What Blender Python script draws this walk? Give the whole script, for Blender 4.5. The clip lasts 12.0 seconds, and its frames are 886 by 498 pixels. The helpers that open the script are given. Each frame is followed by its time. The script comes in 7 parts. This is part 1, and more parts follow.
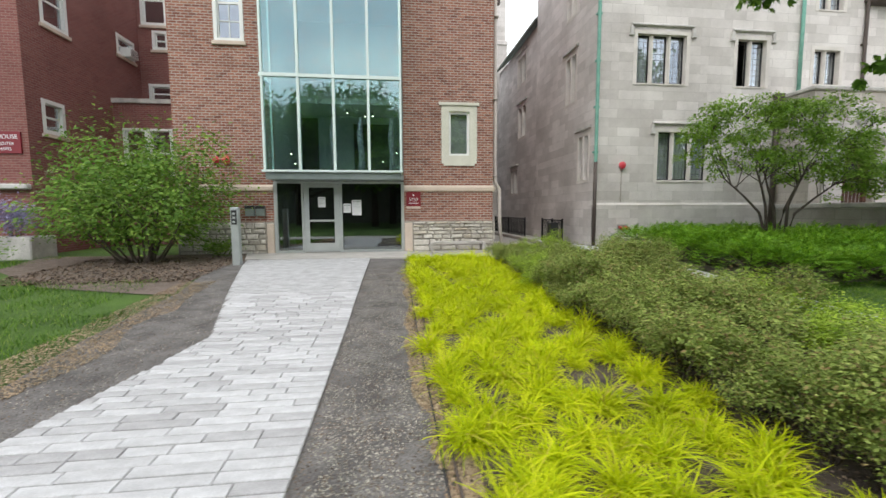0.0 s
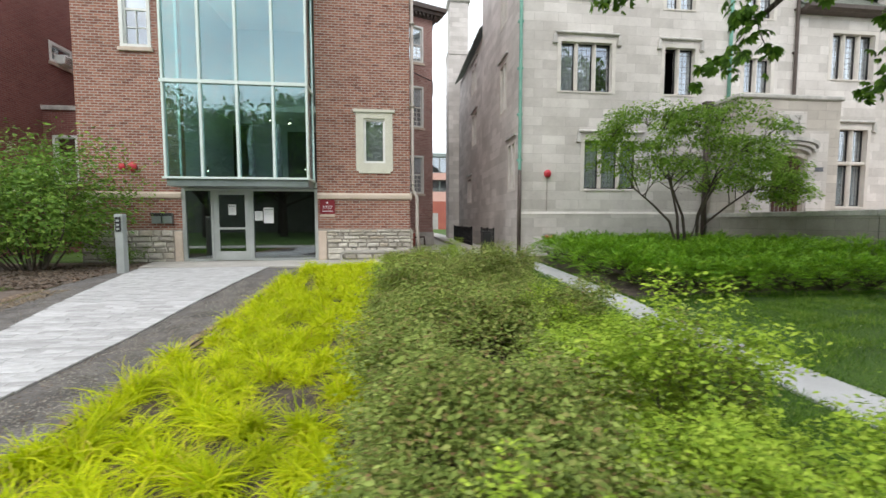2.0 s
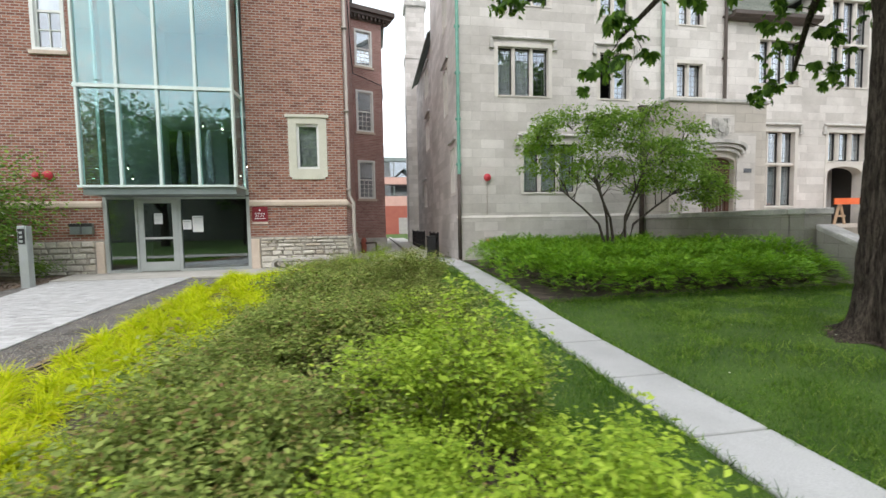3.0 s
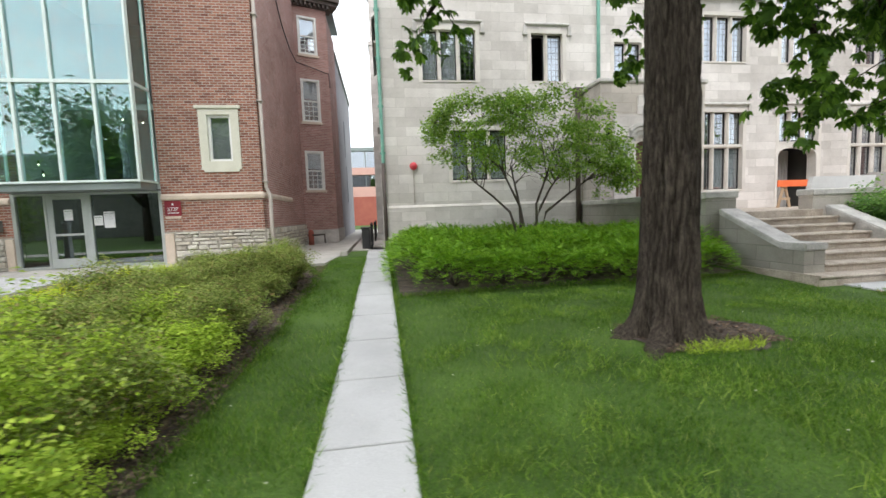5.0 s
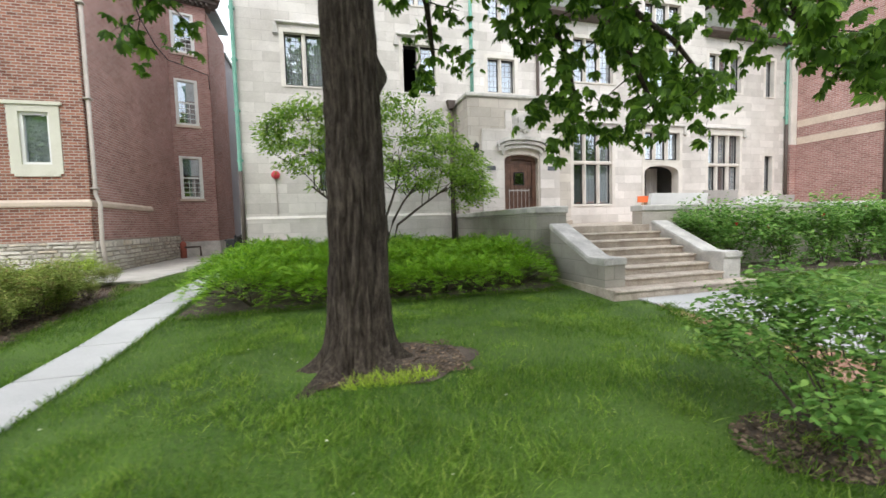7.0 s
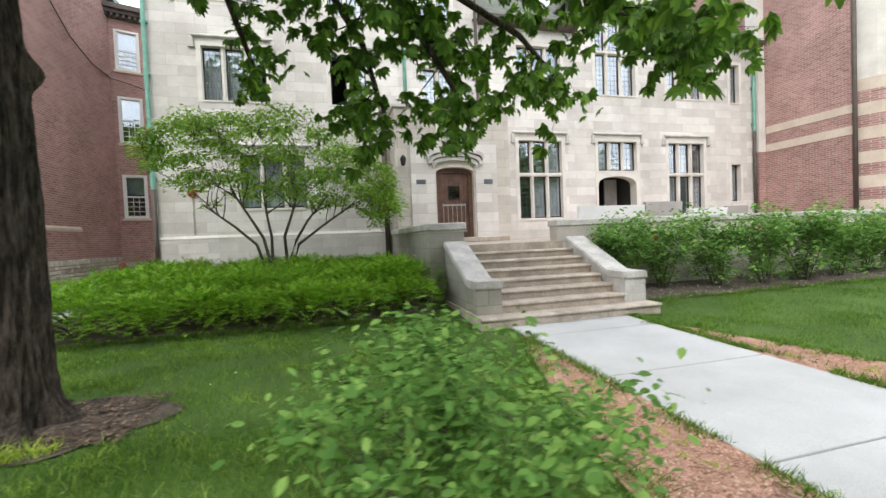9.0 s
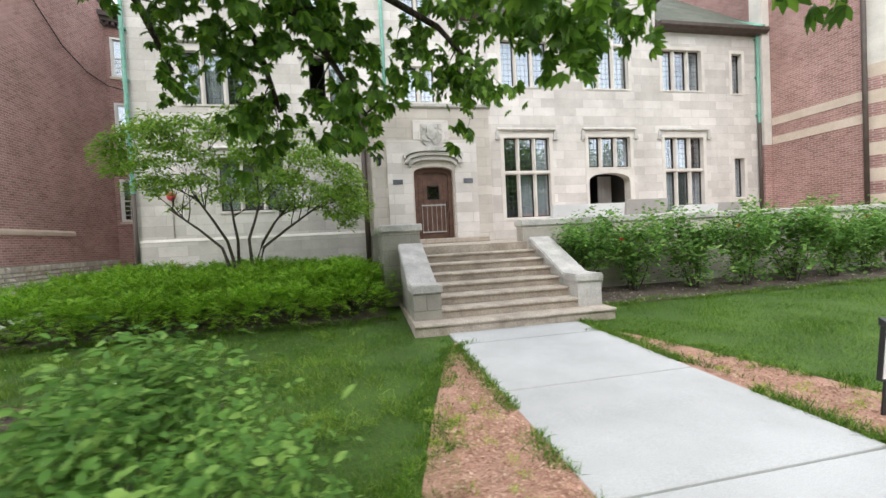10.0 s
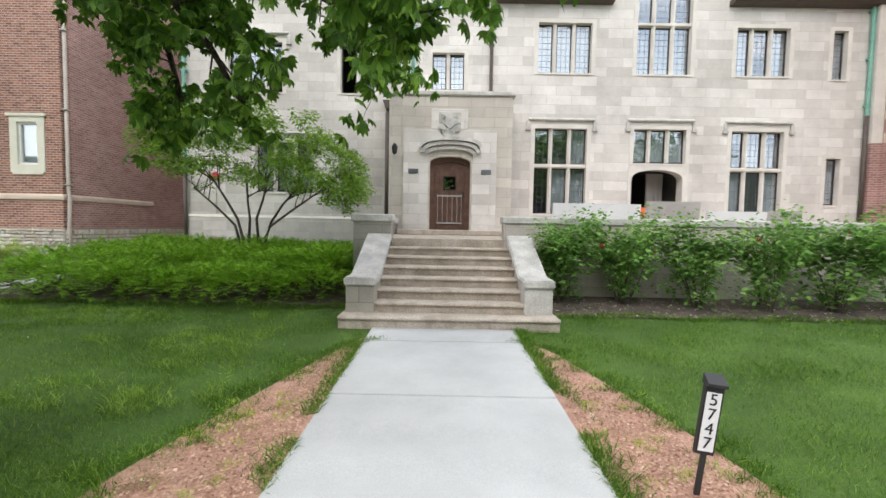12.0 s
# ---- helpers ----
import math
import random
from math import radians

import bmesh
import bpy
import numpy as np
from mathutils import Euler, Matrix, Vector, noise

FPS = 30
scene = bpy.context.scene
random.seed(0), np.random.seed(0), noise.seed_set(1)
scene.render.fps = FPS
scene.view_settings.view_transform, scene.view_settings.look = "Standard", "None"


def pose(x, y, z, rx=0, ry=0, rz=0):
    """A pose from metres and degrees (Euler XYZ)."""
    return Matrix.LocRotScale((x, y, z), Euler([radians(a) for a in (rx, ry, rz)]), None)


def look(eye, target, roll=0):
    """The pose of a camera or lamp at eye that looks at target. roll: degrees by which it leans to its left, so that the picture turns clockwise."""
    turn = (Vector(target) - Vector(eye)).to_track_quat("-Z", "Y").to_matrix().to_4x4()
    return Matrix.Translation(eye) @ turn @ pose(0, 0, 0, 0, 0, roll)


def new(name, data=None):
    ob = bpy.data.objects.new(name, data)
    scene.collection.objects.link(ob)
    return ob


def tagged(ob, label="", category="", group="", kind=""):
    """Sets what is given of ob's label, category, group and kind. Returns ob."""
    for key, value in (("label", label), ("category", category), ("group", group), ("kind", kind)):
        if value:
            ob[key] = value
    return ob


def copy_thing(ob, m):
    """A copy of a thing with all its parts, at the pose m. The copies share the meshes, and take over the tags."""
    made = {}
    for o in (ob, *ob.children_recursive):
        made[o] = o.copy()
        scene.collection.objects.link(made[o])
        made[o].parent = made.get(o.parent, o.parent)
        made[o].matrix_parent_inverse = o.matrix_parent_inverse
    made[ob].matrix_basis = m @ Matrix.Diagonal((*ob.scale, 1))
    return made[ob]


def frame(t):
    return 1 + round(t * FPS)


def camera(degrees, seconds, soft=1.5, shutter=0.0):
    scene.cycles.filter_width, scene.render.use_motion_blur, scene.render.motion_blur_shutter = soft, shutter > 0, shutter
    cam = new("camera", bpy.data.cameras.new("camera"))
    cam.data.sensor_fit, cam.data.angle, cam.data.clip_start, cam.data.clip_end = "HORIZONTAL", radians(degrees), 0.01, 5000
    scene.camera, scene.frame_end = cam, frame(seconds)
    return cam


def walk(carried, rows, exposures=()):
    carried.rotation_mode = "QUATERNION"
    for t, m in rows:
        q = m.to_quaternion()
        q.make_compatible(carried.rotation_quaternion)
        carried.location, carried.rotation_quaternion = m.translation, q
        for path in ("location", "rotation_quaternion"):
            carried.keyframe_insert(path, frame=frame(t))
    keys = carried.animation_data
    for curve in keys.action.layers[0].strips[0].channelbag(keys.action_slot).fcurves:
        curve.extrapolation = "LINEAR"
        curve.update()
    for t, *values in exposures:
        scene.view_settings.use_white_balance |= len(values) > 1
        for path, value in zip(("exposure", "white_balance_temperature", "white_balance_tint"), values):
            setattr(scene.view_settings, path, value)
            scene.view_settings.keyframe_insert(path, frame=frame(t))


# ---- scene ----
cam = camera(93.9, 12.0, soft=1.5, shutter=0.35)
METRES, EYE, TILT, LEAN, TURN = 15.6, 1.5, 0.0, 0.0, -6.9
EXPOSURE = 0.74
ROWS = [
    (0.0, 0.0, 0.0, 0.0, -0.02, -5.2, 0.24),
    (0.5, 0.0436, 0.0024, -0.0013, 0.3, -4.03, 1.07),
    (1.0, 0.0865, 0.0082, -0.0024, 0.26, -4.53, 0.93),
    (1.5, 0.1297, 0.012, -0.0027, 0.45, -4.73, 1.44),
    (2.0, 0.1727, 0.017, -0.0034, 0.23, -3.86, 0.05),
    (2.5, 0.2156, 0.0193, -0.0024, -0.87, -3.23, 0.48),
    (3.0, 0.2569, 0.0223, -0.0018, -2.58, -3.35, 1.02),
    (5.0, 0.4308, 0.0351, -0.0044, -1.56, -4.81, 2.07),
    (5.5, 0.4748, 0.0387, -0.0074, -3.61, -5.75, 1.04),
    (6.0, 0.5157, 0.0391, -0.0069, -4.57, -5.95, 1.43),
    (6.5, 0.5553, 0.044, -0.0065, -6.36, -4.97, 1.86),
    (7.0, 0.5945, 0.0507, -0.0056, -8.89, -3.61, 1.64),
    (9.0, 0.7636, 0.0781, -0.005, -7.5, -1.63, 2.38),
    (9.5, 0.8048, 0.0815, -0.005, -6.47, -1.14, 2.6),
    (10.0, 0.8483, 0.0863, -0.0057, -4.66, -1.6, 2.9),
    (10.5, 0.8905, 0.0881, -0.0042, -2.76, -2.43, 2.58),
    (11.0, 0.9289, 0.0923, -0.0041, -0.79, -3.26, 1.3),
    (11.5, 0.9639, 0.0961, -0.0026, 2.41, -3.27, -0.28),
    (12.0, 0.9933, 0.1019, -0.0016, 7.23, -3.04, -1.03),
]
walk(cam, [(t, pose(0, 0, EYE, TILT, LEAN, TURN) @ pose(METRES * x, METRES * y, METRES * z, 90 + pitch, roll, yaw)) for t, x, y, z, yaw, pitch, roll in ROWS],
     exposures=[(0.0, EXPOSURE - 0.2), (2.5, EXPOSURE - 0.14), (5.0, EXPOSURE + 0.03), (7.0, EXPOSURE + 0.22), (9.5, EXPOSURE + 0.16), (12.0, EXPOSURE + 0.06)])

# ---- world and sun: a bright overcast sky ----
SUN_EL, SUN_AZ = radians(47), radians(200)
world = bpy.data.worlds.new("overcast_sky")
scene.world = world
world.use_nodes = True
wn, wl = world.node_tree.nodes, world.node_tree.links
sky = wn.new("ShaderNodeTexSky")
sky.sky_type, sky.sun_disc, sky.sun_elevation, sky.sun_rotation = "NISHITA", False, SUN_EL, SUN_AZ
sky.dust_density, sky.air_density = 3.0, 1.0
wtc, wmap, wno = wn.new("ShaderNodeTexCoord"), wn.new("ShaderNodeMapping"), wn.new("ShaderNodeTexNoise")
wmap.inputs["Scale"].default_value = (1.0, 1.0, 2.6)
wno.inputs["Scale"].default_value, wno.inputs["Detail"].default_value, wno.inputs["Roughness"].default_value = 2.2, 6.0, 0.55
wr = wn.new("ShaderNodeValToRGB")
wr.color_ramp.elements[0].position, wr.color_ramp.elements[0].color = 0.36, (6.2, 6.9, 7.9, 1)
wr.color_ramp.elements[1].position, wr.color_ramp.elements[1].color = 0.62, (11.0, 11.2, 11.4, 1)
wmix = wn.new("ShaderNodeMix")
wmix.data_type = "RGBA"
wmix.inputs["Factor"].default_value = 0.86
wl.new(wtc.outputs["Generated"], wmap.inputs["Vector"])
wl.new(wmap.outputs["Vector"], wno.inputs["Vector"])
wl.new(wno.outputs["Fac"], wr.inputs["Fac"])
wl.new(sky.outputs["Color"], wmix.inputs["A"])
wl.new(wr.outputs["Color"], wmix.inputs["B"])
wl.new(wmix.outputs["Result"], wn["Background"].inputs["Color"])
wn["Background"].inputs["Strength"].default_value = 0.138
sun = new("sun", bpy.data.lights.new("sun", "SUN"))
sun.data.energy, sun.data.angle, sun.data.color = 0.75, radians(28), (1.0, 0.97, 0.93)
sun.matrix_world = look((0, 0, 40), (0 - 20 * math.sin(SUN_AZ), 0 - 20 * math.cos(SUN_AZ), 40 - 20 * math.tan(SUN_EL)))

# ---- materials ----
def link(nt, a, b):
    nt.links.new(a, b)


def ramp(nt, fac, stops):
    r = nt.nodes.new("ShaderNodeValToRGB")
    while len(r.color_ramp.elements) < len(stops):
        r.color_ramp.elements.new(0.5)
    for e, (p, c) in zip(r.color_ramp.elements, stops):
        e.position, e.color = p, (*c, 1)
    link(nt, fac, r.inputs["Fac"])
    return r.outputs["Color"]


def noise_tex(nt, vec, scale, detail=4.0, rough=0.6):
    n = nt.nodes.new("ShaderNodeTexNoise")
    n.inputs["Scale"].default_value, n.inputs["Detail"].default_value, n.inputs["Roughness"].default_value = scale, detail, rough
    link(nt, vec, n.inputs["Vector"])
    return n.outputs["Fac"]


def mixed(nt, kind, fac, a, b):
    m = nt.nodes.new("ShaderNodeMix")
    m.data_type, m.blend_type = "RGBA", kind
    for sock, v in ((m.inputs["Factor"], fac), (m.inputs["A"], a), (m.inputs["B"], b)):
        if isinstance(v, (int, float)):
            sock.default_value = v
        elif isinstance(v, tuple):
            sock.default_value = (*v, 1)
        else:
            link(nt, v, sock)
    return m.outputs["Result"]


def bumped(nt, bsdf, height, strength, distance):
    b = nt.nodes.new("ShaderNodeBump")
    b.inputs["Strength"].default_value, b.inputs["Distance"].default_value = strength, distance
    link(nt, height, b.inputs["Height"])
    link(nt, b.outputs["Normal"], bsdf.inputs["Normal"])


def base(name, rough=0.8, metal=0.0, spec=0.5):
    m = bpy.data.materials.new(name)
    m.use_nodes = True
    nt = m.node_tree
    b = nt.nodes["Principled BSDF"]
    b.inputs["Roughness"].default_value, b.inputs["Metallic"].default_value = rough, metal
    b.inputs["Specular IOR Level"].default_value = spec
    tc = nt.nodes.new("ShaderNodeTexCoord")
    return m, nt, b, tc.outputs["Object"]


def plain(name, c1, c2, scale=3.0, fine=60.0, rough=0.8, metal=0.0, bump=0.3, dist=0.004, spec=0.5, fine_amt=0.35):
    """Two colours mixed by broad noise, with a fine grain over it and fine relief."""
    m, nt, b, vec = base(name, rough, metal, spec)
    broad, grain = noise_tex(nt, vec, scale, 5), noise_tex(nt, vec, fine, 3)
    col = ramp(nt, broad, [(0.35, c1), (0.65, c2)])
    g = ramp(nt, grain, [(0.3, (0.55, 0.55, 0.55)), (0.7, (1.25, 1.25, 1.25))])
    link(nt, mixed(nt, "MULTIPLY", fine_amt, col, g), b.inputs["Base Color"])
    bumped(nt, b, grain, bump, dist)
    return m


def wall_uv(nt, vec):
    """x + y along the wall and z up it, so that courses run level on every upright wall."""
    s, c, a = nt.nodes.new("ShaderNodeSeparateXYZ"), nt.nodes.new("ShaderNodeCombineXYZ"), nt.nodes.new("ShaderNodeMath")
    link(nt, vec, s.inputs[0])
    link(nt, s.outputs[0], a.inputs[0])
    link(nt, s.outputs[1], a.inputs[1])
    link(nt, a.outputs[0], c.inputs[0])
    link(nt, s.outputs[2], c.inputs[1])
    return c.outputs[0]


def masonry(name, c1, c2, mortar, width, row, gap, offset=0.5, rough=0.88, stain=0.35, bias=0.0, dist=0.006, dark=None):
    m, nt, b, vec = base(name, rough, 0.0, 0.3)
    uv = wall_uv(nt, vec)
    t = nt.nodes.new("ShaderNodeTexBrick")
    t.offset, t.inputs["Scale"].default_value = offset, 1.0
    for key, v in (("Mortar Size", gap), ("Mortar Smooth", 0.3), ("Bias", bias), ("Brick Width", width), ("Row Height", row)):
        t.inputs[key].default_value = v
    t.inputs["Color1"].default_value, t.inputs["Color2"].default_value, t.inputs["Mortar"].default_value = (*c1, 1), (*c2, 1), (*mortar, 1)
    link(nt, uv, t.inputs["Vector"])
    col = t.outputs["Color"]
    if dark:
        d = nt.nodes.new("ShaderNodeTexBrick")
        d.offset = offset
        for key, v in (("Scale", 1.0), ("Mortar Size", 0.0), ("Bias", -0.55), ("Brick Width", width), ("Row Height", row)):
            d.inputs[key].default_value = v
        d.inputs["Color1"].default_value, d.inputs["Color2"].default_value = (1, 1, 1, 1), (*dark, 1)
        mp = nt.nodes.new("ShaderNodeMapping")
        mp.inputs["Location"].default_value = (width * 60, row * 38, 0)
        link(nt, uv, mp.inputs["Vector"])
        link(nt, mp.outputs[0], d.inputs["Vector"])
        col = mixed(nt, "MULTIPLY", 1.0, col, d.outputs["Color"])
    broad, grain = noise_tex(nt, vec, 0.55, 5, 0.65), noise_tex(nt, vec, 45, 4)
    col = mixed(nt, "MULTIPLY", stain, col, ramp(nt, broad, [(0.3, (0.6, 0.58, 0.56)), (0.7, (1.2, 1.2, 1.2))]))
    col = mixed(nt, "MULTIPLY", 0.4, col, ramp(nt, grain, [(0.3, (0.65, 0.65, 0.65)), (0.7, (1.2, 1.2, 1.2))]))
    link(nt, col, b.inputs["Base Color"])
    h = nt.nodes.new("ShaderNodeMath")
    h.operation = "MULTIPLY_ADD"
    link(nt, t.outputs["Fac"], h.inputs[0])
    h.inputs[1].default_value = -1.0
    link(nt, grain, h.inputs[2])
    bumped(nt, b, h.outputs[0], 0.7, dist)
    return m


def pieces_mat(name, stops, scale=6.0, fine=70.0, rough=0.85, bump=0.5, dist=0.006, moss=None):
    """A material whose tone differs from piece to piece (Object Info's Random)."""
    m, nt, b, vec = base(name, rough, 0.0, 0.3)
    oi = nt.nodes.new("ShaderNodeObjectInfo")
    col = ramp(nt, oi.outputs["Random"], stops)
    broad, grain = noise_tex(nt, vec, scale, 5), noise_tex(nt, vec, fine, 4)
    col = mixed(nt, "MULTIPLY", 0.55, col, ramp(nt, broad, [(0.3, (0.6, 0.59, 0.58)), (0.7, (1.2, 1.2, 1.2))]))
    col = mixed(nt, "MULTIPLY", 0.45, col, ramp(nt, grain, [(0.3, (0.6, 0.6, 0.6)), (0.7, (1.2, 1.2, 1.2))]))
    link(nt, col, b.inputs["Base Color"])
    bumped(nt, b, broad if dist > 0.008 else grain, bump, dist)
    return m


def foliage(name, stops, rough=0.5, trans=0.25, vein=0.0):
    """Leaves: tone by island, some light through them."""
    m, nt, b, vec = base(name, rough, 0.0, 0.18)
    geo = nt.nodes.new("ShaderNodeNewGeometry")
    col = ramp(nt, geo.outputs["Random Per Island"], stops)
    broad = noise_tex(nt, vec, 1.3, 3)
    col = mixed(nt, "MULTIPLY", 0.6, col, ramp(nt, broad, [(0.3, (0.6, 0.65, 0.6)), (0.7, (1.25, 1.2, 1.15))]))
    mid = noise_tex(nt, vec, 7.0, 3)
    col = mixed(nt, "MULTIPLY", 0.45, col, ramp(nt, mid, [(0.3, (0.65, 0.68, 0.6)), (0.7, (1.3, 1.25, 1.2))]))
    link(nt, col, b.inputs["Base Color"])
    tr = nt.nodes.new("ShaderNodeBsdfTranslucent")
    link(nt, col, tr.inputs["Color"])
    mx = nt.nodes.new("ShaderNodeMixShader")
    mx.inputs[0].default_value = trans
    link(nt, b.outputs[0], mx.inputs[1])
    link(nt, tr.outputs[0], mx.inputs[2])
    link(nt, mx.outputs[0], nt.nodes["Material Output"].inputs["Surface"])
    return m


def glass(name, tint, ior=1.5, rough=0.01, mirror=0.0, coat=(0.9, 0.95, 1.0)):
    m, nt, b, vec = base(name, rough, 0.0, 0.5)
    b.inputs["Base Color"].default_value, b.inputs["IOR"].default_value = (*tint, 1), ior
    b.inputs["Transmission Weight"].default_value = 1.0
    wav = noise_tex(nt, vec, 1.1, 2)
    bumped(nt, b, wav, 0.05, 0.02)
    if mirror:
        g = nt.nodes.new("ShaderNodeBsdfGlossy")
        g.inputs["Roughness"].default_value, g.inputs["Color"].default_value = 0.01, (*coat, 1)
        mx = nt.nodes.new("ShaderNodeMixShader")
        mx.inputs[0].default_value = mirror
        link(nt, b.outputs[0], mx.inputs[1])
        link(nt, g.outputs[0], mx.inputs[2])
        link(nt, mx.outputs[0], nt.nodes["Material Output"].inputs["Surface"])
    return m


def lit(name, colour, strength):
    m, nt, b, vec = base(name, 0.5)
    b.inputs["Emission Color"].default_value, b.inputs["Emission Strength"].default_value = (*colour, 1), strength
    b.inputs["Base Color"].default_value = (*colour, 1)
    return m


M_BRICK = masonry("variegated_brick", (0.25, 0.092, 0.063), (0.39, 0.168, 0.113), (0.46, 0.40, 0.35), 0.215, 0.077, 0.013, dark=(0.34, 0.32, 0.34))
M_BRICK_SIDE = masonry("dark_red_brick", (0.22, 0.078, 0.07), (0.28, 0.11, 0.095), (0.30, 0.19, 0.17), 0.215, 0.075, 0.010, stain=0.4)
M_BRICK_MID = masonry("weathered_red_brick", (0.35, 0.178, 0.158), (0.47, 0.26, 0.23), (0.55, 0.44, 0.405), 0.215, 0.077, 0.011, stain=0.6, dark=(0.66, 0.62, 0.62))
M_ASHLAR = masonry("limestone_ashlar", (0.58, 0.54, 0.505), (0.75, 0.705, 0.67), (0.53, 0.49, 0.455), 0.82, 0.31, 0.007, offset=0.37, stain=0.6, dist=0.003)
M_ASHLAR_DARK = masonry("dark_limestone", (0.33, 0.31, 0.275), (0.42, 0.39, 0.34), (0.27, 0.25, 0.22), 0.75, 0.30, 0.008, offset=0.4, stain=0.8, dist=0.004)
M_ASHLAR_GREY = masonry("weathered_ashlar", (0.50, 0.455, 0.405), (0.64, 0.585, 0.525), (0.44, 0.395, 0.345), 0.7, 0.30, 0.008, offset=0.42, stain=0.6, dist=0.003)
M_LIME = plain("dressed_limestone", (0.62, 0.575, 0.525), (0.74, 0.69, 0.635), 1.6, 55, 0.85, bump=0.25, dist=0.003)
M_LIME_GREY = plain("weathered_limestone", (0.42, 0.40, 0.375), (0.64, 0.61, 0.575), 2.6, 40, 0.88, bump=0.4, dist=0.004, fine_amt=0.5)
M_TRIM = plain("pale_stone_trim", (0.58, 0.47, 0.38), (0.68, 0.57, 0.47), 2.0, 50, 0.85)
M_RUBBLE = pieces_mat("rough_fieldstone", [(0.0, (0.48, 0.44, 0.38)), (0.4, (0.64, 0.60, 0.53)), (0.75, (0.72, 0.68, 0.60)), (1.0, (0.58, 0.50, 0.40))], 7, 50, 0.9, 0.9, 0.02)
M_MORTAR = plain("stone_mortar", (0.33, 0.30, 0.26), (0.42, 0.39, 0.34), 6, 90, 0.95)
M_STEP = plain("worn_stone_step", (0.38, 0.315, 0.255), (0.56, 0.485, 0.405), 3.5, 45, 0.9, bump=0.4, dist=0.004, fine_amt=0.6)
M_CONC = plain("pale_concrete", (0.43, 0.43, 0.425), (0.54, 0.54, 0.535), 0.8, 120, 0.9, bump=0.25, dist=0.002, fine_amt=0.4)
M_CONC_OLD = plain("old_concrete", (0.40, 0.38, 0.34), (0.52, 0.49, 0.45), 1.8, 90, 0.9, bump=0.3, dist=0.003)
M_PAVER = pieces_mat("pale_paver", [(0.0, (0.42, 0.41, 0.405)), (0.5, (0.53, 0.525, 0.52)), (1.0, (0.60, 0.595, 0.59))], 5, 90, 0.9, 0.3, 0.003)
M_SAND = plain("joint_sand", (0.20, 0.185, 0.17), (0.28, 0.26, 0.24), 9, 200, 0.95)
M_ALU = plain("brushed_aluminium", (0.50, 0.53, 0.52), (0.58, 0.61, 0.60), 1.5, 150, 0.45, 0.6, 0.1, 0.001)
M_MULLION = plain("pale_green_metal", (0.66, 0.76, 0.72), (0.72, 0.82, 0.78), 1.0, 100, 0.4, 0.0, 0.05, 0.001)
M_FLASH = plain("grey_metal_flashing", (0.22, 0.26, 0.25), (0.28, 0.32, 0.31), 1.5, 80, 0.45, 0.5, 0.1, 0.001)
M_WHITE = plain("white_paint", (0.74, 0.74, 0.71), (0.82, 0.82, 0.79), 2.0, 90, 0.55, 0, 0.1, 0.001, fine_amt=0.2)
M_DARKMETAL = plain("dark_painted_metal", (0.025, 0.025, 0.027), (0.04, 0.04, 0.042), 3, 120, 0.5, 0.2, 0.1, 0.001)
M_LEAD = plain("lead_came", (0.10, 0.105, 0.12), (0.16, 0.165, 0.18), 4, 100, 0.5, 0.3, 0.1, 0.001)
M_COPPER = plain("copper_patina", (0.14, 0.34, 0.27), (0.24, 0.47, 0.38), 5, 70, 0.7, 0.1, 0.2, 0.002)
M_BROWNPIPE = plain("brown_painted_pipe", (0.07, 0.05, 0.042), (0.10, 0.075, 0.062), 4, 70, 0.6)
M_GREYPIPE = plain("buff_painted_pipe", (0.40, 0.35, 0.31), (0.50, 0.44, 0.39), 3, 60, 0.6)
M_SLATE = masonry("mossy_slate", (0.11, 0.125, 0.10), (0.17, 0.18, 0.145), (0.06, 0.065, 0.06), 0.28, 0.2, 0.008, stain=0.6)
M_DOOR = plain("dark_oak", (0.085, 0.040, 0.026), (0.145, 0.072, 0.046), 5, 60, 0.55, bump=0.3, dist=0.003)
M_IRON = plain("black_iron", (0.02, 0.02, 0.022), (0.035, 0.035, 0.036), 6, 90, 0.55, 0.6)
M_PALEIRON = plain("worn_pale_metal", (0.40, 0.38, 0.36), (0.52, 0.50, 0.47), 6, 90, 0.5, 0.4)
M_RED = plain("red_enamel", (0.55, 0.035, 0.055), (0.62, 0.05, 0.07), 3, 90, 0.35, fine_amt=0.1)
M_MAROON = plain("maroon_enamel", (0.21, 0.014, 0.025), (0.24, 0.018, 0.03), 3, 90, 0.4, fine_amt=0.1)
M_ORANGE = plain("orange_plastic", (0.80, 0.13, 0.03), (0.86, 0.17, 0.04), 3, 90, 0.5, fine_amt=0.1)
M_WOOD = plain("raw_timber", (0.38, 0.26, 0.16), (0.48, 0.34, 0.22), 5, 60, 0.8)
M_BOARD = plain("white_board", (0.72, 0.72, 0.72), (0.82, 0.82, 0.82), 1.5, 60, 0.7, fine_amt=0.2)
M_GREYBOARD = plain("grey_board", (0.38, 0.35, 0.33), (0.46, 0.43, 0.41), 1.5, 60, 0.8)
M_PAPER = plain("paper", (0.80, 0.80, 0.80), (0.85, 0.85, 0.85), 3, 90, 0.8, fine_amt=0.1)
M_INK = plain("black_ink", (0.015, 0.015, 0.02), (0.02, 0.02, 0.025), 3, 90, 0.6, fine_amt=0.1)
M_WHITEINK = plain("white_lettering", (0.80, 0.80, 0.82), (0.84, 0.84, 0.86), 3, 90, 0.6, fine_amt=0.1)
M_CURTAIN = plain("net_curtain", (0.62, 0.63, 0.64), (0.75, 0.76, 0.77), 3, 80, 0.9)
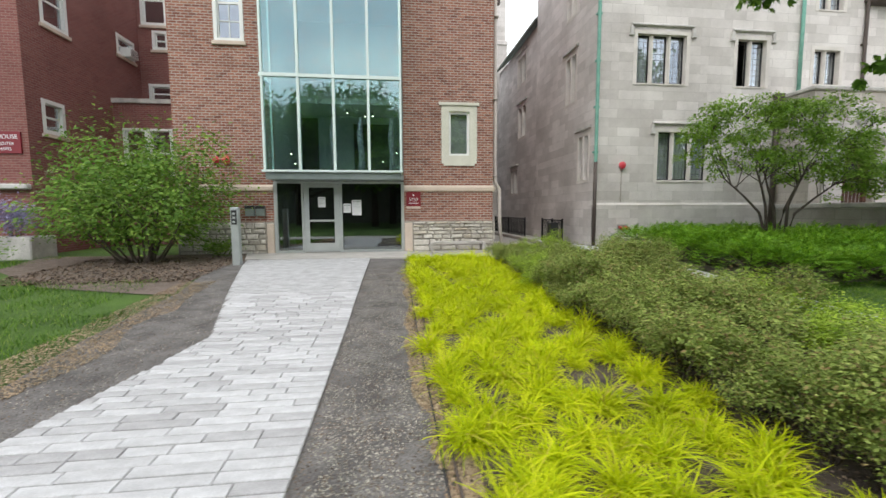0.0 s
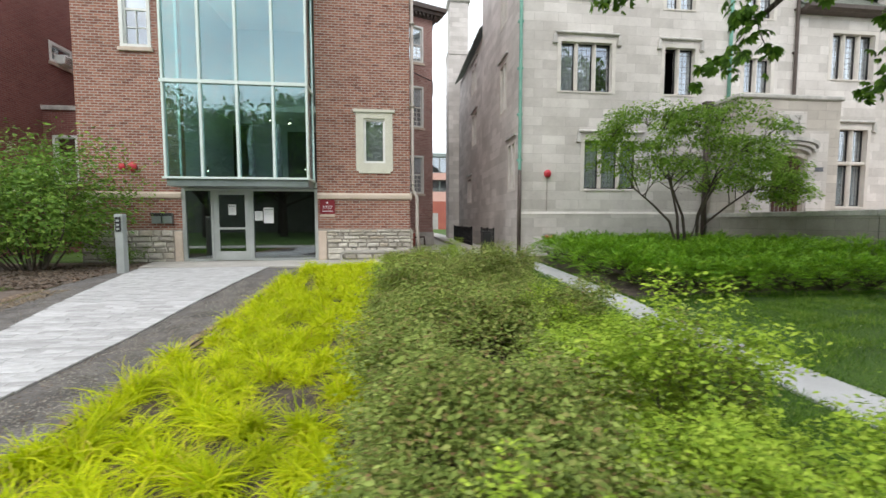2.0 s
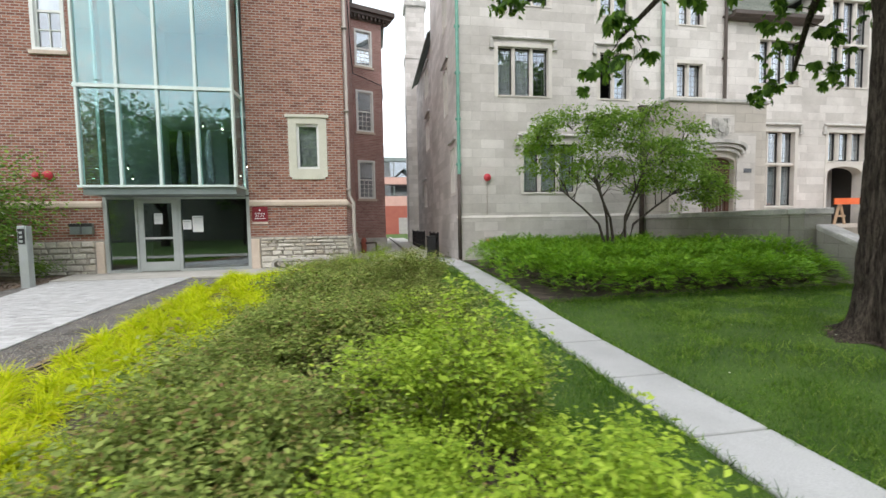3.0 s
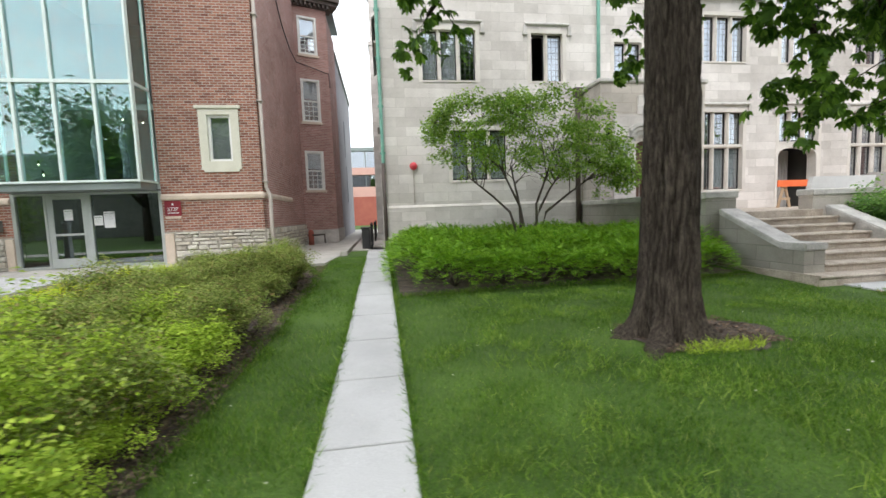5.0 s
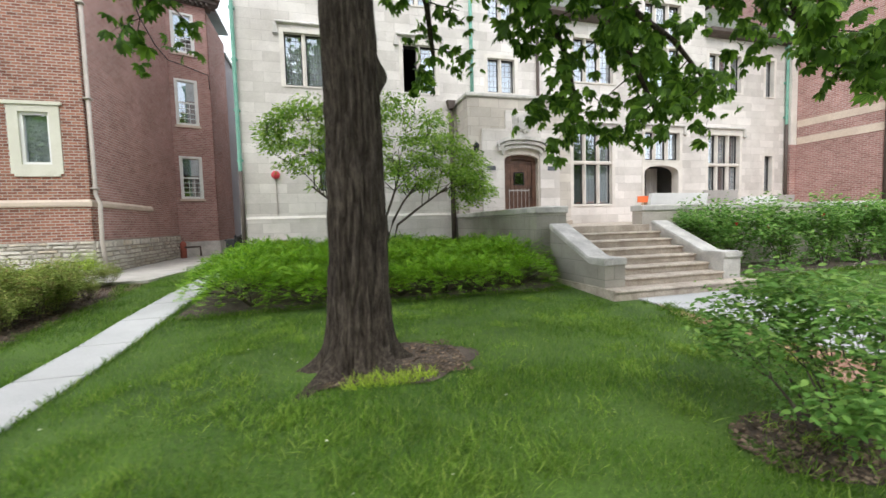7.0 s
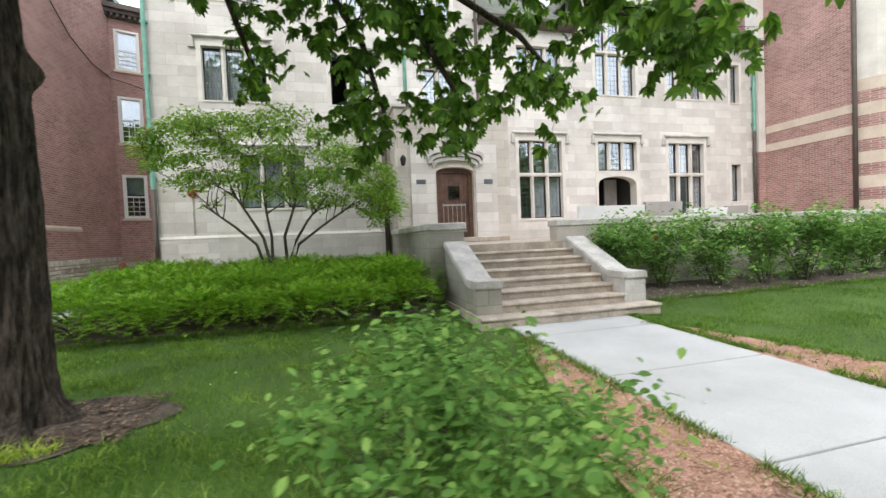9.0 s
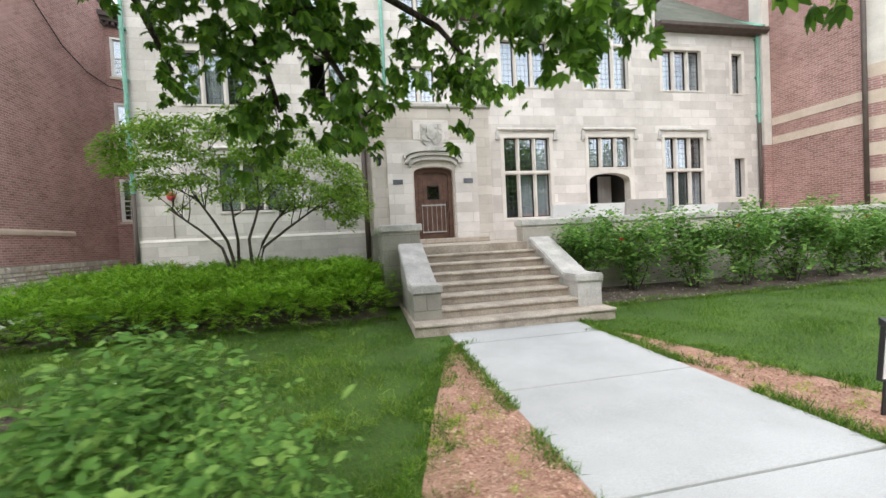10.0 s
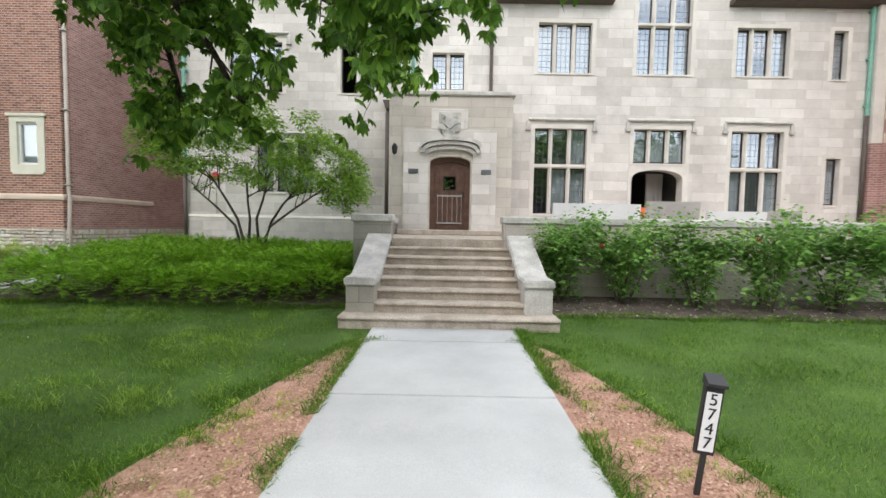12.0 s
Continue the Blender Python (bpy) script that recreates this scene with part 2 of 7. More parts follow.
M_PLASTER = plain("interior_plaster", (0.42, 0.45, 0.44), (0.50, 0.53, 0.52), 1.0, 60, 0.9, fine_amt=0.15)
# dark base colour that puts the dimness of unlit rooms into the paint
M_PAINTED_DIM = plain("painted_dim_interior", (0.07, 0.065, 0.06), (0.10, 0.095, 0.09), 1.0, 40, 0.9)
M_GREYCLAD = plain("grey_render", (0.30, 0.29, 0.31), (0.35, 0.34, 0.36), 0.8, 50, 0.8)
M_PINKPANEL = plain("salmon_panel", (0.62, 0.36, 0.31), (0.68, 0.41, 0.35), 0.8, 50, 0.7)
M_REDPANEL = plain("rust_panel", (0.36, 0.10, 0.075), (0.42, 0.13, 0.09), 0.8, 50, 0.8)
M_TEXTILE = plain("speckled_textile", (0.10, 0.11, 0.14), (0.45, 0.46, 0.50), 14, 70, 0.9)
M_ASPHALT = plain("asphalt", (0.045, 0.045, 0.047), (0.06, 0.06, 0.062), 2, 150, 0.95, bump=0.5, dist=0.005)
M_SOIL = plain("dark_mulch", (0.065, 0.05, 0.04), (0.15, 0.115, 0.09), 6, 70, 0.95, bump=1.0, dist=0.02, fine_amt=0.7)
M_MULCH = plain("bark_mulch", (0.13, 0.10, 0.078), (0.22, 0.17, 0.135), 5, 60, 0.95, bump=1.0, dist=0.02, fine_amt=0.8)
M_REDGRAVEL = plain("red_gravel", (0.40, 0.215, 0.155), (0.54, 0.32, 0.235), 7, 55, 0.95, bump=1.0, dist=0.015, fine_amt=0.8)
M_GRAVEL = plain("grey_grit", (0.11, 0.10, 0.092), (0.21, 0.195, 0.18), 3, 55, 0.95, bump=1.0, dist=0.012, fine_amt=1.0)
M_LITTER = plain("tan_litter", (0.28, 0.21, 0.14), (0.40, 0.31, 0.21), 8, 90, 0.95, bump=1.0, dist=0.01, fine_amt=0.7)
M_TURF = plain("turf", (0.046, 0.095, 0.012), (0.082, 0.155, 0.018), 0.9, 40, 0.95, bump=1.0, dist=0.02, fine_amt=0.6)
def bark(name, deep, plate, pale):
    """Upright plates and fissures with pale worn ridges."""
    m, nt, b, vec = base(name, 0.93, 0.0, 0.25)
    mp = nt.nodes.new("ShaderNodeMapping")
    mp.inputs["Scale"].default_value = (1.0, 1.0, 0.16)
    link(nt, vec, mp.inputs["Vector"])
    long_grain, grain = noise_tex(nt, mp.outputs[0], 40, 5, 0.7), noise_tex(nt, vec, 55, 4)
    broad = noise_tex(nt, vec, 1.6, 4)
    col = ramp(nt, long_grain, [(0.36, deep), (0.5, plate), (0.68, pale)])
    col = mixed(nt, "MULTIPLY", 0.5, col, ramp(nt, broad, [(0.3, (0.7, 0.7, 0.68)), (0.7, (1.3, 1.27, 1.2))]))
    col = mixed(nt, "MULTIPLY", 0.5, col, ramp(nt, grain, [(0.3, (0.6, 0.6, 0.6)), (0.7, (1.3, 1.3, 1.3))]))
    link(nt, col, b.inputs["Base Color"])
    bumped(nt, b, long_grain, 1.0, 0.03)
    return m


M_BARK = bark("furrowed_bark", (0.02, 0.015, 0.011), (0.058, 0.046, 0.036), (0.12, 0.10, 0.08))
M_TWIG = plain("grey_brown_twig", (0.07, 0.055, 0.045), (0.12, 0.095, 0.075), 6, 60, 0.9, bump=0.6, dist=0.004)
M_GRASS = foliage("lawn_blades", [(0.0, (0.036, 0.10, 0.011)), (0.45, (0.095, 0.215, 0.018)), (0.88, (0.20, 0.345, 0.04)), (1.0, (0.42, 0.49, 0.15))], 0.6, 0.35)
M_LAWNTUFT = foliage("pale_lawn_tufts", [(0.0, (0.10, 0.21, 0.022)), (0.6, (0.19, 0.32, 0.042)), (1.0, (0.34, 0.46, 0.10))], 0.6, 0.3)
M_GOLD = foliage("golden_grass", [(0.0, (0.38, 0.50, 0.006)), (0.5, (0.66, 0.76, 0.008)), (0.92, (0.80, 0.83, 0.03)), (1.0, (0.66, 0.54, 0.12))], 0.55, 0.4)
M_SHRUB = foliage("olive_leaves", [(0.0, (0.15, 0.22, 0.05)), (0.45, (0.28, 0.36, 0.085)), (0.76, (0.44, 0.54, 0.15)), (1.0, (0.33, 0.20, 0.11))], 0.6, 0.3)
M_LIMELEAF = foliage("fresh_leaves", [(0.0, (0.24, 0.38, 0.045)), (0.6, (0.42, 0.58, 0.06)), (1.0, (0.56, 0.70, 0.11))], 0.6, 0.35)
M_YEW = foliage("yew_needles", [(0.0, (0.06, 0.17, 0.012)), (0.45, (0.18, 0.41, 0.025)), (1.0, (0.46, 0.70, 0.07))], 0.5, 0.25)
M_CHESTNUT = foliage("broad_leaves", [(0.0, (0.05, 0.115, 0.016)), (0.6, (0.11, 0.23, 0.03)), (1.0, (0.24, 0.42, 0.055))], 0.45, 0.42)
M_SMALLTREE = foliage("small_tree_leaves", [(0.0, (0.15, 0.28, 0.04)), (0.6, (0.26, 0.44, 0.06)), (1.0, (0.42, 0.58, 0.13))], 0.55, 0.5)
M_BUSH = foliage("dense_shrub_leaves", [(0.0, (0.10, 0.21, 0.035)), (0.6, (0.19, 0.34, 0.055)), (1.0, (0.34, 0.50, 0.10))], 0.5, 0.4)
M_ROSE = foliage("rose_leaves", [(0.0, (0.10, 0.22, 0.05)), (0.6, (0.18, 0.36, 0.08)), (1.0, (0.32, 0.50, 0.13))], 0.5, 0.4)
M_BLOSSOM = foliage("white_blossom", [(0.0, (0.55, 0.58, 0.45)), (1.0, (0.75, 0.76, 0.65))], 0.6, 0.3)
M_LILAC = foliage("lilac_flowers", [(0.0, (0.24, 0.22, 0.42)), (1.0, (0.48, 0.45, 0.66))], 0.6, 0.3)
M_PETAL = foliage("red_petals", [(0.0, (0.5, 0.03, 0.05)), (1.0, (0.65, 0.08, 0.06))], 0.5, 0.2)
G_WINDOW = glass("window_glass", (0.74, 0.80, 0.84), 1.5, 0.02, 0.2)
G_BAY = glass("curtain_wall_glass", (0.66, 0.90, 0.88), 1.5, 0.005, 0.15, (0.6, 0.85, 0.9))
G_ENTRY = glass("dark_entry_glass", (0.18, 0.26, 0.245), 1.5, 0.005, 0.2)
L_SPOT = lit("warm_spot", (1.0, 0.86, 0.66), 6.0)

# ---- helpers for meshes ----
def bx(bm, x0, x1, y0, y1, z0, z1):
    """A box between two corners."""
    v = [bm.verts.new(p) for p in ((x0, y0, z0), (x1, y0, z0), (x1, y1, z0), (x0, y1, z0), (x0, y0, z1), (x1, y0, z1), (x1, y1, z1), (x0, y1, z1))]
    for f in ((0, 3, 2, 1), (4, 5, 6, 7), (0, 1, 5, 4), (1, 2, 6, 5), (2, 3, 7, 6), (3, 0, 4, 7)):
        bm.faces.new([v[i] for i in f])
    return v


def prism(bm, pts, a, b, axis="x"):
    """A closed outline pulled from a to b. axis x: pts are (y, z); y: (x, z); z: (x, y)."""
    def at(p, k):
        return {"x": (k, p[0], p[1]), "y": (p[0], k, p[1]), "z": (p[0], p[1], k)}[axis]
    va, vb = [bm.verts.new(at(p, a)) for p in pts], [bm.verts.new(at(p, b)) for p in pts]
    n = len(pts)
    bm.faces.new(va[::-1])
    bm.faces.new(vb)
    for i in range(n):
        bm.faces.new((va[i], va[(i + 1) % n], vb[(i + 1) % n], vb[i]))
    bmesh.ops.recalc_face_normals(bm, faces=bm.faces[:])


def tube(bm, pts, radii, sides=8, cap=True):
    """A tapered tube through points."""
    rings = []
    for i, p in enumerate(pts):
        p = Vector(p)
        d = (Vector(pts[min(i + 1, len(pts) - 1)]) - Vector(pts[max(i - 1, 0)])).normalized()
        up = Vector((0, 0, 1)) if abs(d.z) < 0.9 else Vector((1, 0, 0))
        a = d.cross(up).normalized()
        b = d.cross(a)
        r = radii[i] if isinstance(radii, (list, tuple)) else radii
        rings.append([bm.verts.new(p + a * (r * math.cos(2 * math.pi * k / sides)) + b * (r * math.sin(2 * math.pi * k / sides))) for k in range(sides)])
    for r0, r1 in zip(rings, rings[1:]):
        for k in range(sides):
            bm.faces.new((r0[k], r0[(k + 1) % sides], r1[(k + 1) % sides], r1[k]))
    if cap:
        bm.faces.new(rings[0][::-1])
        bm.faces.new(rings[-1])


def bevel(bm, w=0.01, seg=1):
    bmesh.ops.bevel(bm, geom=bm.edges[:], offset=w, segments=seg, affect="EDGES", clamp_overlap=True)


def finish(bm, name, mat, smooth=False):
    bmesh.ops.recalc_face_normals(bm, faces=bm.faces[:])
    me = bpy.data.meshes.new(name)
    bm.to_mesh(me)
    bm.free()
    if mat:
        me.materials.append(mat)
    if smooth:
        me.polygons.foreach_set("use_smooth", [True] * len(me.polygons))
    return me


def thing(name, at, label, category, group="", kind=""):
    ob = new(name)
    ob.location, ob.empty_display_size = at, 0.1
    return tagged(ob, label, category, group, kind)


def hang(ob, parent):
    ob.parent = parent
    if parent.type == "EMPTY":
        ob.matrix_parent_inverse = Matrix.Translation(-Vector(parent.location))
    return ob


def part(name, bm, mat, parent, label="", smooth=False):
    """One mesh in world coordinates, as a part of a thing or of a part."""
    ob = new(name, finish(bm, name, mat, smooth) if isinstance(bm, bmesh.types.BMesh) else bm)
    if parent:
        hang(ob, parent)
    return tagged(ob, label)


def solid(name, bm, mat, label, category, kind="", group="", smooth=False):
    return tagged(part(name, bm, mat, None, "", smooth), label, category, group, kind)


def box_part(name, dims, mat, parent, label="", w=0.0):
    bm = bmesh.new()
    bx(bm, *dims)
    if w:
        bevel(bm, w)
    return part(name, bm, mat, parent, label)


def text_part(name, words, size, mat, parent, m, depth=0.004, align="CENTER", label=""):
    cu = bpy.data.curves.new(name, "FONT")
    cu.body, cu.size, cu.extrude, cu.align_x, cu.align_y = words, size, depth, align, "CENTER"
    tmp = bpy.data.objects.new(name, cu)
    scene.collection.objects.link(tmp)
    bpy.context.view_layer.update()
    me = bpy.data.meshes.new_from_object(tmp.evaluated_get(bpy.context.evaluated_depsgraph_get()))
    bpy.data.objects.remove(tmp)
    bpy.data.curves.remove(cu)
    me.materials.clear()
    me.materials.append(mat)
    me.transform(m)
    return part(name, me, mat, parent, label)


def grid_wall(bm, u0, u1, z0, z1, holes, place, thick):
    """One closed mesh for a wall with holes (u0, u1, z0, z1). place(u, d, z): d is how far behind the face."""
    holes = [(max(h[0], u0), min(h[1], u1), max(h[2], z0), min(h[3], z1)) for h in holes if h[2] < z1 and h[3] > z0 and h[0] < u1 and h[1] > u0]
    us = sorted({u0, u1, *[h[0] for h in holes], *[h[1] for h in holes]})
    zs = sorted({z0, z1, *[h[2] for h in holes], *[h[3] for h in holes]})
    made = {}

    def vert(i, j, d):
        if (i, j, d) not in made:
            made[i, j, d] = bm.verts.new(place(us[i], d * thick, zs[j]))
        return made[i, j, d]

    def full(i, j):
        if not (0 <= i < len(us) - 1 and 0 <= j < len(zs) - 1):
            return False
        u, z = (us[i] + us[i + 1]) / 2, (zs[j] + zs[j + 1]) / 2
        return not any(h[0] < u < h[1] and h[2] < z < h[3] for h in holes)

    for i in range(len(us) - 1):
        for j in range(len(zs) - 1):
            if not full(i, j):
                continue
            bm.faces.new((vert(i, j, 0), vert(i + 1, j, 0), vert(i + 1, j + 1, 0), vert(i, j + 1, 0)))
            bm.faces.new((vert(i, j + 1, 1), vert(i + 1, j + 1, 1), vert(i + 1, j, 1), vert(i, j, 1)))
            for di, dj, a, b in ((-1, 0, (i, j), (i, j + 1)), (1, 0, (i + 1, j + 1), (i + 1, j)), (0, -1, (i + 1, j), (i, j)), (0, 1, (i, j + 1), (i + 1, j + 1))):
                if not full(i + di, j + dj):
                    bm.faces.new((vert(*a, 0), vert(*b, 0), vert(*b, 1), vert(*a, 1)))


def wall_y(bm, x0, x1, z0, z1, y, thick, holes=()):
    grid_wall(bm, x0, x1, z0, z1, holes, lambda u, d, z: (u, y + d, z), thick)


def wall_x(bm, y0, y1, z0, z1, x, thick, holes=()):
    grid_wall(bm, y0, y1, z0, z1, holes, lambda u, d, z: (x + d, u, z), thick)


# ---- ground ----
G_Y, G_Z = (-400.0, -6.0, 0.0, 2.0, 4.5, 5.6, 7.0, 9.0, 12.0, 14.0, 400.0), (-0.25, -0.2, -0.14, -0.105, -0.06, -0.03, 0.06, 0.145, 0.235, 0.25, 0.25)


def gz(x, y):
    """Height of the ground: nearly level at the street, rising to the houses, with a low mound round the big tree."""
    r = ((x - 9.9) / 2.6) ** 2 + ((y - 3.3) / 2.3) ** 2
    edge = min(max((y - 0.6) / 0.9, 0.0), 1.0) * min(max((x - 6.88) / 0.7, 0.0), 1.0)
    return float(np.interp(y, G_Y, G_Z)) + 0.225 * edge * math.exp(-r)


def sheet(name, outline, mat, lift, label, category, step=0.5, depth=0.0, kind="structure"):
    """A slab that follows the ground inside an outline given as rows of (y, x0, x1)."""
    bm = bmesh.new()
    ys = [r[0] for r in outline]
    fine = sorted({*ys, *np.arange(ys[0], ys[-1], step).tolist()})
    rows = []
    for y in fine:
        x0, x1 = np.interp(y, ys, [r[1] for r in outline]), np.interp(y, ys, [r[2] for r in outline])
        n = max(2, min(40, int((outline[0][2] - outline[0][1]) / step) + 2))
        rows.append([bm.verts.new((x, y, gz(x, y) + lift)) for x in np.linspace(x0, x1, n)])
    for a, b in zip(rows, rows[1:]):
        for i in range(len(a) - 1):
            bm.faces.new((a[i], a[i + 1], b[i + 1], b[i]))
    if depth:
        bmesh.ops.recalc_face_normals(bm, faces=bm.faces[:])
        r = bmesh.ops.extrude_face_region(bm, geom=bm.faces[:])
        down = [v for v in r["geom"] if isinstance(v, bmesh.types.BMVert)]
        for v in down:
            v.co.z -= depth
    return solid(name, bm, mat, label, category, kind, smooth=not depth)


bm = bmesh.new()
gx = [-400, -120, -40, -20, -13] + [x * 0.25 for x in range(-40, 128)] + [36, 50, 120, 400]
gy = [-400, -100, -30, -8, -2] + [y * 0.25 for y in range(0, 60)] + [16, 20, 30, 60, 120, 400]
rows = [[bm.verts.new((x, y, gz(x, y) - 0.012)) for x in gx] for y in gy]
for a, b in zip(rows, rows[1:]):
    for i in range(len(a) - 1):
        bm.faces.new((a[i], a[i + 1], b[i + 1], b[i]))
solid("ground", bm, M_TURF, "green turf ground around the buildings", "ground", "structure", smooth=True)

sheet("pavement", [(-2.2, -60, 60), (0.7, -60, 60)], M_CONC_OLD, 0.006, "old concrete public pavement along the street", "pavement", 1.0)
sheet("road", [(-14, -200, 200), (-5, -200, 200)], M_ASPHALT, -0.02, "grey asphalt street", "road", 3.0)
sheet("gravel_bed", [(1.0, -3.3, 0.33), (4.0, -3.5, 0.33), (5.4, -3.74, 0.33), (7.6, -3.75, 0.36), (10.6, -4.3, 0.45), (11.4, -4.3, 0.47)], M_GRAVEL, 0.004,
      "grey grit verge beside the paver walk", "gravel")
sheet("soil_bed", [(0.9, 0.36, 5.25), (4.5, 0.36, 5.3), (9.0, 0.42, 5.4), (10.9, 0.48, 4.7)], M_SOIL, 0.008, "dark mulched soil of the planting bed", "soil")
sheet("soil_bed", [(6.75, 7.0, 13.75), (9.0, 7.0, 13.75), (13.6, 7.0, 13.75)], M_SOIL, 0.01, "dark soil under the yew hedge", "soil")
sheet("soil_bed", [(6.5, 17.4, 29.5), (8.1, 17.4, 29.5)], M_SOIL, 0.01, "dark soil of the rose bed", "soil")
sheet("mulch_bed", [(7.6, -4.2, -3.8), (8.4, -6.5, -4.0), (10.5, -9.0, -4.1), (12.3, -9.6, -3.7), (13.0, -9.6, -3.7)], M_MULCH, 0.008, "brown bark mulch under the large shrub", "mulch")
sheet("mulch_bed", [(0.8, 13.45, 14.54), (2.0, 13.55, 14.54), (3.0, 13.8, 14.54), (4.6, 14.25, 14.54), (5.2, 14.5, 14.56)], M_REDGRAVEL, 0.008, "reddish gravel strip beside the concrete walk", "gravel")
sheet("mulch_bed", [(0.8, 16.62, 17.75), (2.0, 16.62, 17.65), (3.0, 16.62, 17.45), (4.7, 16.62, 16.95), (5.2, 16.6, 16.66)], M_REDGRAVEL, 0.008, "reddish gravel strip beside the concrete walk", "gravel")

bm = bmesh.new()
ring = [(9.85 + 0.78 * math.cos(a) * (1 + 0.12 * math.sin(3 * a + 1)), 3.45 + 0.55 * math.sin(a) * (1 + 0.1 * math.cos(5 * a))) for a in np.linspace(0, 2 * math.pi, 40, endpoint=False)]
c = bm.verts.new((9.85, 3.45, gz(9.85, 3.45) + 0.03))
vs = [bm.verts.new((x, y, gz(x, y) + 0.004)) for x, y in ring]
for i in range(40):
    bm.faces.new((c, vs[i], vs[(i + 1) % 40]))
solid("soil_patch", bm, M_SOIL, "bare dark soil round the foot of the large tree", "soil", "structure", smooth=True)
bm = bmesh.new()
vs = [bm.verts.new((12.25 + 0.55 * math.cos(a) * (1 + 0.15 * math.sin(3 * a)), 1.5 + 0.36 * math.sin(a) * (1 + 0.12 * math.sin(4 * a + 1)), gz(12.3, 1.5 + 0.36 * math.sin(a)) + 0.006)) for a in np.linspace(0, 2 * math.pi, 32, endpoint=False)]
bm.faces.new(vs)
solid("soil_patch", bm, M_SOIL, "bare dark soil under the low shrub", "soil", "structure")


def slabs(name, x0, x1, cuts, mat, label, thick=0.1, rise=0.02, x0b=None, x1b=None):
    """A concrete walk cast in slabs, with joints between them."""
    th = thing(name, ((x0 + x1) / 2, cuts[0], gz(0, cuts[0])), label, "walkway", kind="structure")
    for a, b in zip(cuts, cuts[1:]):
        bm = bmesh.new()
        v = bx(bm, x0, x1, a + 0.013, b - 0.013, 0, 1)
        for q in v:
            q.co.z = gz(30, q.co.y) + (rise if q.co.z > 0.5 else rise - thick)
        bevel(bm, 0.008)
        part("slab", bm, mat, th)
    return th


slabs("concrete_path", 6.24, 6.88, [0.7, 1.3, 2.42, 3.53, 4.68, 5.8, 6.95, 8.1, 9.3, 10.5, 11.7, 12.9, 14.1, 15.5], M_CONC, "narrow pale concrete path between lawn strips")
slabs("concrete_walk", 14.53, 16.62, [0.7, 1.78, 3.42, 5.08, 5.7], M_CONC, "wide pale concrete walk to the stone steps")
bm = bmesh.new()
prism(bm, [(-4.35, 12.95), (-3.9, 11.45), (-0.6, 11.35), (3.1, 10.95), (5.2, 10.95), (5.4, 13.0), (5.4, 40), (3.25, 40), (3.25, 13.05), (-4.35, 13.05)], 0.1, 0.255, "z")
solid("entrance_pavement", bm, M_CONC_OLD, "concrete apron at the glass entrance and alley", "pavement", "structure")
bm = bmesh.new()
prism(bm, [(5.42, 13.0), (5.62, 13.0), (5.62, 40), (5.42, 40)], 0.1, 0.38, "z")
solid("kerb", bm, M_CONC_OLD, "raised grey concrete kerb along the alley", "kerb", "structure")
bm = bmesh.new()
prism(bm, [(5.64, 14.6), (6.85, 14.6), (6.85, 40), (5.64, 40)], 0.1, 0.27, "z")
solid("pavement", bm, M_CONC_OLD, "concrete path beside the stone house", "pavement", "structure")
bm = bmesh.new()
for a, b in zip(np.arange(1.0, 10.9, 0.5), np.arange(1.5, 11.4, 0.5)):
    v = bx(bm, 0.33 + 0.012 * a, 0.345 + 0.012 * a, a, b, 0, 1)
    for q in v:
        q.co.z = gz(0, q.co.y) + (0.04 if q.co.z > 0.5 else -0.05)
solid("metal_edging", bm, M_BROWNPIPE, "thin rusty steel edging of the bed", "edging", "structure")


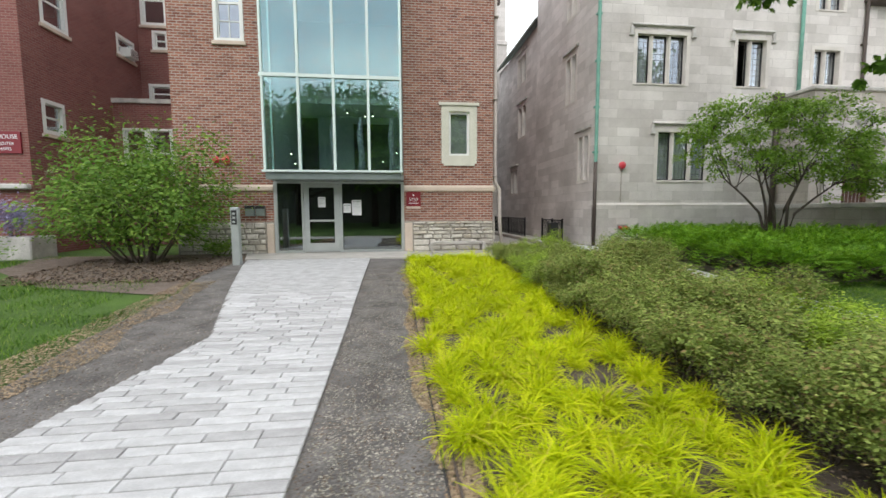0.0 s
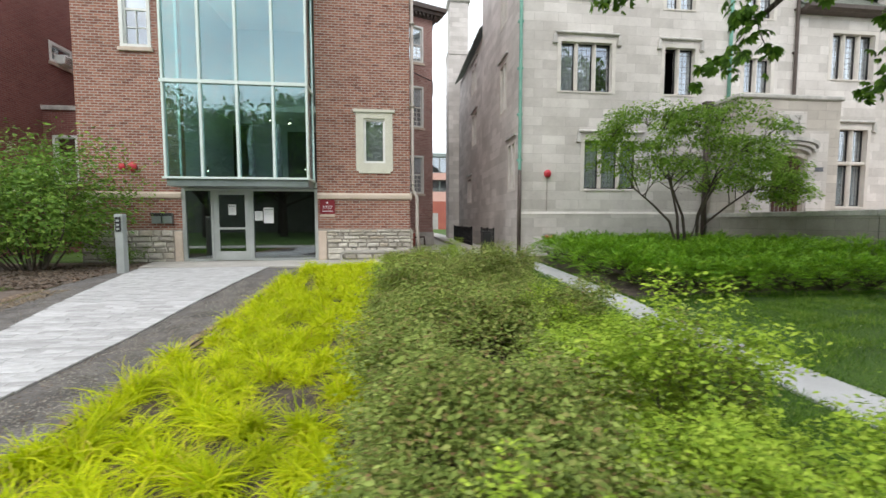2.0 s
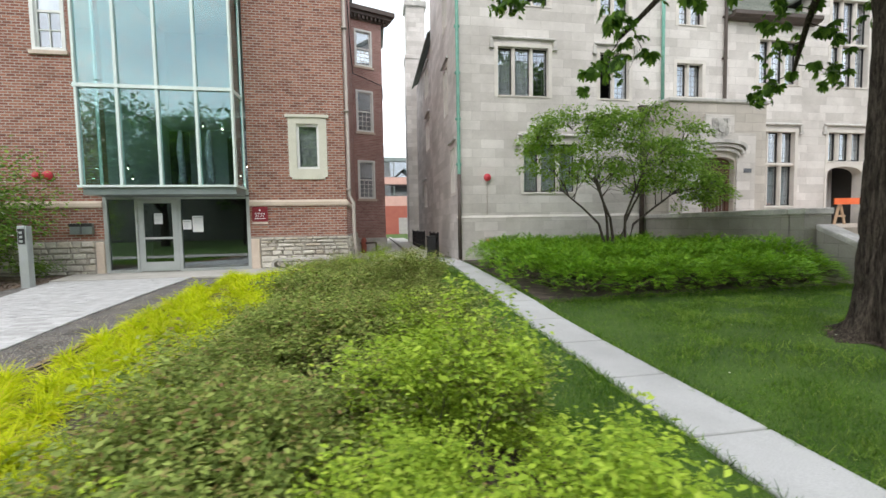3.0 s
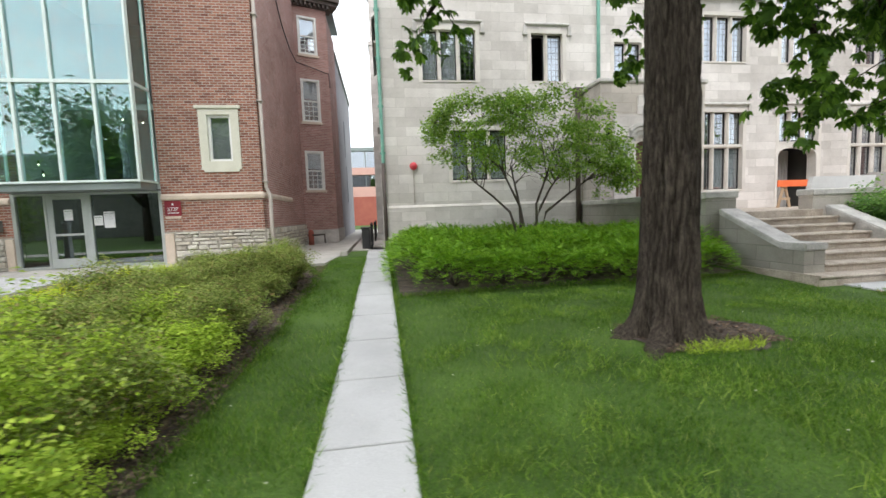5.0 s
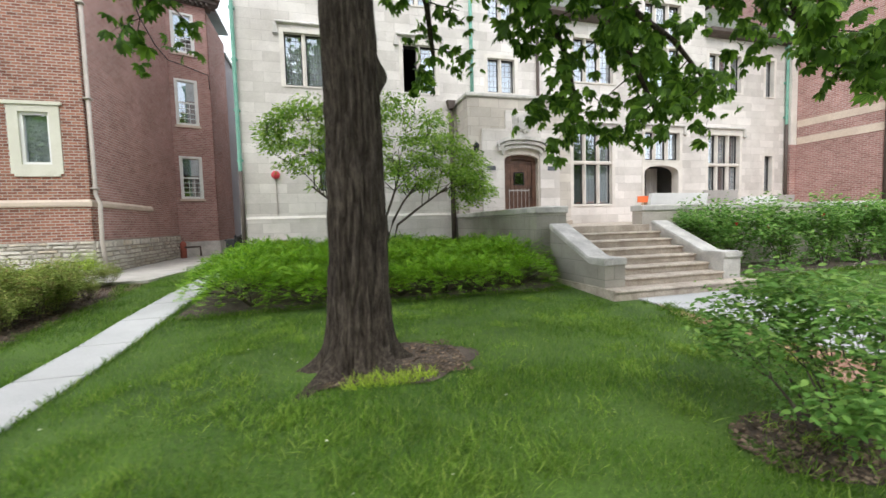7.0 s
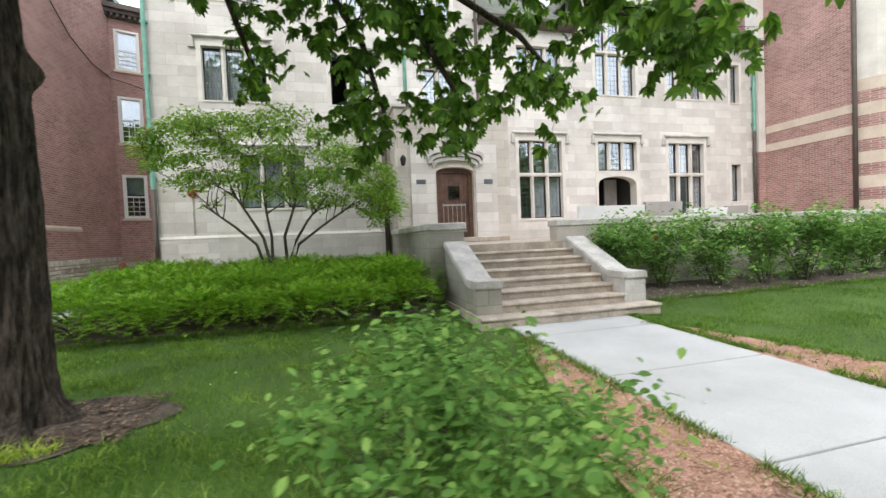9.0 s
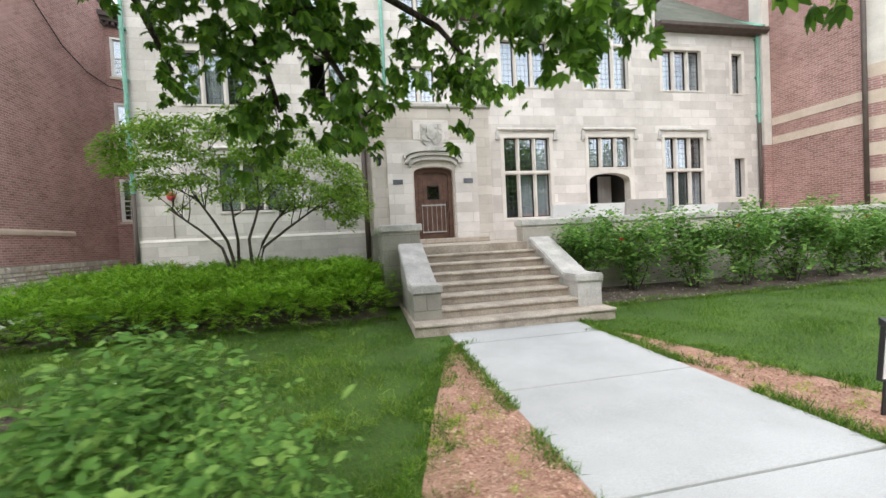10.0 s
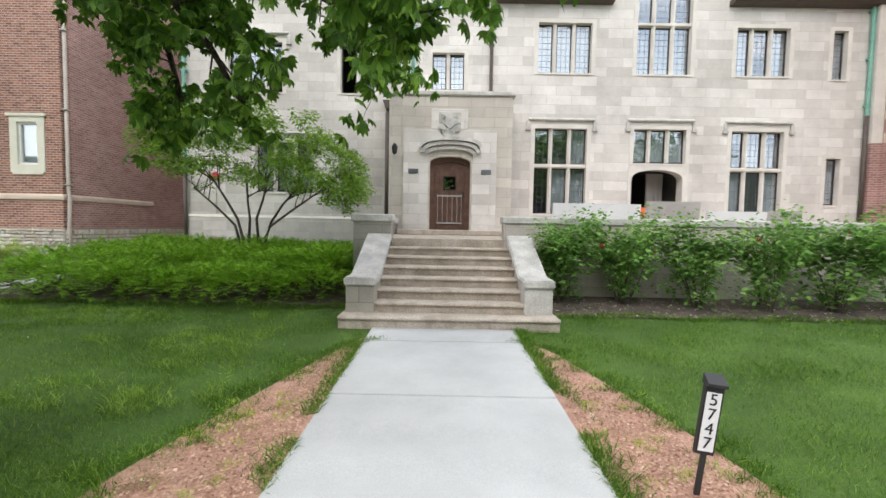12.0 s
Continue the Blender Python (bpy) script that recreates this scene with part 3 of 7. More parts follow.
# ---- windows ----
def stone_window(house, x0, x1, z0, z1, lights, y=13.65, transoms=(), hood=True, cut=(), curtain=(), open_light=None, sides=0.13, leaded=True, glass_in=0.2):
    """A mullioned window: stone surround, leaded lights in dark casements, sill and label mould. x0..x1, z0..z1 is the glazed width and height."""
    bm = bmesh.new()
    mw = 0.13
    grid_wall(bm, x0 - sides, x1 + sides, z0 - 0.1, z1 + 0.12, [(x0, x1, z0 - 0.1, z1)], lambda u, d, z: (u, y - 0.012 + d, z), 0.312)
    bmesh.ops.remove_doubles(bm, verts=bm.verts[:], dist=0.0005)
    win = part("window", bm, M_LIME, house, "limestone mullioned window with leaded panes")
    w = (x1 - x0 - mw * (lights - 1)) / lights
    pick = random.Random(int(x0 * 37 + z0 * 11))
    # curtains added at random stand in for pale sky reflected in the panes
    curtain = set(curtain) | {(k, j) for k in range(lights) for j in range(len(transoms) + 1) if pick.random() < 0.6}
    xs = [(x0 + i * (w + mw), x0 + i * (w + mw) + w) for i in range(lights)]
    for a, b in zip(xs, xs[1:]):
        bm = bmesh.new()
        prism(bm, [(a[1] + 0.045, y + 0.05), (b[0] - 0.045, y + 0.05), (b[0], y + 0.12), (b[0], y + 0.28), (a[1], y + 0.28), (a[1], y + 0.12)], z0, z1, "z")
        part("mullion", bm, M_LIME, win)
    zs = [z0, *transoms, z1]
    for t in transoms:
        bm = bmesh.new()
        prism(bm, [(y + 0.048, t - 0.04), (y + 0.048, t + 0.04), (y + 0.12, t + 0.07), (y + 0.28, t + 0.07), (y + 0.28, t - 0.07), (y + 0.12, t - 0.07)], x0, x1, "x")
        part("transom", bm, M_LIME, win)
    bm = bmesh.new()
    prism(bm, [(y - 0.03, z0 - 0.1), (y - 0.03, z0 - 0.05), (y + 0.25, z0), (y + 0.3, z0), (y + 0.3, z0 - 0.1)], x0, x1, "x")
    part("sill", bm, M_LIME, win)
    if hood:
        bm = bmesh.new()
        hx0, hx1, hz = x0 - sides - 0.1, x1 + sides + 0.1, z1 + 0.26
        prof = [(y - 0.09, hz), (y - 0.09, hz + 0.03), (y + 0.0, hz + 0.09), (y + 0.0, hz - 0.03), (y - 0.04, hz - 0.03)]
        prism(bm, prof, hx0, hx1, "x")
        for hx in (hx0, hx1):
            prism(bm, [(hx - 0.05, y - 0.07), (hx + 0.05, y - 0.07), (hx + 0.05, y), (hx - 0.05, y)], hz - 0.27, hz - 0.031, "z")
            bx(bm, hx - 0.08, hx + 0.08, y - 0.085, y, hz - 0.34, hz - 0.271)
        part("hood_mould", bm, M_LIME_GREY, win, "weathered label mould over the window")
    for k, (a, b) in enumerate(xs):
        for j, (c, d) in enumerate(zip(zs, zs[1:])):
            if (k, j) in cut:
                continue
            c, d = c + (0.07 if j else 0), d - (0.07 if j < len(zs) - 2 else 0)
            bm = bmesh.new()
            ring(bm, a, b, c, d, 0.03, lambda u, e, z: (u, y + e, z), glass_in - 0.025, glass_in + 0.025)
            casement = part("casement", bm, M_DARKMETAL, win)
            if open_light == k:
                continue
            bm = bmesh.new()
            bx(bm, a + 0.03, b - 0.03, y + glass_in - 0.003, y + glass_in + 0.003, c + 0.03, d - 0.03)
            pane = part("pane", bm, G_WINDOW, win)
            pane.visible_shadow = False
            if leaded:
                bm = bmesh.new()
                n = max(2, round((b - a) / 0.15))
                for i in range(1, n):
                    u = a + (b - a) * i / n
                    bx(bm, u - 0.005, u + 0.005, y + glass_in - 0.008, y + glass_in - 0.004, c + 0.03, d - 0.03)
                n = max(3, round((d - c) / 0.2))
                for i in range(1, n):
                    u = c + (d - c) * i / n
                    bx(bm, a + 0.03, b - 0.03, y + glass_in - 0.0125, y + glass_in - 0.0085, u - 0.005, u + 0.005)
                part("leading", bm, M_LEAD, win)
            if (k, j) in curtain:
                bm = bmesh.new()
                n = 24
                rows = [[bm.verts.new((a - 0.05 + (b - a + 0.1) * i / n, y + glass_in + 0.14 + 0.025 * math.sin(i * 1.9 + k), z)) for i in range(n + 1)] for z in (c, d)]
                for i in range(n):
                    bm.faces.new((rows[0][i], rows[0][i + 1], rows[1][i + 1], rows[1][i]))
                part("curtain", bm, M_CURTAIN, win, "pale sheet behind the glass for net curtain and reflected sky")
    return win


def ring(bm, u0, u1, z0, z1, f, place, d0, d1, holes=None):
    """A frame in one piece, d0 to d1 behind the face."""
    grid_wall(bm, u0, u1, z0, z1, holes or [(u0 + f, u1 - f, z0 + f, z1 - f)], lambda u, d, z: place(u, d0 + d, z), d1 - d0)


def sash_window(house, x0, x1, z0, z1, frame_of, mat=M_WHITE, bars=(2, 3), blind=0.0, name="window", frame_w=0.09, sill=True, label="white painted sash window"):
    """A sash window in a frame. frame_of(u, d, z) gives the place u along the wall, d behind its face, z up."""
    def slab(bm, u0, u1, d0, d1, a, b):
        v = bx(bm, u0, u1, d0, d1, a, b)
        for q in v:
            q.co = frame_of(*q.co)
    bm = bmesh.new()
    f = frame_w
    ring(bm, x0, x1, z0, z1, f, frame_of, -0.02, 0.16)
    win = part(name, bm, mat, house, label)
    bm = bmesh.new()
    mid = (z0 + z1) / 2
    nx, nz = bars
    ux, uz = (x1 - x0 - 2 * f - 0.08) / nx, (mid - 0.025 - z0 - f) / nz
    gaps = [(x0 + f + 0.04, x1 - f - 0.04, mid + 0.025, z1 - f - 0.03)]
    for i, j in [(i, j) for i in range(nx) for j in range(nz)]:
        gaps.append((x0 + f + 0.04 + ux * i + (0.01 if i else 0), x0 + f + 0.04 + ux * (i + 1) - (0.01 if i < nx - 1 else 0), z0 + f + uz * j + 0.012, z0 + f + uz * (j + 1) - 0.012))
    ring(bm, x0 + f, x1 - f, z0 + f, z1 - f, 0.04, frame_of, 0.06, 0.089, gaps)
    part("sash", bm, mat, win)
    bm = bmesh.new()
    slab(bm, x0 + f, x1 - f, 0.091, 0.095, z0 + f, z1 - f)
    part("pane", bm, G_WINDOW, win).visible_shadow = False
    if blind:
        bm = bmesh.new()
        slab(bm, x0 + f, x1 - f, 0.13, 0.135, z1 - f - blind * (z1 - z0), z1 - f)
        part("blind", bm, M_CURTAIN, win, "pale roller blind")
    if sill:
        bm = bmesh.new()
        slab(bm, x0 - 0.06, x1 + 0.06, -0.07, 0.16, z0 - 0.11, z0 - 0.002)
        bevel(bm, 0.008)
        part("sill", bm, M_TRIM if mat is M_WHITE else mat, win)
    return win

# ---- the brick house with the glass entrance ----
FA, FB = 13.1, 13.65
house_a = thing("brick_house", (-1.5, FA, 0.25), "variegated brick house with a glass stair bay and fieldstone base", "building")
HA_H = 12.0
holes = [(-3.56, 0.36, 0.0, 8.6), (-5.02, -4.2, 6.45, 8.6), (1.72, 2.5, 3.2, 4.68)]
bm = bmesh.new()
wall_y(bm, -6.29, 3.2, 1.2, HA_H, FA, 0.35, holes)
part("front_wall", bm, M_BRICK, house_a)
bm = bmesh.new()
wall_x(bm, FA + 0.351, 20.0, 1.2, HA_H, 3.2, -0.35)
part("side_wall", bm, M_BRICK_MID, house_a, "weathered red brick side wall")
box_part("side_wall", (-6.29, -5.94, FA + 0.351, 24, 1.2, HA_H), M_BRICK_MID, house_a)
box_part("rear_wall", (-6.29, 3.2, 24, 24.3, 0.2, HA_H), M_BRICK_MID, house_a)
for x0, x1 in ((-6.31, -3.56), (0.36, 3.22)):
    bm = bmesh.new()
    prism(bm, [(FA - 0.045, 2.13), (FA - 0.06, 2.17), (FA - 0.06, 2.25), (FA - 0.002, 2.32), (FA + 0.0, 2.12)], x0, x1, "x")
    part("stone_band", bm, M_TRIM, house_a, "pale stone string course")
bm = bmesh.new()
prism(bm, [(3.245, 2.13), (3.26, 2.17), (3.26, 2.25), (3.202, 2.32), (3.2, 2.12)], FA - 0.05, 17.2, "y")
part("stone_band", bm, M_TRIM, house_a, "pale stone string course")
bases = [box_part("stone_base", dims, M_MORTAR, house_a, "rough fieldstone base") for dims in
         ((-6.33, -3.56, FA, FA + 0.3, 0.1, 1.2), (0.36, 3.24, FA, FA + 0.3, 0.1, 1.2), (2.94, 3.24, FA + 0.301, 20.0, 0.1, 1.2), (-6.33, -6.03, FA + 0.301, 24, 0.1, 1.2))]
for x0, x1 in ((-3.78, -3.57), (0.37, 0.62)):
    box_part("quoin", (x0, x1, FA - 0.05, FA + 0.2, 0.15, 1.15), M_TRIM, house_a, "pale stone jamb block", 0.015)
# fixed window in a pale surround
bm = bmesh.new()
bx(bm, 1.55, 1.78, FA - 0.03, FA + 0.18, 3.0, 4.78)
bx(bm, 2.44, 2.67, FA - 0.03, FA + 0.18, 3.0, 4.78)
bx(bm, 1.78, 2.44, FA - 0.03, FA + 0.18, 4.6, 4.78)
bx(bm, 1.78, 2.44, FA - 0.03, FA + 0.18, 3.0, 3.24)
bx(bm, 1.47, 2.74, FA - 0.07, FA + 0.1, 4.781, 4.87)
bx(bm, 1.62, 2.6, FA - 0.04, FA + 0.1, 2.93, 2.999)
win = part("window", bm, plain("cream_stone", (0.62, 0.60, 0.50), (0.70, 0.68, 0.58), 2, 60, 0.85), house_a, "window in a broad cream stone surround")
bm = bmesh.new()
for d in ((1.78, 1.85, 3.24, 4.6), (2.37, 2.44, 3.24, 4.6), (1.85, 2.37, 3.24, 3.31), (1.85, 2.37, 4.53, 4.6)):
    bx(bm, d[0], d[1], FA + 0.04, FA + 0.14, d[2], d[3])
part("frame", bm, M_WHITE, win)
box_part("pane", (1.85, 2.37, FA + 0.1, FA + 0.106, 3.31, 4.53), G_WINDOW, win).visible_shadow = False
box_part("blind", (1.8, 2.42, FA + 0.16, FA + 0.165, 3.2, 4.6), plain("grey_blind", (0.33, 0.35, 0.33), (0.40, 0.42, 0.40), 2, 60, 0.9), win, "grey blind")
sash_window(house_a, -5.02, -4.2, 6.42, 8.6, lambda u, d, z: (u, FA + d, z), bars=(2, 2), blind=0.45)
# angled rear bay with three sash windows
P0, P1 = Vector((3.1, 20.0, 0)), Vector((4.6, 20.55, 0))
DIR = (P1 - P0).normalized()
NRM = Vector((-DIR.y, DIR.x, 0))


def on_bay(u, d, z):
    return P0 + DIR * u + NRM * d + Vector((0, 0, z))


bm = bmesh.new()
grid_wall(bm, 0.0, 1.6, 0.9, 11.1, [(0.26, 1.12, 2.78, 4.62), (0.26, 1.12, 5.95, 7.9), (0.26, 1.12, 9.0, 10.7)], on_bay, 0.3)
bx(bm, 4.25, 4.56, 20.9, 24.3, 0.9, 11.1)
part("rear_bay", bm, M_BRICK_MID, house_a, "weathered brick bay at the back of the alley side")
bm = bmesh.new()
for q in bx(bm, -0.05, 1.63, -0.06, 0.3, 0.1, 0.9):
    q.co = on_bay(*q.co)
bx(bm, 4.25, 4.62, 20.9, 24.3, 0.1, 0.9)
part("bay_base", bm, M_LIME_GREY, house_a, "rough grey stone base of the bay")
for z0, z1, bl in ((2.78, 4.62, 0.4), (5.95, 7.9, 0.4), (9.0, 10.7, 0.5)):
    sash_window(house_a, 0.26, 1.12, z0, z1, on_bay, bars=(3, 4), blind=bl)
bm = bmesh.new()
for d0, z0, z1 in ((-0.1, 11.1, 11.25), (-0.3, 11.25, 11.4), (-0.42, 11.4, 11.6)):
    for q in bx(bm, -0.3, 1.75 - d0, d0, 0.4, z0, z1):
        q.co = on_bay(*q.co)
for i in range(9):
    for q in bx(bm, 0.0 + i * 0.2, 0.09 + i * 0.2, -0.26, -0.101, 11.12, 11.249):
        q.co = on_bay(*q.co)
part("cornice", bm, M_BROWNPIPE, house_a, "dark bracketed cornice")
bm = bmesh.new()
bx(bm, -6.4, 3.3, FA - 0.1, 24.3, HA_H, HA_H + 0.2)
bx(bm, 2.6, 4.8, 20.9, 24.4, 11.601, 11.7)
part("roof", bm, M_FLASH, house_a, "flat roof with metal edge")
# downpipe at the corner and the cable across the side wall
bm = bmesh.new()
tube(bm, [(3.27, FA + 0.12, 12.0), (3.29, FA + 0.1, 2.45), (3.42, FA + 0.0, 2.2), (3.42, FA - 0.05, 1.2), (3.5, FA - 0.05, 0.25)], 0.055, 10)
for z in (10.0, 7.5, 5.0, 2.6):
    bx(bm, 3.2, 3.36, FA + 0.02, FA + 0.18, z, z + 0.05)
part("downpipe", bm, M_GREYPIPE, house_a, "buff painted downpipe", True)
bm = bmesh.new()
tube(bm, [(3.26, 13.9, 12.0), (3.26, 15.5, 10.2), (3.26, 17.2, 9.0), (3.26, 18.5, 8.6), (3.25, 19.9, 8.55), (3.6, 20.1, 8.5), (4.6, 20.45, 8.2), (4.62, 20.5, 7.6)], 0.02, 6)
part("cable", bm, M_DARKMETAL, house_a, "black cable clipped to the wall", True)

# glass stair bay
XL, XR, YF, ZB, ZT = -3.52, 0.27, 12.25, 2.62, 8.5
bay = part("glass_bay", (lambda b: (bx(b, XL - 0.08, XR + 0.05, YF - 0.08, FA - 0.001, ZB + 0.005, ZB + 0.06), b)[-1])(bmesh.new()), M_MULLION, house_a, "projecting glass bay with pale green metal sill")
box_part("soffit", (XL, XR, YF + 0.01, FA - 0.001, ZB - 0.19, ZB + 0.004), M_FLASH, bay, "dark metal soffit")
for name, dims in (("top_beam", (XL, XR, YF, FA, ZT, ZT + 0.3)),):
    box_part(name, dims, M_MULLION, bay)
fx = [XL, -2.56, -1.6, -0.64, XR]
for i, x in enumerate(fx):
    w = 0.035 if 0 < i < 4 else 0.028
    box_part("mullion", (x - w, x + w, YF - 0.05, YF + 0.09, ZB + 0.06, ZT), M_MULLION, bay)
box_part("transom", (XL - 0.06, XR + 0.03, YF - 0.06, YF + 0.09, 5.22, 5.31), M_MULLION, bay)
for x in (XL, XR):
    box_part("transom", (x - 0.03, x + 0.03, YF + 0.09, FA, 5.22, 5.31), M_MULLION, bay)
    box_part("mullion", (x - 0.03, x + 0.03, FA - 0.06, FA - 0.001, ZB + 0.06, ZT), M_MULLION, bay)
for z0, z1 in ((ZB + 0.06, 5.22), (5.31, ZT)):
    for a, b in zip(fx, fx[1:]):
        box_part("pane", (a + 0.03, b - 0.03, YF + 0.01, YF + 0.022, z0, z1), G_BAY, bay).visible_shadow = False
    for x in (XL, XR):
        box_part("pane", (x - 0.006, x + 0.006, YF + 0.09, FA - 0.06, z0, z1), G_BAY, bay).visible_shadow = False
# inside of the stair hall
bm = bmesh.new()
bx(bm, -3.56, 0.36, FA + 0.001, 17.4, ZB - 0.15, ZB + 0.0)
part("upper_floor", bm, M_PLASTER, house_a)
bm = bmesh.new()
bx(bm, -3.9, 0.7, 17.4, 17.5, 0.2, 9.0)
bx(bm, -3.66, -3.561, FA + 0.35, 17.4, 0.2, 9.0)
bx(bm, 0.361, 0.46, FA + 0.35, 17.4, 0.2, 9.0)
bx(bm, -3.9, 0.7, FA + 0.36, 17.5, 8.9, 9.0)
part("inner_wall", bm, M_PLASTER, house_a, "pale plaster walls of the stair hall")
# dark blocks before the back wall stand in for unlit openings
bm = bmesh.new()
bx(bm, -3.56, -2.9, 17.3, 17.399, 2.7, 5.2)
part("inner_door", bm, M_PAINTED_DIM, house_a, "dark blocks standing in for unlit openings at the back of the hall")
bm = bmesh.new()
bx(bm, -1.5, 0.0, 17.3, 17.399, 2.65, 5.0)
part("inner_door", bm, M_PAINTED_DIM, house_a, "dark blocks standing in for unlit openings at the back of the hall")
bm = bmesh.new()
bx(bm, -3.4, 0.2, 15.2, 17.2, 5.25, 5.45)
part("stair_landing", bm, M_PLASTER, house_a)
for x, y in ((-1.9, 14.2), (-1.0, 14.0), (0.0, 14.1)):
    bm = bmesh.new()
    tube(bm, [(x, y, 2.62), (x + 0.03, y, 3.3), (x - 0.02, y, 4.0), (x + 0.02, y, 4.55)], [0.13, 0.09, 0.10, 0.05], 10)
    th = solid("woven_column", bm, M_TEXTILE, "speckled grey woven column in the glass hall", "sculpture", group="columns in the hall", smooth=True)
for x, y, z in ((-3.1, 13.6, 3.3), (-3.0, 13.6, 3.0), (-0.6, 14.0, 4.6), (-0.9, 15.0, 4.8), (-1.5, 15.0, 4.9), (0.15, 13.8, 3.4), (-0.3, 14.6, 3.2)):
    bm = bmesh.new()
    bmesh.ops.create_uvsphere(bm, u_segments=10, v_segments=6, radius=0.02)
    bmesh.ops.translate(bm, verts=bm.verts[:], vec=(x, y, z))
    lamp = solid("spot_lamp", bm, L_SPOT, "small warm spot lamp inside the glass hall", "lamp", group="spot lamps in the hall")
    bm = bmesh.new()
    tube(bm, [(x, y, z + 0.015), (x, y, z + 0.12)], 0.022, 8)
    part("housing", bm, M_DARKMETAL, lamp)

# entrance: frame, door, side lights
ent = thing("entrance_front", (-1.6, 13.15, 0.25), "aluminium and glass entrance screen under the bay", "entrance", kind="structure")
bm = bmesh.new()
for x0, x1 in ((-3.56, -3.46), (-2.75, -2.69), (-1.62, -1.54), (0.27, 0.36)):
    bx(bm, x0, x1, 13.1, 13.22, 0.25, 2.42)
for x0, x1, z0, z1 in ((-3.46, -2.75, 0.25, 0.32), (-1.54, 0.27, 0.25, 0.32), (-3.46, -2.75, 2.36, 2.42), (-2.69, -1.62, 2.34, 2.42), (-1.54, 0.27, 2.36, 2.42)):
    bx(bm, x0, x1, 13.101, 13.219, z0, z1)
part("screen_frame", bm, M_ALU, ent)
box_part("side_pane", (-3.46, -2.75, 13.15, 13.162, 0.32, 2.36), G_ENTRY, ent).visible_shadow = False
box_part("side_pane", (-1.54, 0.27, 13.15, 13.162, 0.32, 2.36), G_ENTRY, ent).visible_shadow = False
bm = bmesh.new()
for d in ((-2.68, -2.53, 0.27, 2.33), (-1.78, -1.63, 0.27, 2.33), (-2.53, -1.78, 0.27, 0.54), (-2.53, -1.78, 2.24, 2.33), (-2.53, -1.78, 1.2, 1.26)):
    bx(bm, d[0], d[1], 13.11, 13.165, d[2], d[3])
door = part("door", bm, M_ALU, ent, "aluminium framed glass door")
box_part("pane", (-2.53, -1.78, 13.13, 13.142, 0.54, 2.24), G_ENTRY, door).visible_shadow = False
bm = bmesh.new()
tube(bm, [(-1.7, 13.1, 1.1), (-1.7, 13.04, 1.12), (-1.7, 13.04, 1.38), (-1.7, 13.1, 1.4)], 0.012, 8)
part("handle", bm, M_ALU, door)
for i, (x0, x1, z0, z1) in enumerate(((-1.51, -1.28, 1.47, 1.75), (-1.25, -0.96, 1.39, 1.86), (-2.26, -2.04, 1.64, 1.95))):
    bm = bmesh.new()
    bx(bm, x0, x1, 13.12 if i == 2 else 13.14, 13.124 if i == 2 else 13.145, z0, z1)
    th = solid("notice", bm, M_PAPER, "white printed paper notice taped to the glass", "notice", group="notices at the entrance")
    yy = 13.118 if i == 2 else 13.138
    bm = bmesh.new()
    bx(bm, x0 + 0.02, x1 - 0.02, yy, yy + 0.0015, z1 - 0.06, z1 - 0.04)
    for k in range(5):
        bx(bm, x0 + 0.02, x1 - 0.05 - 0.02 * (k % 2), yy, yy + 0.0015, z1 - 0.1 - 0.03 * k, z1 - 0.095 - 0.03 * k)
    part("print", bm, M_FLASH, th)
bm = bmesh.new()
bx(bm, -3.56, 0.36, FA + 0.13, 17.4, 0.18, 0.25)
part("lobby_floor", bm, M_CONC_OLD, house_a)
# lobby wall and ceiling take the dim colour in place of shade
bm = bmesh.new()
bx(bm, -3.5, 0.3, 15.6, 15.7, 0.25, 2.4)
part("lobby_wall", bm, M_PAINTED_DIM, house_a)
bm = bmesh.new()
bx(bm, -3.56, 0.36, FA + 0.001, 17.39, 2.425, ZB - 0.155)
part("lobby_ceiling", bm, M_PAINTED_DIM, house_a)
bm = bmesh.new()
bx(bm, -1.2, -0.1, 14.9, 15.4, 0.25, 0.95)
bx(bm, -1.2, -0.1, 15.3, 15.45, 0.951, 1.3)
bevel(bm, 0.05, 2)
solid("lobby_sofa", bm, M_PAINTED_DIM, "dark upholstered sofa inside the lobby", "sofa")

# number sign beside the entrance
sign = box_part("number_sign", (0.43, 0.88, FA - 0.03, FA - 0.002, 1.58, 2.11), M_MAROON, None, "", 0.006)
tagged(sign, "maroon number sign with white figures on the brick wall", "sign")
text_part("lettering", "5737", 0.15, M_WHITEINK, sign, Matrix.Translation((0.655, FA - 0.032, 1.86)) @ Matrix.Rotation(radians(90), 4, "X"), 0.002)
bm = bmesh.new()
bx(bm, 0.5, 0.81, FA - 0.034, FA - 0.0305, 1.745, 1.765)
part("small_print", bm, M_WHITEINK, sign)
bm = bmesh.new()
bx(bm, 0.63, 0.68, FA - 0.034, FA - 0.0305, 1.98, 2.04)
part("small_print", bm, M_WHITEINK, sign)
bm = bmesh.new()
bx(bm, 0.435, 0.875, FA - 0.034, FA - 0.0305, 1.585, 1.66)
part("pale_strip", bm, M_TRIM, sign)


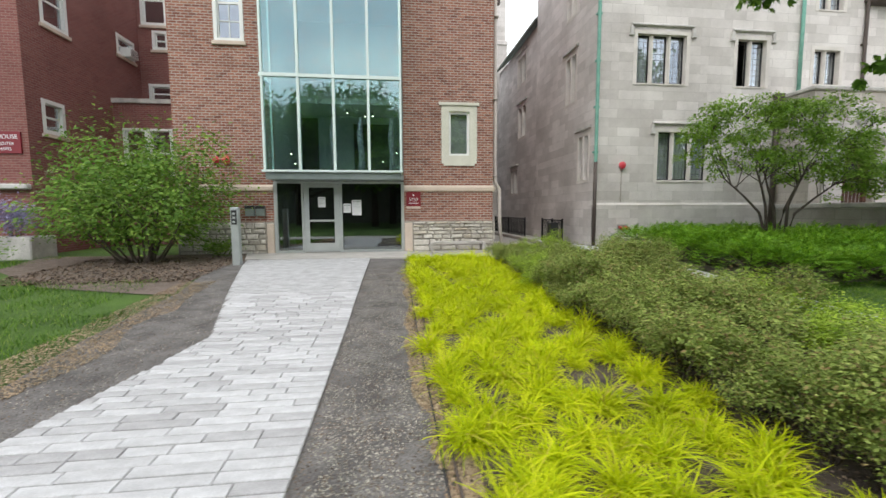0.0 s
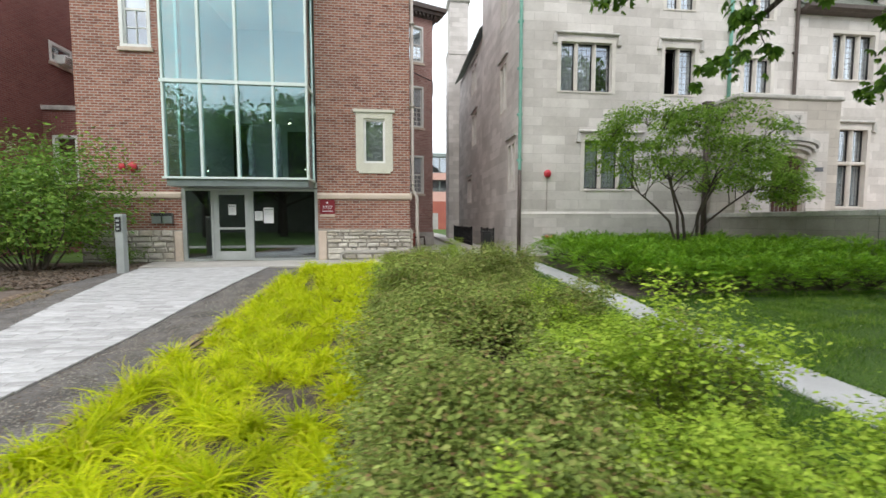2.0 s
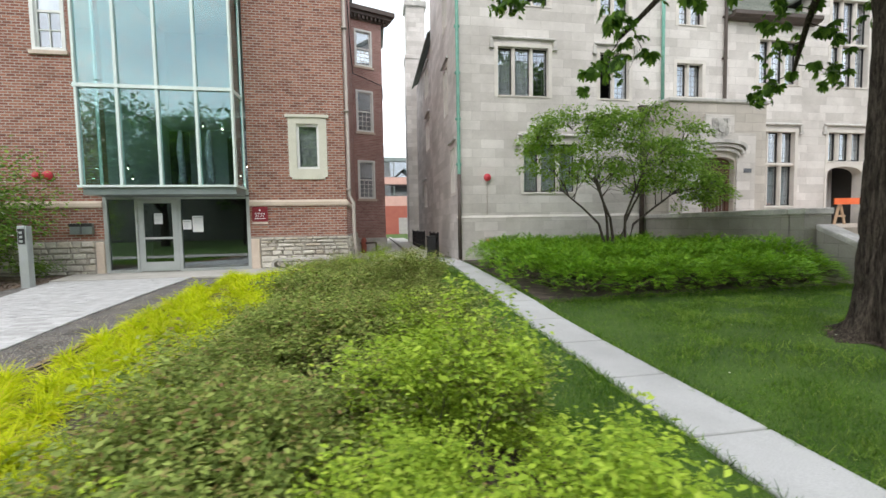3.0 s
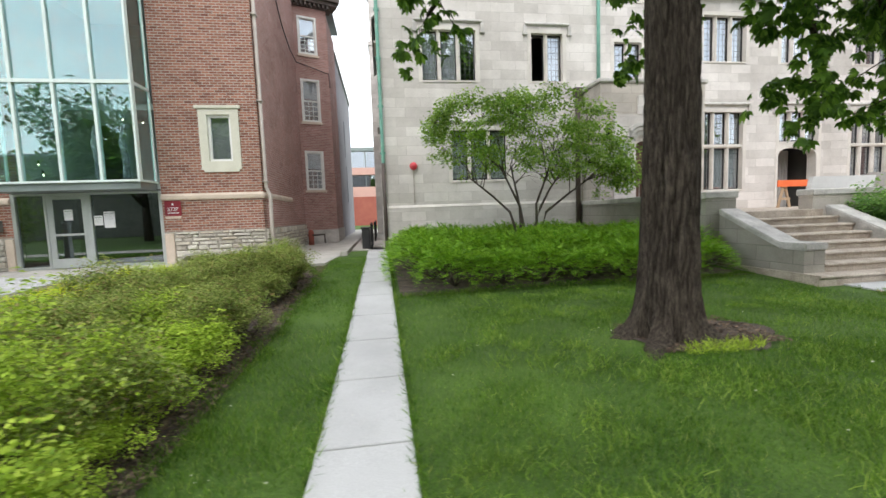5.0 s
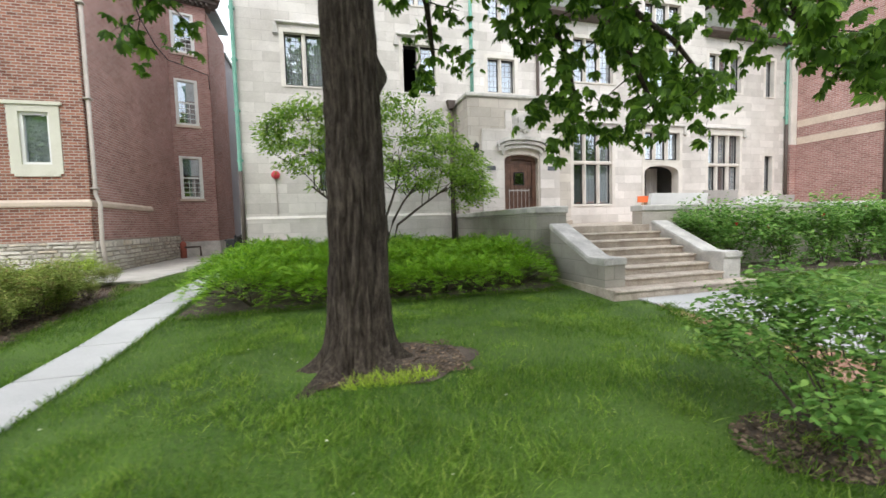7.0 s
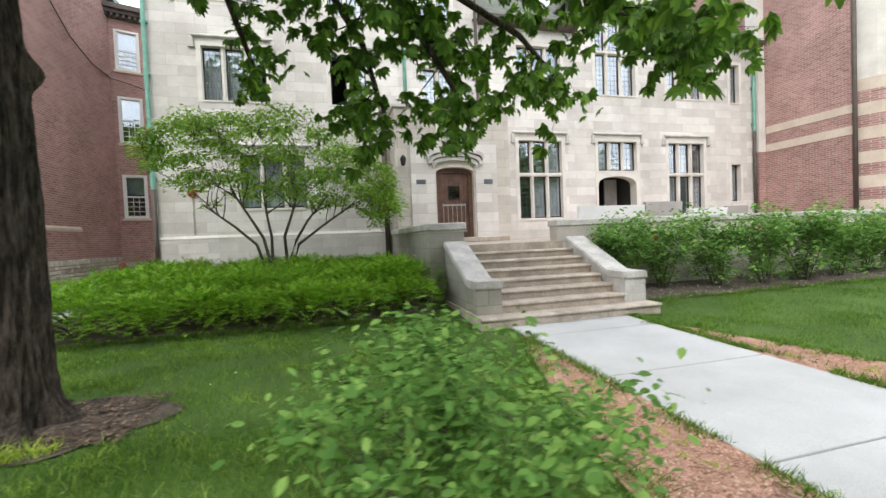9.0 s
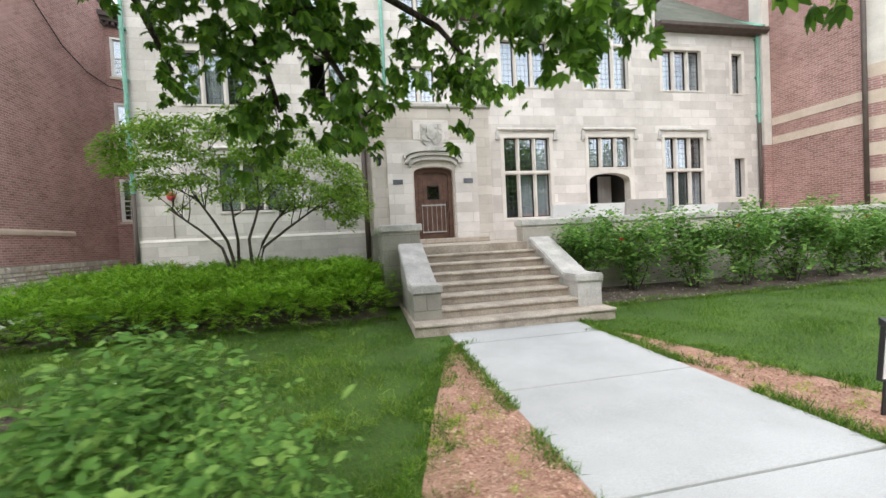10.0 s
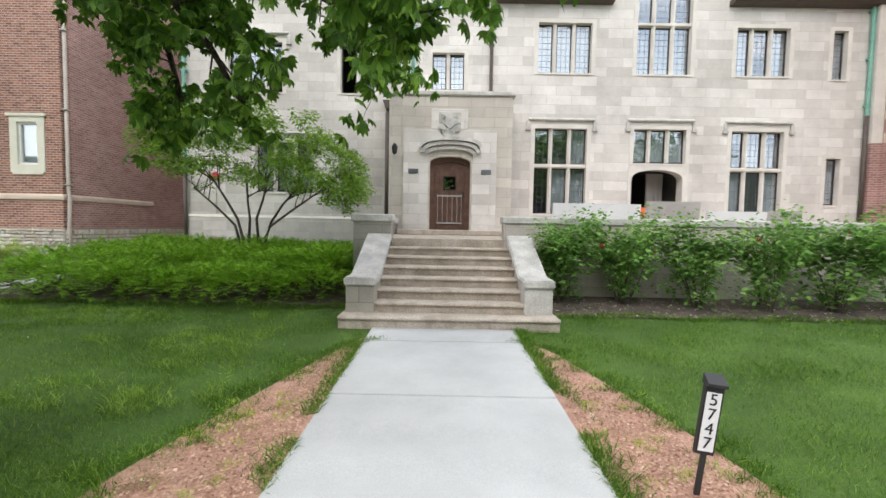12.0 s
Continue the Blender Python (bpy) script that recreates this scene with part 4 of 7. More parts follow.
def fire_bell(x, y, z, label, r=0.13):
    th = thing("alarm_bell", (x, y, z), label, "alarm bell", "red alarm bells")
    bm = bmesh.new()
    bmesh.ops.create_uvsphere(bm, u_segments=20, v_segments=12, radius=r)
    for v in bm.verts:
        v.co = (x + v.co.x, y - 0.06 - abs(v.co.y) * 0.75 if v.co.y < 0 else y - 0.06 + v.co.y * 0.1, z + v.co.z)
    part("gong", bm, M_RED, th, "domed red gong", True)
    bm = bmesh.new()
    bx(bm, x - 0.06, x + 0.06, y - 0.05, y, z - 0.06, z + 0.06)
    part("mount", bm, M_RED, th)


fire_bell(-4.83, FA, 3.03, "round red alarm bell on the brick wall")
fire_bell(-5.12, FA, 3.03, "smaller red alarm horn beside the bell", 0.1)
fire_bell(7.87, FB, 3.05, "round red alarm bell on the stone wall")
bm = bmesh.new()
tube(bm, [(7.87, FB - 0.02, 1.8), (7.87, FB - 0.02, 2.95)], 0.014, 8)
for z in (1.9, 2.4, 2.9):
    bx(bm, 7.84, 7.9, FB - 0.04, FB - 0.001, z, z + 0.025)
solid("bell_conduit", bm, M_GREYPIPE, "thin pale conduit running up the stone wall to the bell", "conduit")

# ---- red brick house beyond the shrub ----
house_l = thing("red_brick_house", (-14, 14, 0.25), "dark red brick house with white sash windows", "building")
XLW = -10.6
bm = bmesh.new()
lw = [(14.36, 15.26, 3.95, 5.0), (14.6, 15.7, 7.3, 8.9), (18.2, 19.35, 7.7, 8.5)]
wall_x(bm, 13.9, 26, 0.2, 12, XLW, -0.35, lw)
part("side_wall", bm, M_BRICK_SIDE, house_l)
for dims in ((-22, XLW, 13.8, 13.899, 0.2, 12), (-22, -21.7, 13.9, 26, 0.2, 12), (-21.7, XLW - 0.351, 25.7, 26, 0.2, 12)):
    box_part("wall", dims, M_BRICK_SIDE, house_l)
box_part("roof", (-22.2, XLW + 0.15, 13.4, 26.2, 12.0, 12.2), M_FLASH, house_l)
for y0, y1, z0, z1 in lw:
    sash_window(house_l, y0, y1, z0, z1, lambda u, d, z: (XLW - d, u, z), bars=(1, 1), frame_w=0.12)
th = thing("air_conditioner", (XLW + 0.1, 18.9, 7.75), "white window air conditioner", "air conditioner")
box_part("case", (XLW - 0.2, XLW + 0.3, 18.55, 19.1, 7.72, 8.08), M_WHITE, th, "", 0.02)
bm = bmesh.new()
for i in range(6):
    bx(bm, XLW + 0.301, XLW + 0.31, 18.6, 19.05, 7.76 + i * 0.05, 7.78 + i * 0.05)
part("grille", bm, M_FLASH, th)
bm = bmesh.new()
bx(bm, -12.4, XLW - 0.02, 13.6, 13.8, 2.2, 2.36)
bevel(bm, 0.03)
part("stone_ledge", bm, M_LIME_GREY, house_l)
plate = box_part("house_sign", (-12.4, -10.78, 13.75, 13.795, 3.24, 3.88), M_MAROON, None, "", 0.006)
tagged(plate, "maroon house sign with white lettering", "sign")
text_part("lettering", "T HOUSE", 0.17, M_WHITEINK, plate, Matrix.Translation((-11.2, 13.746, 3.72)) @ Matrix.Rotation(radians(90), 4, "X"), 0.002)
text_part("lettering", "CENTER", 0.12, M_WHITEINK, plate, Matrix.Translation((-11.18, 13.746, 3.52)) @ Matrix.Rotation(radians(90), 4, "X"), 0.002)
text_part("lettering", "CHAPEL", 0.12, M_WHITEINK, plate, Matrix.Translation((-11.24, 13.746, 3.37)) @ Matrix.Rotation(radians(90), 4, "X"), 0.002)
link_h = thing("link_building", (-8.5, 17.7, 0.25), "low dark red brick link between the houses", "building")
bm = bmesh.new()
wall_y(bm, XLW + 0.001, -6.30, 0.2, 5.7, 17.7, 0.3, [(-10.3, -7.6, 2.9, 4.75)])
part("wall", bm, M_BRICK_SIDE, link_h)
box_part("coping", (XLW + 0.002, -6.30, 17.62, 18.02, 5.7, 5.86), M_LIME_GREY, link_h)
for x0, x1 in ((-10.3, -9.42), (-9.4, -8.52), (-8.5, -7.6)):
    sash_window(link_h, x0, x1, 2.9, 4.75, lambda u, d, z: (u, 17.7 + d, z), bars=(1, 1), sill=False)
bm = bmesh.new()
rw = [(-10.45, -9.4, 9.4, 11.5), (-10.05, -9.4, 8.4, 9.2), (-10.3, -9.3, 6.2, 7.0)]
wall_y(bm, XLW + 0.001, -6.30, 5.87, 12, 19.7, 0.3, rw)
part("rear_wall", bm, M_BRICK_SIDE, link_h)
box_part("rear_roof", (XLW + 0.151, -6.45, 19.6, 26.2, 12.0, 12.2), M_FLASH, link_h)
box_part("flat_roof", (XLW + 0.002, -6.30, 18.03, 19.7, 5.6, 5.75), M_FLASH, link_h)
for x0, x1, z0, z1 in rw:
    sash_window(link_h, x0, x1, z0, z1, lambda u, d, z: (u, 19.7 + d, z), bars=(1, 1), frame_w=0.12)

# ---- the limestone house ----
house_b = thing("limestone_house", (18, FB, 0.25), "pale limestone collegiate house with mullioned windows", "building")
wins = [  # x0, x1, z0, z1, lights, transoms, hood, cut, curtain, open light
    (8.3, 10.1, 5.88, 7.45, 3, (), True, (), {(0, 0)}, None),
    (12.03, 13.15, 5.88, 7.42, 2, (), True, (), {(1, 0)}, 0),
    (15.05, 16.1, 6.05, 7.2, 2, (), False, (), {(0, 0), (1, 0)}, None),
    (9.19, 11.1, 2.58, 4.22, 3, (), True, (), {(0, 0)}, None),
    (18.49, 20.22, 2.0, 4.81, 3, (3.58,), True, (), {(1, 0)}, None),
    (21.77, 23.5, 3.72, 4.83, 3, (), True, (), (), None),
    (24.99, 26.72, 2.0, 4.81, 3, (3.56,), True, (), {(0, 0)}, None),
    (28.15, 28.62, 2.45, 3.97, 1, (), False, (), (), None),
    (28.15, 28.62, 6.58, 8.1, 1, (), False, (), (), None),
    (18.52, 20.27, 6.65, 8.22, 3, (), False, (), {(1, 0)}, None),
    (21.75, 23.52, 6.65, 9.9, 3, (8.24,), False, (), {(0, 0), (1, 0)}, None),
    (25.0, 26.74, 6.65, 8.15, 3, (), False, (), {(2, 0)}, None),
    (15.1, 16.1, 8.62, 9.9, 2, (), False, (), {(0, 0)}, None),
    (12.03, 13.1, 8.75, 10.2, 2, (), False, (), (), None),
    (8.4, 10.1, 8.9, 10.4, 3, (), False, (), (), None),
]
holes = [(w[0] - 0.13, w[1] + 0.13, w[2] - 0.1, w[3] + 0.12) for w in wins]
AX0, AX1, AZ = 21.74, 23.44, 3.5
holes = [h for h in holes if not (h[0] < 22 < h[1] and h[2] < 5)] + [(21.64, 23.63, 0.9, 4.95)]
for x0, x1, z1 in ((6.85, 17.1, 12.0), (17.1, 20.85, 8.95), (20.85, 24.75, 10.2), (24.75, 29.4, 8.95)):
    bm = bmesh.new()
    wall_y(bm, x0, x1, 0.2, z1, FB, 0.45, holes)
    part("front_wall", bm, M_ASHLAR, house_b)
bm = bmesh.new()
prism(bm, [(20.85, 10.2), (24.75, 10.2), (22.8, 12.6)], FB, FB + 0.45, "y")
part("gable", bm, M_ASHLAR, house_b)
bm = bmesh.new()
side_holes = [(15.1, 16.2, 5.5, 7.4), (13.95, 14.95, 2.5, 4.25), (21.5, 23.1, 8.2, 9.8), (21.4, 22.9, 5.4, 7.2), (22.8, 24.2, 2.4, 3.9), (15.1, 16.2, 8.7, 10.2)]
wall_x(bm, FB + 0.451, 19.5, 0.2, 12.0, 6.85, 0.45, side_holes)
part("side_wall", bm, M_ASHLAR, house_b)
bm = bmesh.new()
wall_x(bm, 19.5, 27.0, 0.2, 10.3, 7.0, 0.45, side_holes)
part("side_wall", bm, M_ASHLAR, house_b)
bm = bmesh.new()
bx(bm, 28.95, 29.4, FB + 0.451, 27, 0.2, 8.9)
bx(bm, 7.0, 29.4, 27, 27.4, 0.2, 8.9)
bx(bm, 16.65, 17.1, FB + 0.451, 27, 8.96, 12.0)
bx(bm, 7.31, 16.649, 19.1, 19.5, 8.96, 12.0)
part("rear_wall", bm, M_ASHLAR, house_b)
box_part("plinth", (6.82, 13.75, FB - 0.045, FB - 0.001, 0.2, 1.68), M_ASHLAR, house_b)
bm = bmesh.new()
prism(bm, [(FB - 0.06, 1.68), (FB - 0.05, 1.7), (FB - 0.001, 1.77), (FB - 0.001, 1.68)], 6.8, 13.75, "x")
part("plinth_cap", bm, M_LIME, house_b)
bm = bmesh.new()
bx(bm, 6.805, 6.849, FB - 0.045, 19.5, 0.2, 1.68)
part("plinth", bm, M_ASHLAR, house_b)
for w in wins:
    if w[0] > 21.7 and w[0] < 22 and w[2] < 5:
        continue
    stone_window(house_b, w[0], w[1], w[2], w[3], w[4], FB, w[5], w[6], w[7], w[8], w[9])
# window over the arched doorway of the terrace
stone_window(house_b, 21.77, 23.5, 3.75, 4.83, 3, FB)
bm = bmesh.new()
arc = [(AX0 + 0.5 * (AX1 - AX0) * (1 - math.cos(a)), 3.12 + 0.38 * math.sin(a) ** 0.7) for a in np.linspace(0, math.pi, 17)]
top = [(23.63, 3.645), (21.64, 3.645)]
prism(bm, [(21.64, 0.9), (AX0, 0.9), *arc, (AX1, 0.9), (23.63, 0.9), *top], FB - 0.015, FB + 0.35, "y")
arch = part("arched_doorway", bm, M_LIME, house_b, "stone doorway with a flat arch")
bm = bmesh.new()
bx(bm, 22.72, 23.3, FB + 1.0, FB + 1.06, 1.2, 3.5)
for x in (22.86, 23.0, 23.14):
    bx(bm, x, x + 0.02, FB + 0.98, FB + 0.999, 1.2, 3.5)
part("door_leaf", bm, M_GREYBOARD, arch, "grey plank door standing half open")
# passage walls painted dark to stand in for the shade inside
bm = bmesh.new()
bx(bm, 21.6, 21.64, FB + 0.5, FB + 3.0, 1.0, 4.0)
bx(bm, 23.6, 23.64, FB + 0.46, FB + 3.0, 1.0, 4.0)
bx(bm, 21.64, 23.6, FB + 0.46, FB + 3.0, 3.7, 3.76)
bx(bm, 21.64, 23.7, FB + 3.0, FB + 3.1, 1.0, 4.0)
part("passage_wall", bm, M_PAINTED_DIM, house_b)
# floors and inner walls in a dark colour that keeps the rooms dim
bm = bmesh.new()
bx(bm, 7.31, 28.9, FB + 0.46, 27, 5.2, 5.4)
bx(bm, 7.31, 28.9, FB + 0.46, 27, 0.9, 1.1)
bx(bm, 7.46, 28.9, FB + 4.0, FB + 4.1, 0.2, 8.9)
part("inner_floor", bm, M_PAINTED_DIM, house_b)
# roofs, gutters, pipes
bm = bmesh.new()
for x0, x1 in ((17.1, 20.85), (24.75, 29.55)):
    prism(bm, [(FB - 0.25, 8.98), (FB - 0.25, 9.06), (20.3, 14.6), (27.2, 9.0), (27.2, 8.95), (20.3, 14.5)], x0, x1, "x")
prism(bm, [(20.6, 10.05), (22.8, 12.85), (25.0, 10.05), (25.0, 9.95), (22.8, 12.72), (20.6, 9.95)], FB - 0.1, 20.3, "y")
bx(bm, 6.7, 17.2, FB - 0.1, 19.6, 12.0, 12.2)
prism(bm, [(6.7, 10.3), (6.7, 10.4), (11, 14.3), (16, 10.4), (16, 10.3), (11, 14.2)], 19.5, 27.3, "y")
part("roof", bm, M_SLATE, house_b, "mossy grey slate roof")
bm = bmesh.new()
bx(bm, 6.75, 17.15, FB - 0.06, FB + 0.44, 12.21, 12.4)
part("coping", bm, M_LIME_GREY, house_b)
for x0, x1 in ((17.1, 20.9), (24.7, 29.6)):
    bm = bmesh.new()
    prism(bm, [(FB - 0.38, 8.92), (FB - 0.38, 9.05), (FB - 0.2, 9.05), (FB - 0.2, 8.97), (FB - 0.001, 8.97), (FB - 0.001, 8.8), (FB - 0.28, 8.84)], x0, x1, "x")
    part("gutter", bm, M_BROWNPIPE, house_b, "dark eaves gutter")
bm = bmesh.new()
tube(bm, [(29.45, FB - 0.25, 9.1), (28.6, FB + 2.5, 10.9), (27.5, FB + 5.5, 13.4)], 0.09, 6)
part("flashing", bm, M_COPPER, house_b, "green copper hip flashing")
for x, y, z0, z1, zt in ((29.3, FB - 0.1, 1.6, 5.35, 8.85), (16.98, FB - 0.09, 5.5, 5.6, 9.9), (14.42, FB - 0.09, 5.4, 9.9, 10.0), (6.88, FB - 0.1, 0.3, 3.15, 9.5), (13.62, FB - 0.12, 0.5, 5.2, 5.3)):
    bm = bmesh.new()
    # the pipe at 13.62 is widened to stand in for the shaded corner
    tube(bm, [(x, y, z0), (x, y, z1)], 0.085 if x == 13.62 else 0.06, 10)
    cu = x in (14.42,)
    p = part("downpipe", bm, M_COPPER if cu else M_BROWNPIPE, house_b, "green copper downpipe" if cu else "brown downpipe foot", True)
    bm = bmesh.new()
    tube(bm, [(x, y, z1 + 0.001), (x, y, zt)], 0.057, 10)
    for z in np.arange(z1 + 0.3, zt, 1.5):
        bx(bm, x - 0.085, x + 0.085, y - 0.02, y + 0.1, z, z + 0.06)
    prism(bm, [(x - 0.07, zt), (x + 0.07, zt), (x + 0.16, zt + 0.28), (x - 0.16, zt + 0.28)], y - 0.13, y + 0.09, "y")
    part("copper_pipe", bm, M_BROWNPIPE if x in (16.98, 13.62) else M_COPPER, p)
# small windows of the alley side
for y0, y1, z0, z1 in side_holes:
    xf = 6.85 if y0 < 19 else 7.0
    bm = bmesh.new()
    ym = (y0 + y1) / 2
    ring(bm, y0, y1, z0, z1, 0.12, lambda u, e, z: (xf + e, u, z), -0.012, 0.25, [(y0 + 0.12, ym - 0.07, z0 + 0.1, z1 - 0.1), (ym + 0.07, y1 - 0.12, z0 + 0.1, z1 - 0.1)])
    w = part("window", bm, M_LIME, house_b, "narrow mullioned window on the alley side")
    box_part("hood_mould", (xf - 0.09, xf - 0.001, y0 - 0.1, y1 + 0.1, z1 + 0.12, z1 + 0.2), M_LIME_GREY, w)
    box_part("pane", (xf + 0.16, xf + 0.166, y0 + 0.12, y1 - 0.12, z0 + 0.1, z1 - 0.1), G_WINDOW, w).visible_shadow = False
# chimney at the rear
chimney = box_part("chimney", (6.45, 7.9, 28.5, 30, 0.2, 12.7), M_ASHLAR, house_b, "tall stone chimney stack")
box_part("moulding", (6.4, 7.95, 28.45, 30.05, 12.701, 13.0), M_ASHLAR, chimney, "", 0.04)
box_part("flue_block", (6.55, 7.8, 28.6, 29.9, 13.001, 16.2), M_ASHLAR, chimney)
box_part("cap", (6.42, 7.93, 28.47, 30.03, 16.201, 16.6), M_LIME_GREY, chimney, "", 0.05)
for x in (6.8, 7.3):
    box_part("chimney_pot", (x, x + 0.3, 28.9, 29.2, 16.601, 17.3), M_LIME_GREY, chimney, "", 0.03)

# entrance porch of the limestone house
PY = 12.4
bm = bmesh.new()
arcd = [(15.07 + 0.615 * (1 - math.cos(a)), 3.42 + 0.2 * math.sin(a) ** 0.8) for a in np.linspace(0, math.pi, 15)]
prism(bm, [(13.82, 1.2), (15.07, 1.2), *arcd, (16.3, 1.2), (17.55, 1.2), (17.55, 5.42), (13.82, 5.42)], PY, PY + 0.35, "y")
porch = part("porch", bm, M_ASHLAR_GREY, house_b, "projecting limestone entrance porch")
for dims in ((13.82, 14.15, PY + 0.351, FB - 0.001, 0.2, 5.42), (17.22, 17.55, PY + 0.351, FB - 0.001, 0.2, 5.42)):
    box_part("side_wall", dims, M_ASHLAR_GREY, porch)
# wall behind the door, its shade put into the dark colour
box_part("inner_wall", (14.15, 17.22, PY + 0.6, PY + 0.7, 1.2, 5.42), M_PAINTED_DIM, porch)
bm = bmesh.new()
bx(bm, 13.74, 17.63, PY - 0.07, FB - 0.002, 5.421, 5.56)
bevel(bm, 0.03)
part("coping", bm, M_LIME_GREY, porch)
bm = bmesh.new()
for x0, x1 in ((14.27, 15.02), (16.35, 17.08)):
    bx(bm, x0, x1, PY - 0.07, PY - 0.001, 1.25, 4.42)
bx(bm, 15.02, 16.35, PY - 0.07, PY - 0.001, 3.95, 4.42)
bx(bm, 15.1, 16.2, PY - 0.09, PY - 0.001, 4.421, 5.02)
part("door_surround", bm, M_ASHLAR, porch, "raised limestone panel round the door")
bm = bmesh.new()
for k, (r, half, h0) in enumerate(((0.0, 0.70, 3.56), (0.09, 0.78, 3.6), (0.19, 0.87, 3.62))):
    n = 20
    lo = [(15.685 - half * math.cos(math.pi * i / n), h0 + r + 0.26 * math.sin(math.pi * i / n) ** 0.7) for i in range(n + 1)]
    hi = [(15.685 - (half + 0.05) * math.cos(math.pi * i / n), h0 + r + 0.09 + 0.27 * math.sin(math.pi * i / n) ** 0.7) for i in range(n + 1)]
    prism(bm, lo + hi[::-1], PY - 0.07 - (0.04 + k * 0.06), PY - 0.071 + 0.002 * k, "y")
for x in (14.86, 16.51):
    bx(bm, x - 0.06, x + 0.06, PY - 0.2, PY - 0.072, 3.70, 3.8)
part("arch_mould", bm, M_LIME_GREY, porch, "weathered arched drip mould over the door")
bm = bmesh.new()
prism(bm, [(15.32, 4.9), (15.98, 4.9), (15.98, 4.4), (15.8, 4.22), (15.65, 4.16), (15.5, 4.22), (15.32, 4.4)], PY - 0.11, PY - 0.091, "y")
rnd = random.Random(5)
for i in range(46):
    x, z = rnd.uniform(15.36, 15.94), rnd.uniform(4.3, 4.88)
    s = rnd.uniform(0.02, 0.05)
    bx(bm, x - s, x + s, PY - 0.11 - rnd.uniform(0.015, 0.05), PY - 0.105, z - s, z + s)
prism(bm, [(15.53, 4.78), (15.77, 4.78), (15.77, 4.5), (15.65, 4.4), (15.53, 4.5)], PY - 0.17, PY - 0.105, "y")
part("carved_shield", bm, M_LIME_GREY, porch, "carved stone coat of arms")
for x0, x1, z0, z1 in ((14.42, 14.72, 3.08, 3.22), (16.62, 16.92, 3.08, 3.22)):
    box_part("plaque", (x0, x1, PY - 0.085, PY - 0.071, z0, z1), M_LEAD, porch, "small grey metal plaque")
bm = bmesh.new()
DY = PY + 0.24
arcl = [(15.11 + 0.575 * (1 - math.cos(a)), 3.40 + 0.17 * math.sin(a) ** 0.8) for a in np.linspace(0, math.pi, 13)]
prism(bm, [(15.11, 1.4), *arcl, (16.26, 1.4)], DY, DY + 0.07, "y")
odoor = part("oak_door", bm, M_DOOR, house_b, "dark oak door with iron grille")
bm = bmesh.new()
arco = [(15.07 + 0.615 * (1 - math.cos(a)), 3.42 + 0.2 * math.sin(a) ** 0.8) for a in np.linspace(0, math.pi, 15)]
arci = [(15.2 + 0.485 * (1 - math.cos(a)), 3.34 + 0.14 * math.sin(a) ** 0.8) for a in np.linspace(0, math.pi, 15)]
prism(bm, [(15.07, 1.4), *arco, (16.3, 1.4), (16.17, 1.4), *arci[::-1], (15.2, 1.4)], DY - 0.06, DY - 0.001, "y")
part("door_frame", bm, M_DOOR, odoor)
for i in range(6):
    box_part("plank", (15.215 + i * 0.158, 15.36 + i * 0.158, DY - 0.02, DY - 0.001, 1.55, 3.3), M_DOOR, odoor, "", 0.006)
box_part("door_window", (15.52, 15.85, DY - 0.03, DY - 0.021, 2.65, 3.02), G_WINDOW, odoor)
bm = bmesh.new()
for d in ((15.49, 15.52, 2.62, 3.05), (15.85, 15.88, 2.62, 3.05), (15.52, 15.85, 2.62, 2.65), (15.52, 15.85, 3.02, 3.05)):
    bx(bm, d[0], d[1], DY - 0.045, DY - 0.021, d[2], d[3])
part("grille_frame", bm, M_IRON, odoor)
bm = bmesh.new()
for x in (15.32, 15.47, 15.62, 15.77, 15.92, 16.05):
    bx(bm, x - 0.006, x + 0.006, DY - 0.045, DY - 0.03, 1.6, 2.5)
bx(bm, 15.3, 16.07, DY - 0.047, DY - 0.029, 2.42, 2.46)
bx(bm, 15.3, 16.07, DY - 0.047, DY - 0.029, 1.58, 1.62)
part("door_grille", bm, M_PALEIRON, odoor, "worn metal bars across the planks")
bm = bmesh.new()
tube(bm, [(16.1, DY - 0.02, 2.2), (16.1, DY - 0.09, 2.22), (16.1, DY - 0.09, 2.55), (16.1, DY - 0.02, 2.58)], 0.014, 8)
part("handle", bm, M_IRON, odoor)
wl_ = thing("wall_lantern", (14.02, PY, 3.8), "small dark iron wall lantern beside the door", "lantern")
bm = bmesh.new()
tube(bm, [(14.02, PY, 3.75), (14.02, PY - 0.14, 3.95), (14.02, PY - 0.2, 3.93)], 0.015, 6)
part("bracket", bm, M_IRON, wl_)
bm = bmesh.new()
tube(bm, [(14.02, PY - 0.2, 3.62), (14.02, PY - 0.2, 3.66), (14.02, PY - 0.2, 3.85), (14.02, PY - 0.2, 3.95)], [0.03, 0.07, 0.1, 0.02], 6)
part("lamp_body", bm, M_IRON, wl_)

# terrace, steps and their walls
TZ = 1.24
bm = bmesh.new()
bx(bm, 13.9, 29.4, 8.2, PY - 0.001, 0.1, TZ)
bx(bm, 17.56, 29.4, PY - 0.001, FB - 0.002, 0.1, TZ)
bx(bm, 14.52, 16.74, 7.86, 8.2, 0.1, TZ)
solid("terrace", bm, M_STEP, "worn buff stone terrace before the door", "terrace", "structure")
bm = bmesh.new()
bx(bm, 14.16, 17.21, 11.75, PY + 0.3, TZ + 0.001, 1.39)
bevel(bm, 0.02)
solid("door_step", bm, M_STEP, "worn stone step at the oak door", "step", "structure")
stair = thing("stone_stair", (15.65, 5.7, 0.1), "worn buff stone steps up to the terrace", "stairs", kind="structure")
BZ = 0.0
rise = (TZ - BZ) / 8
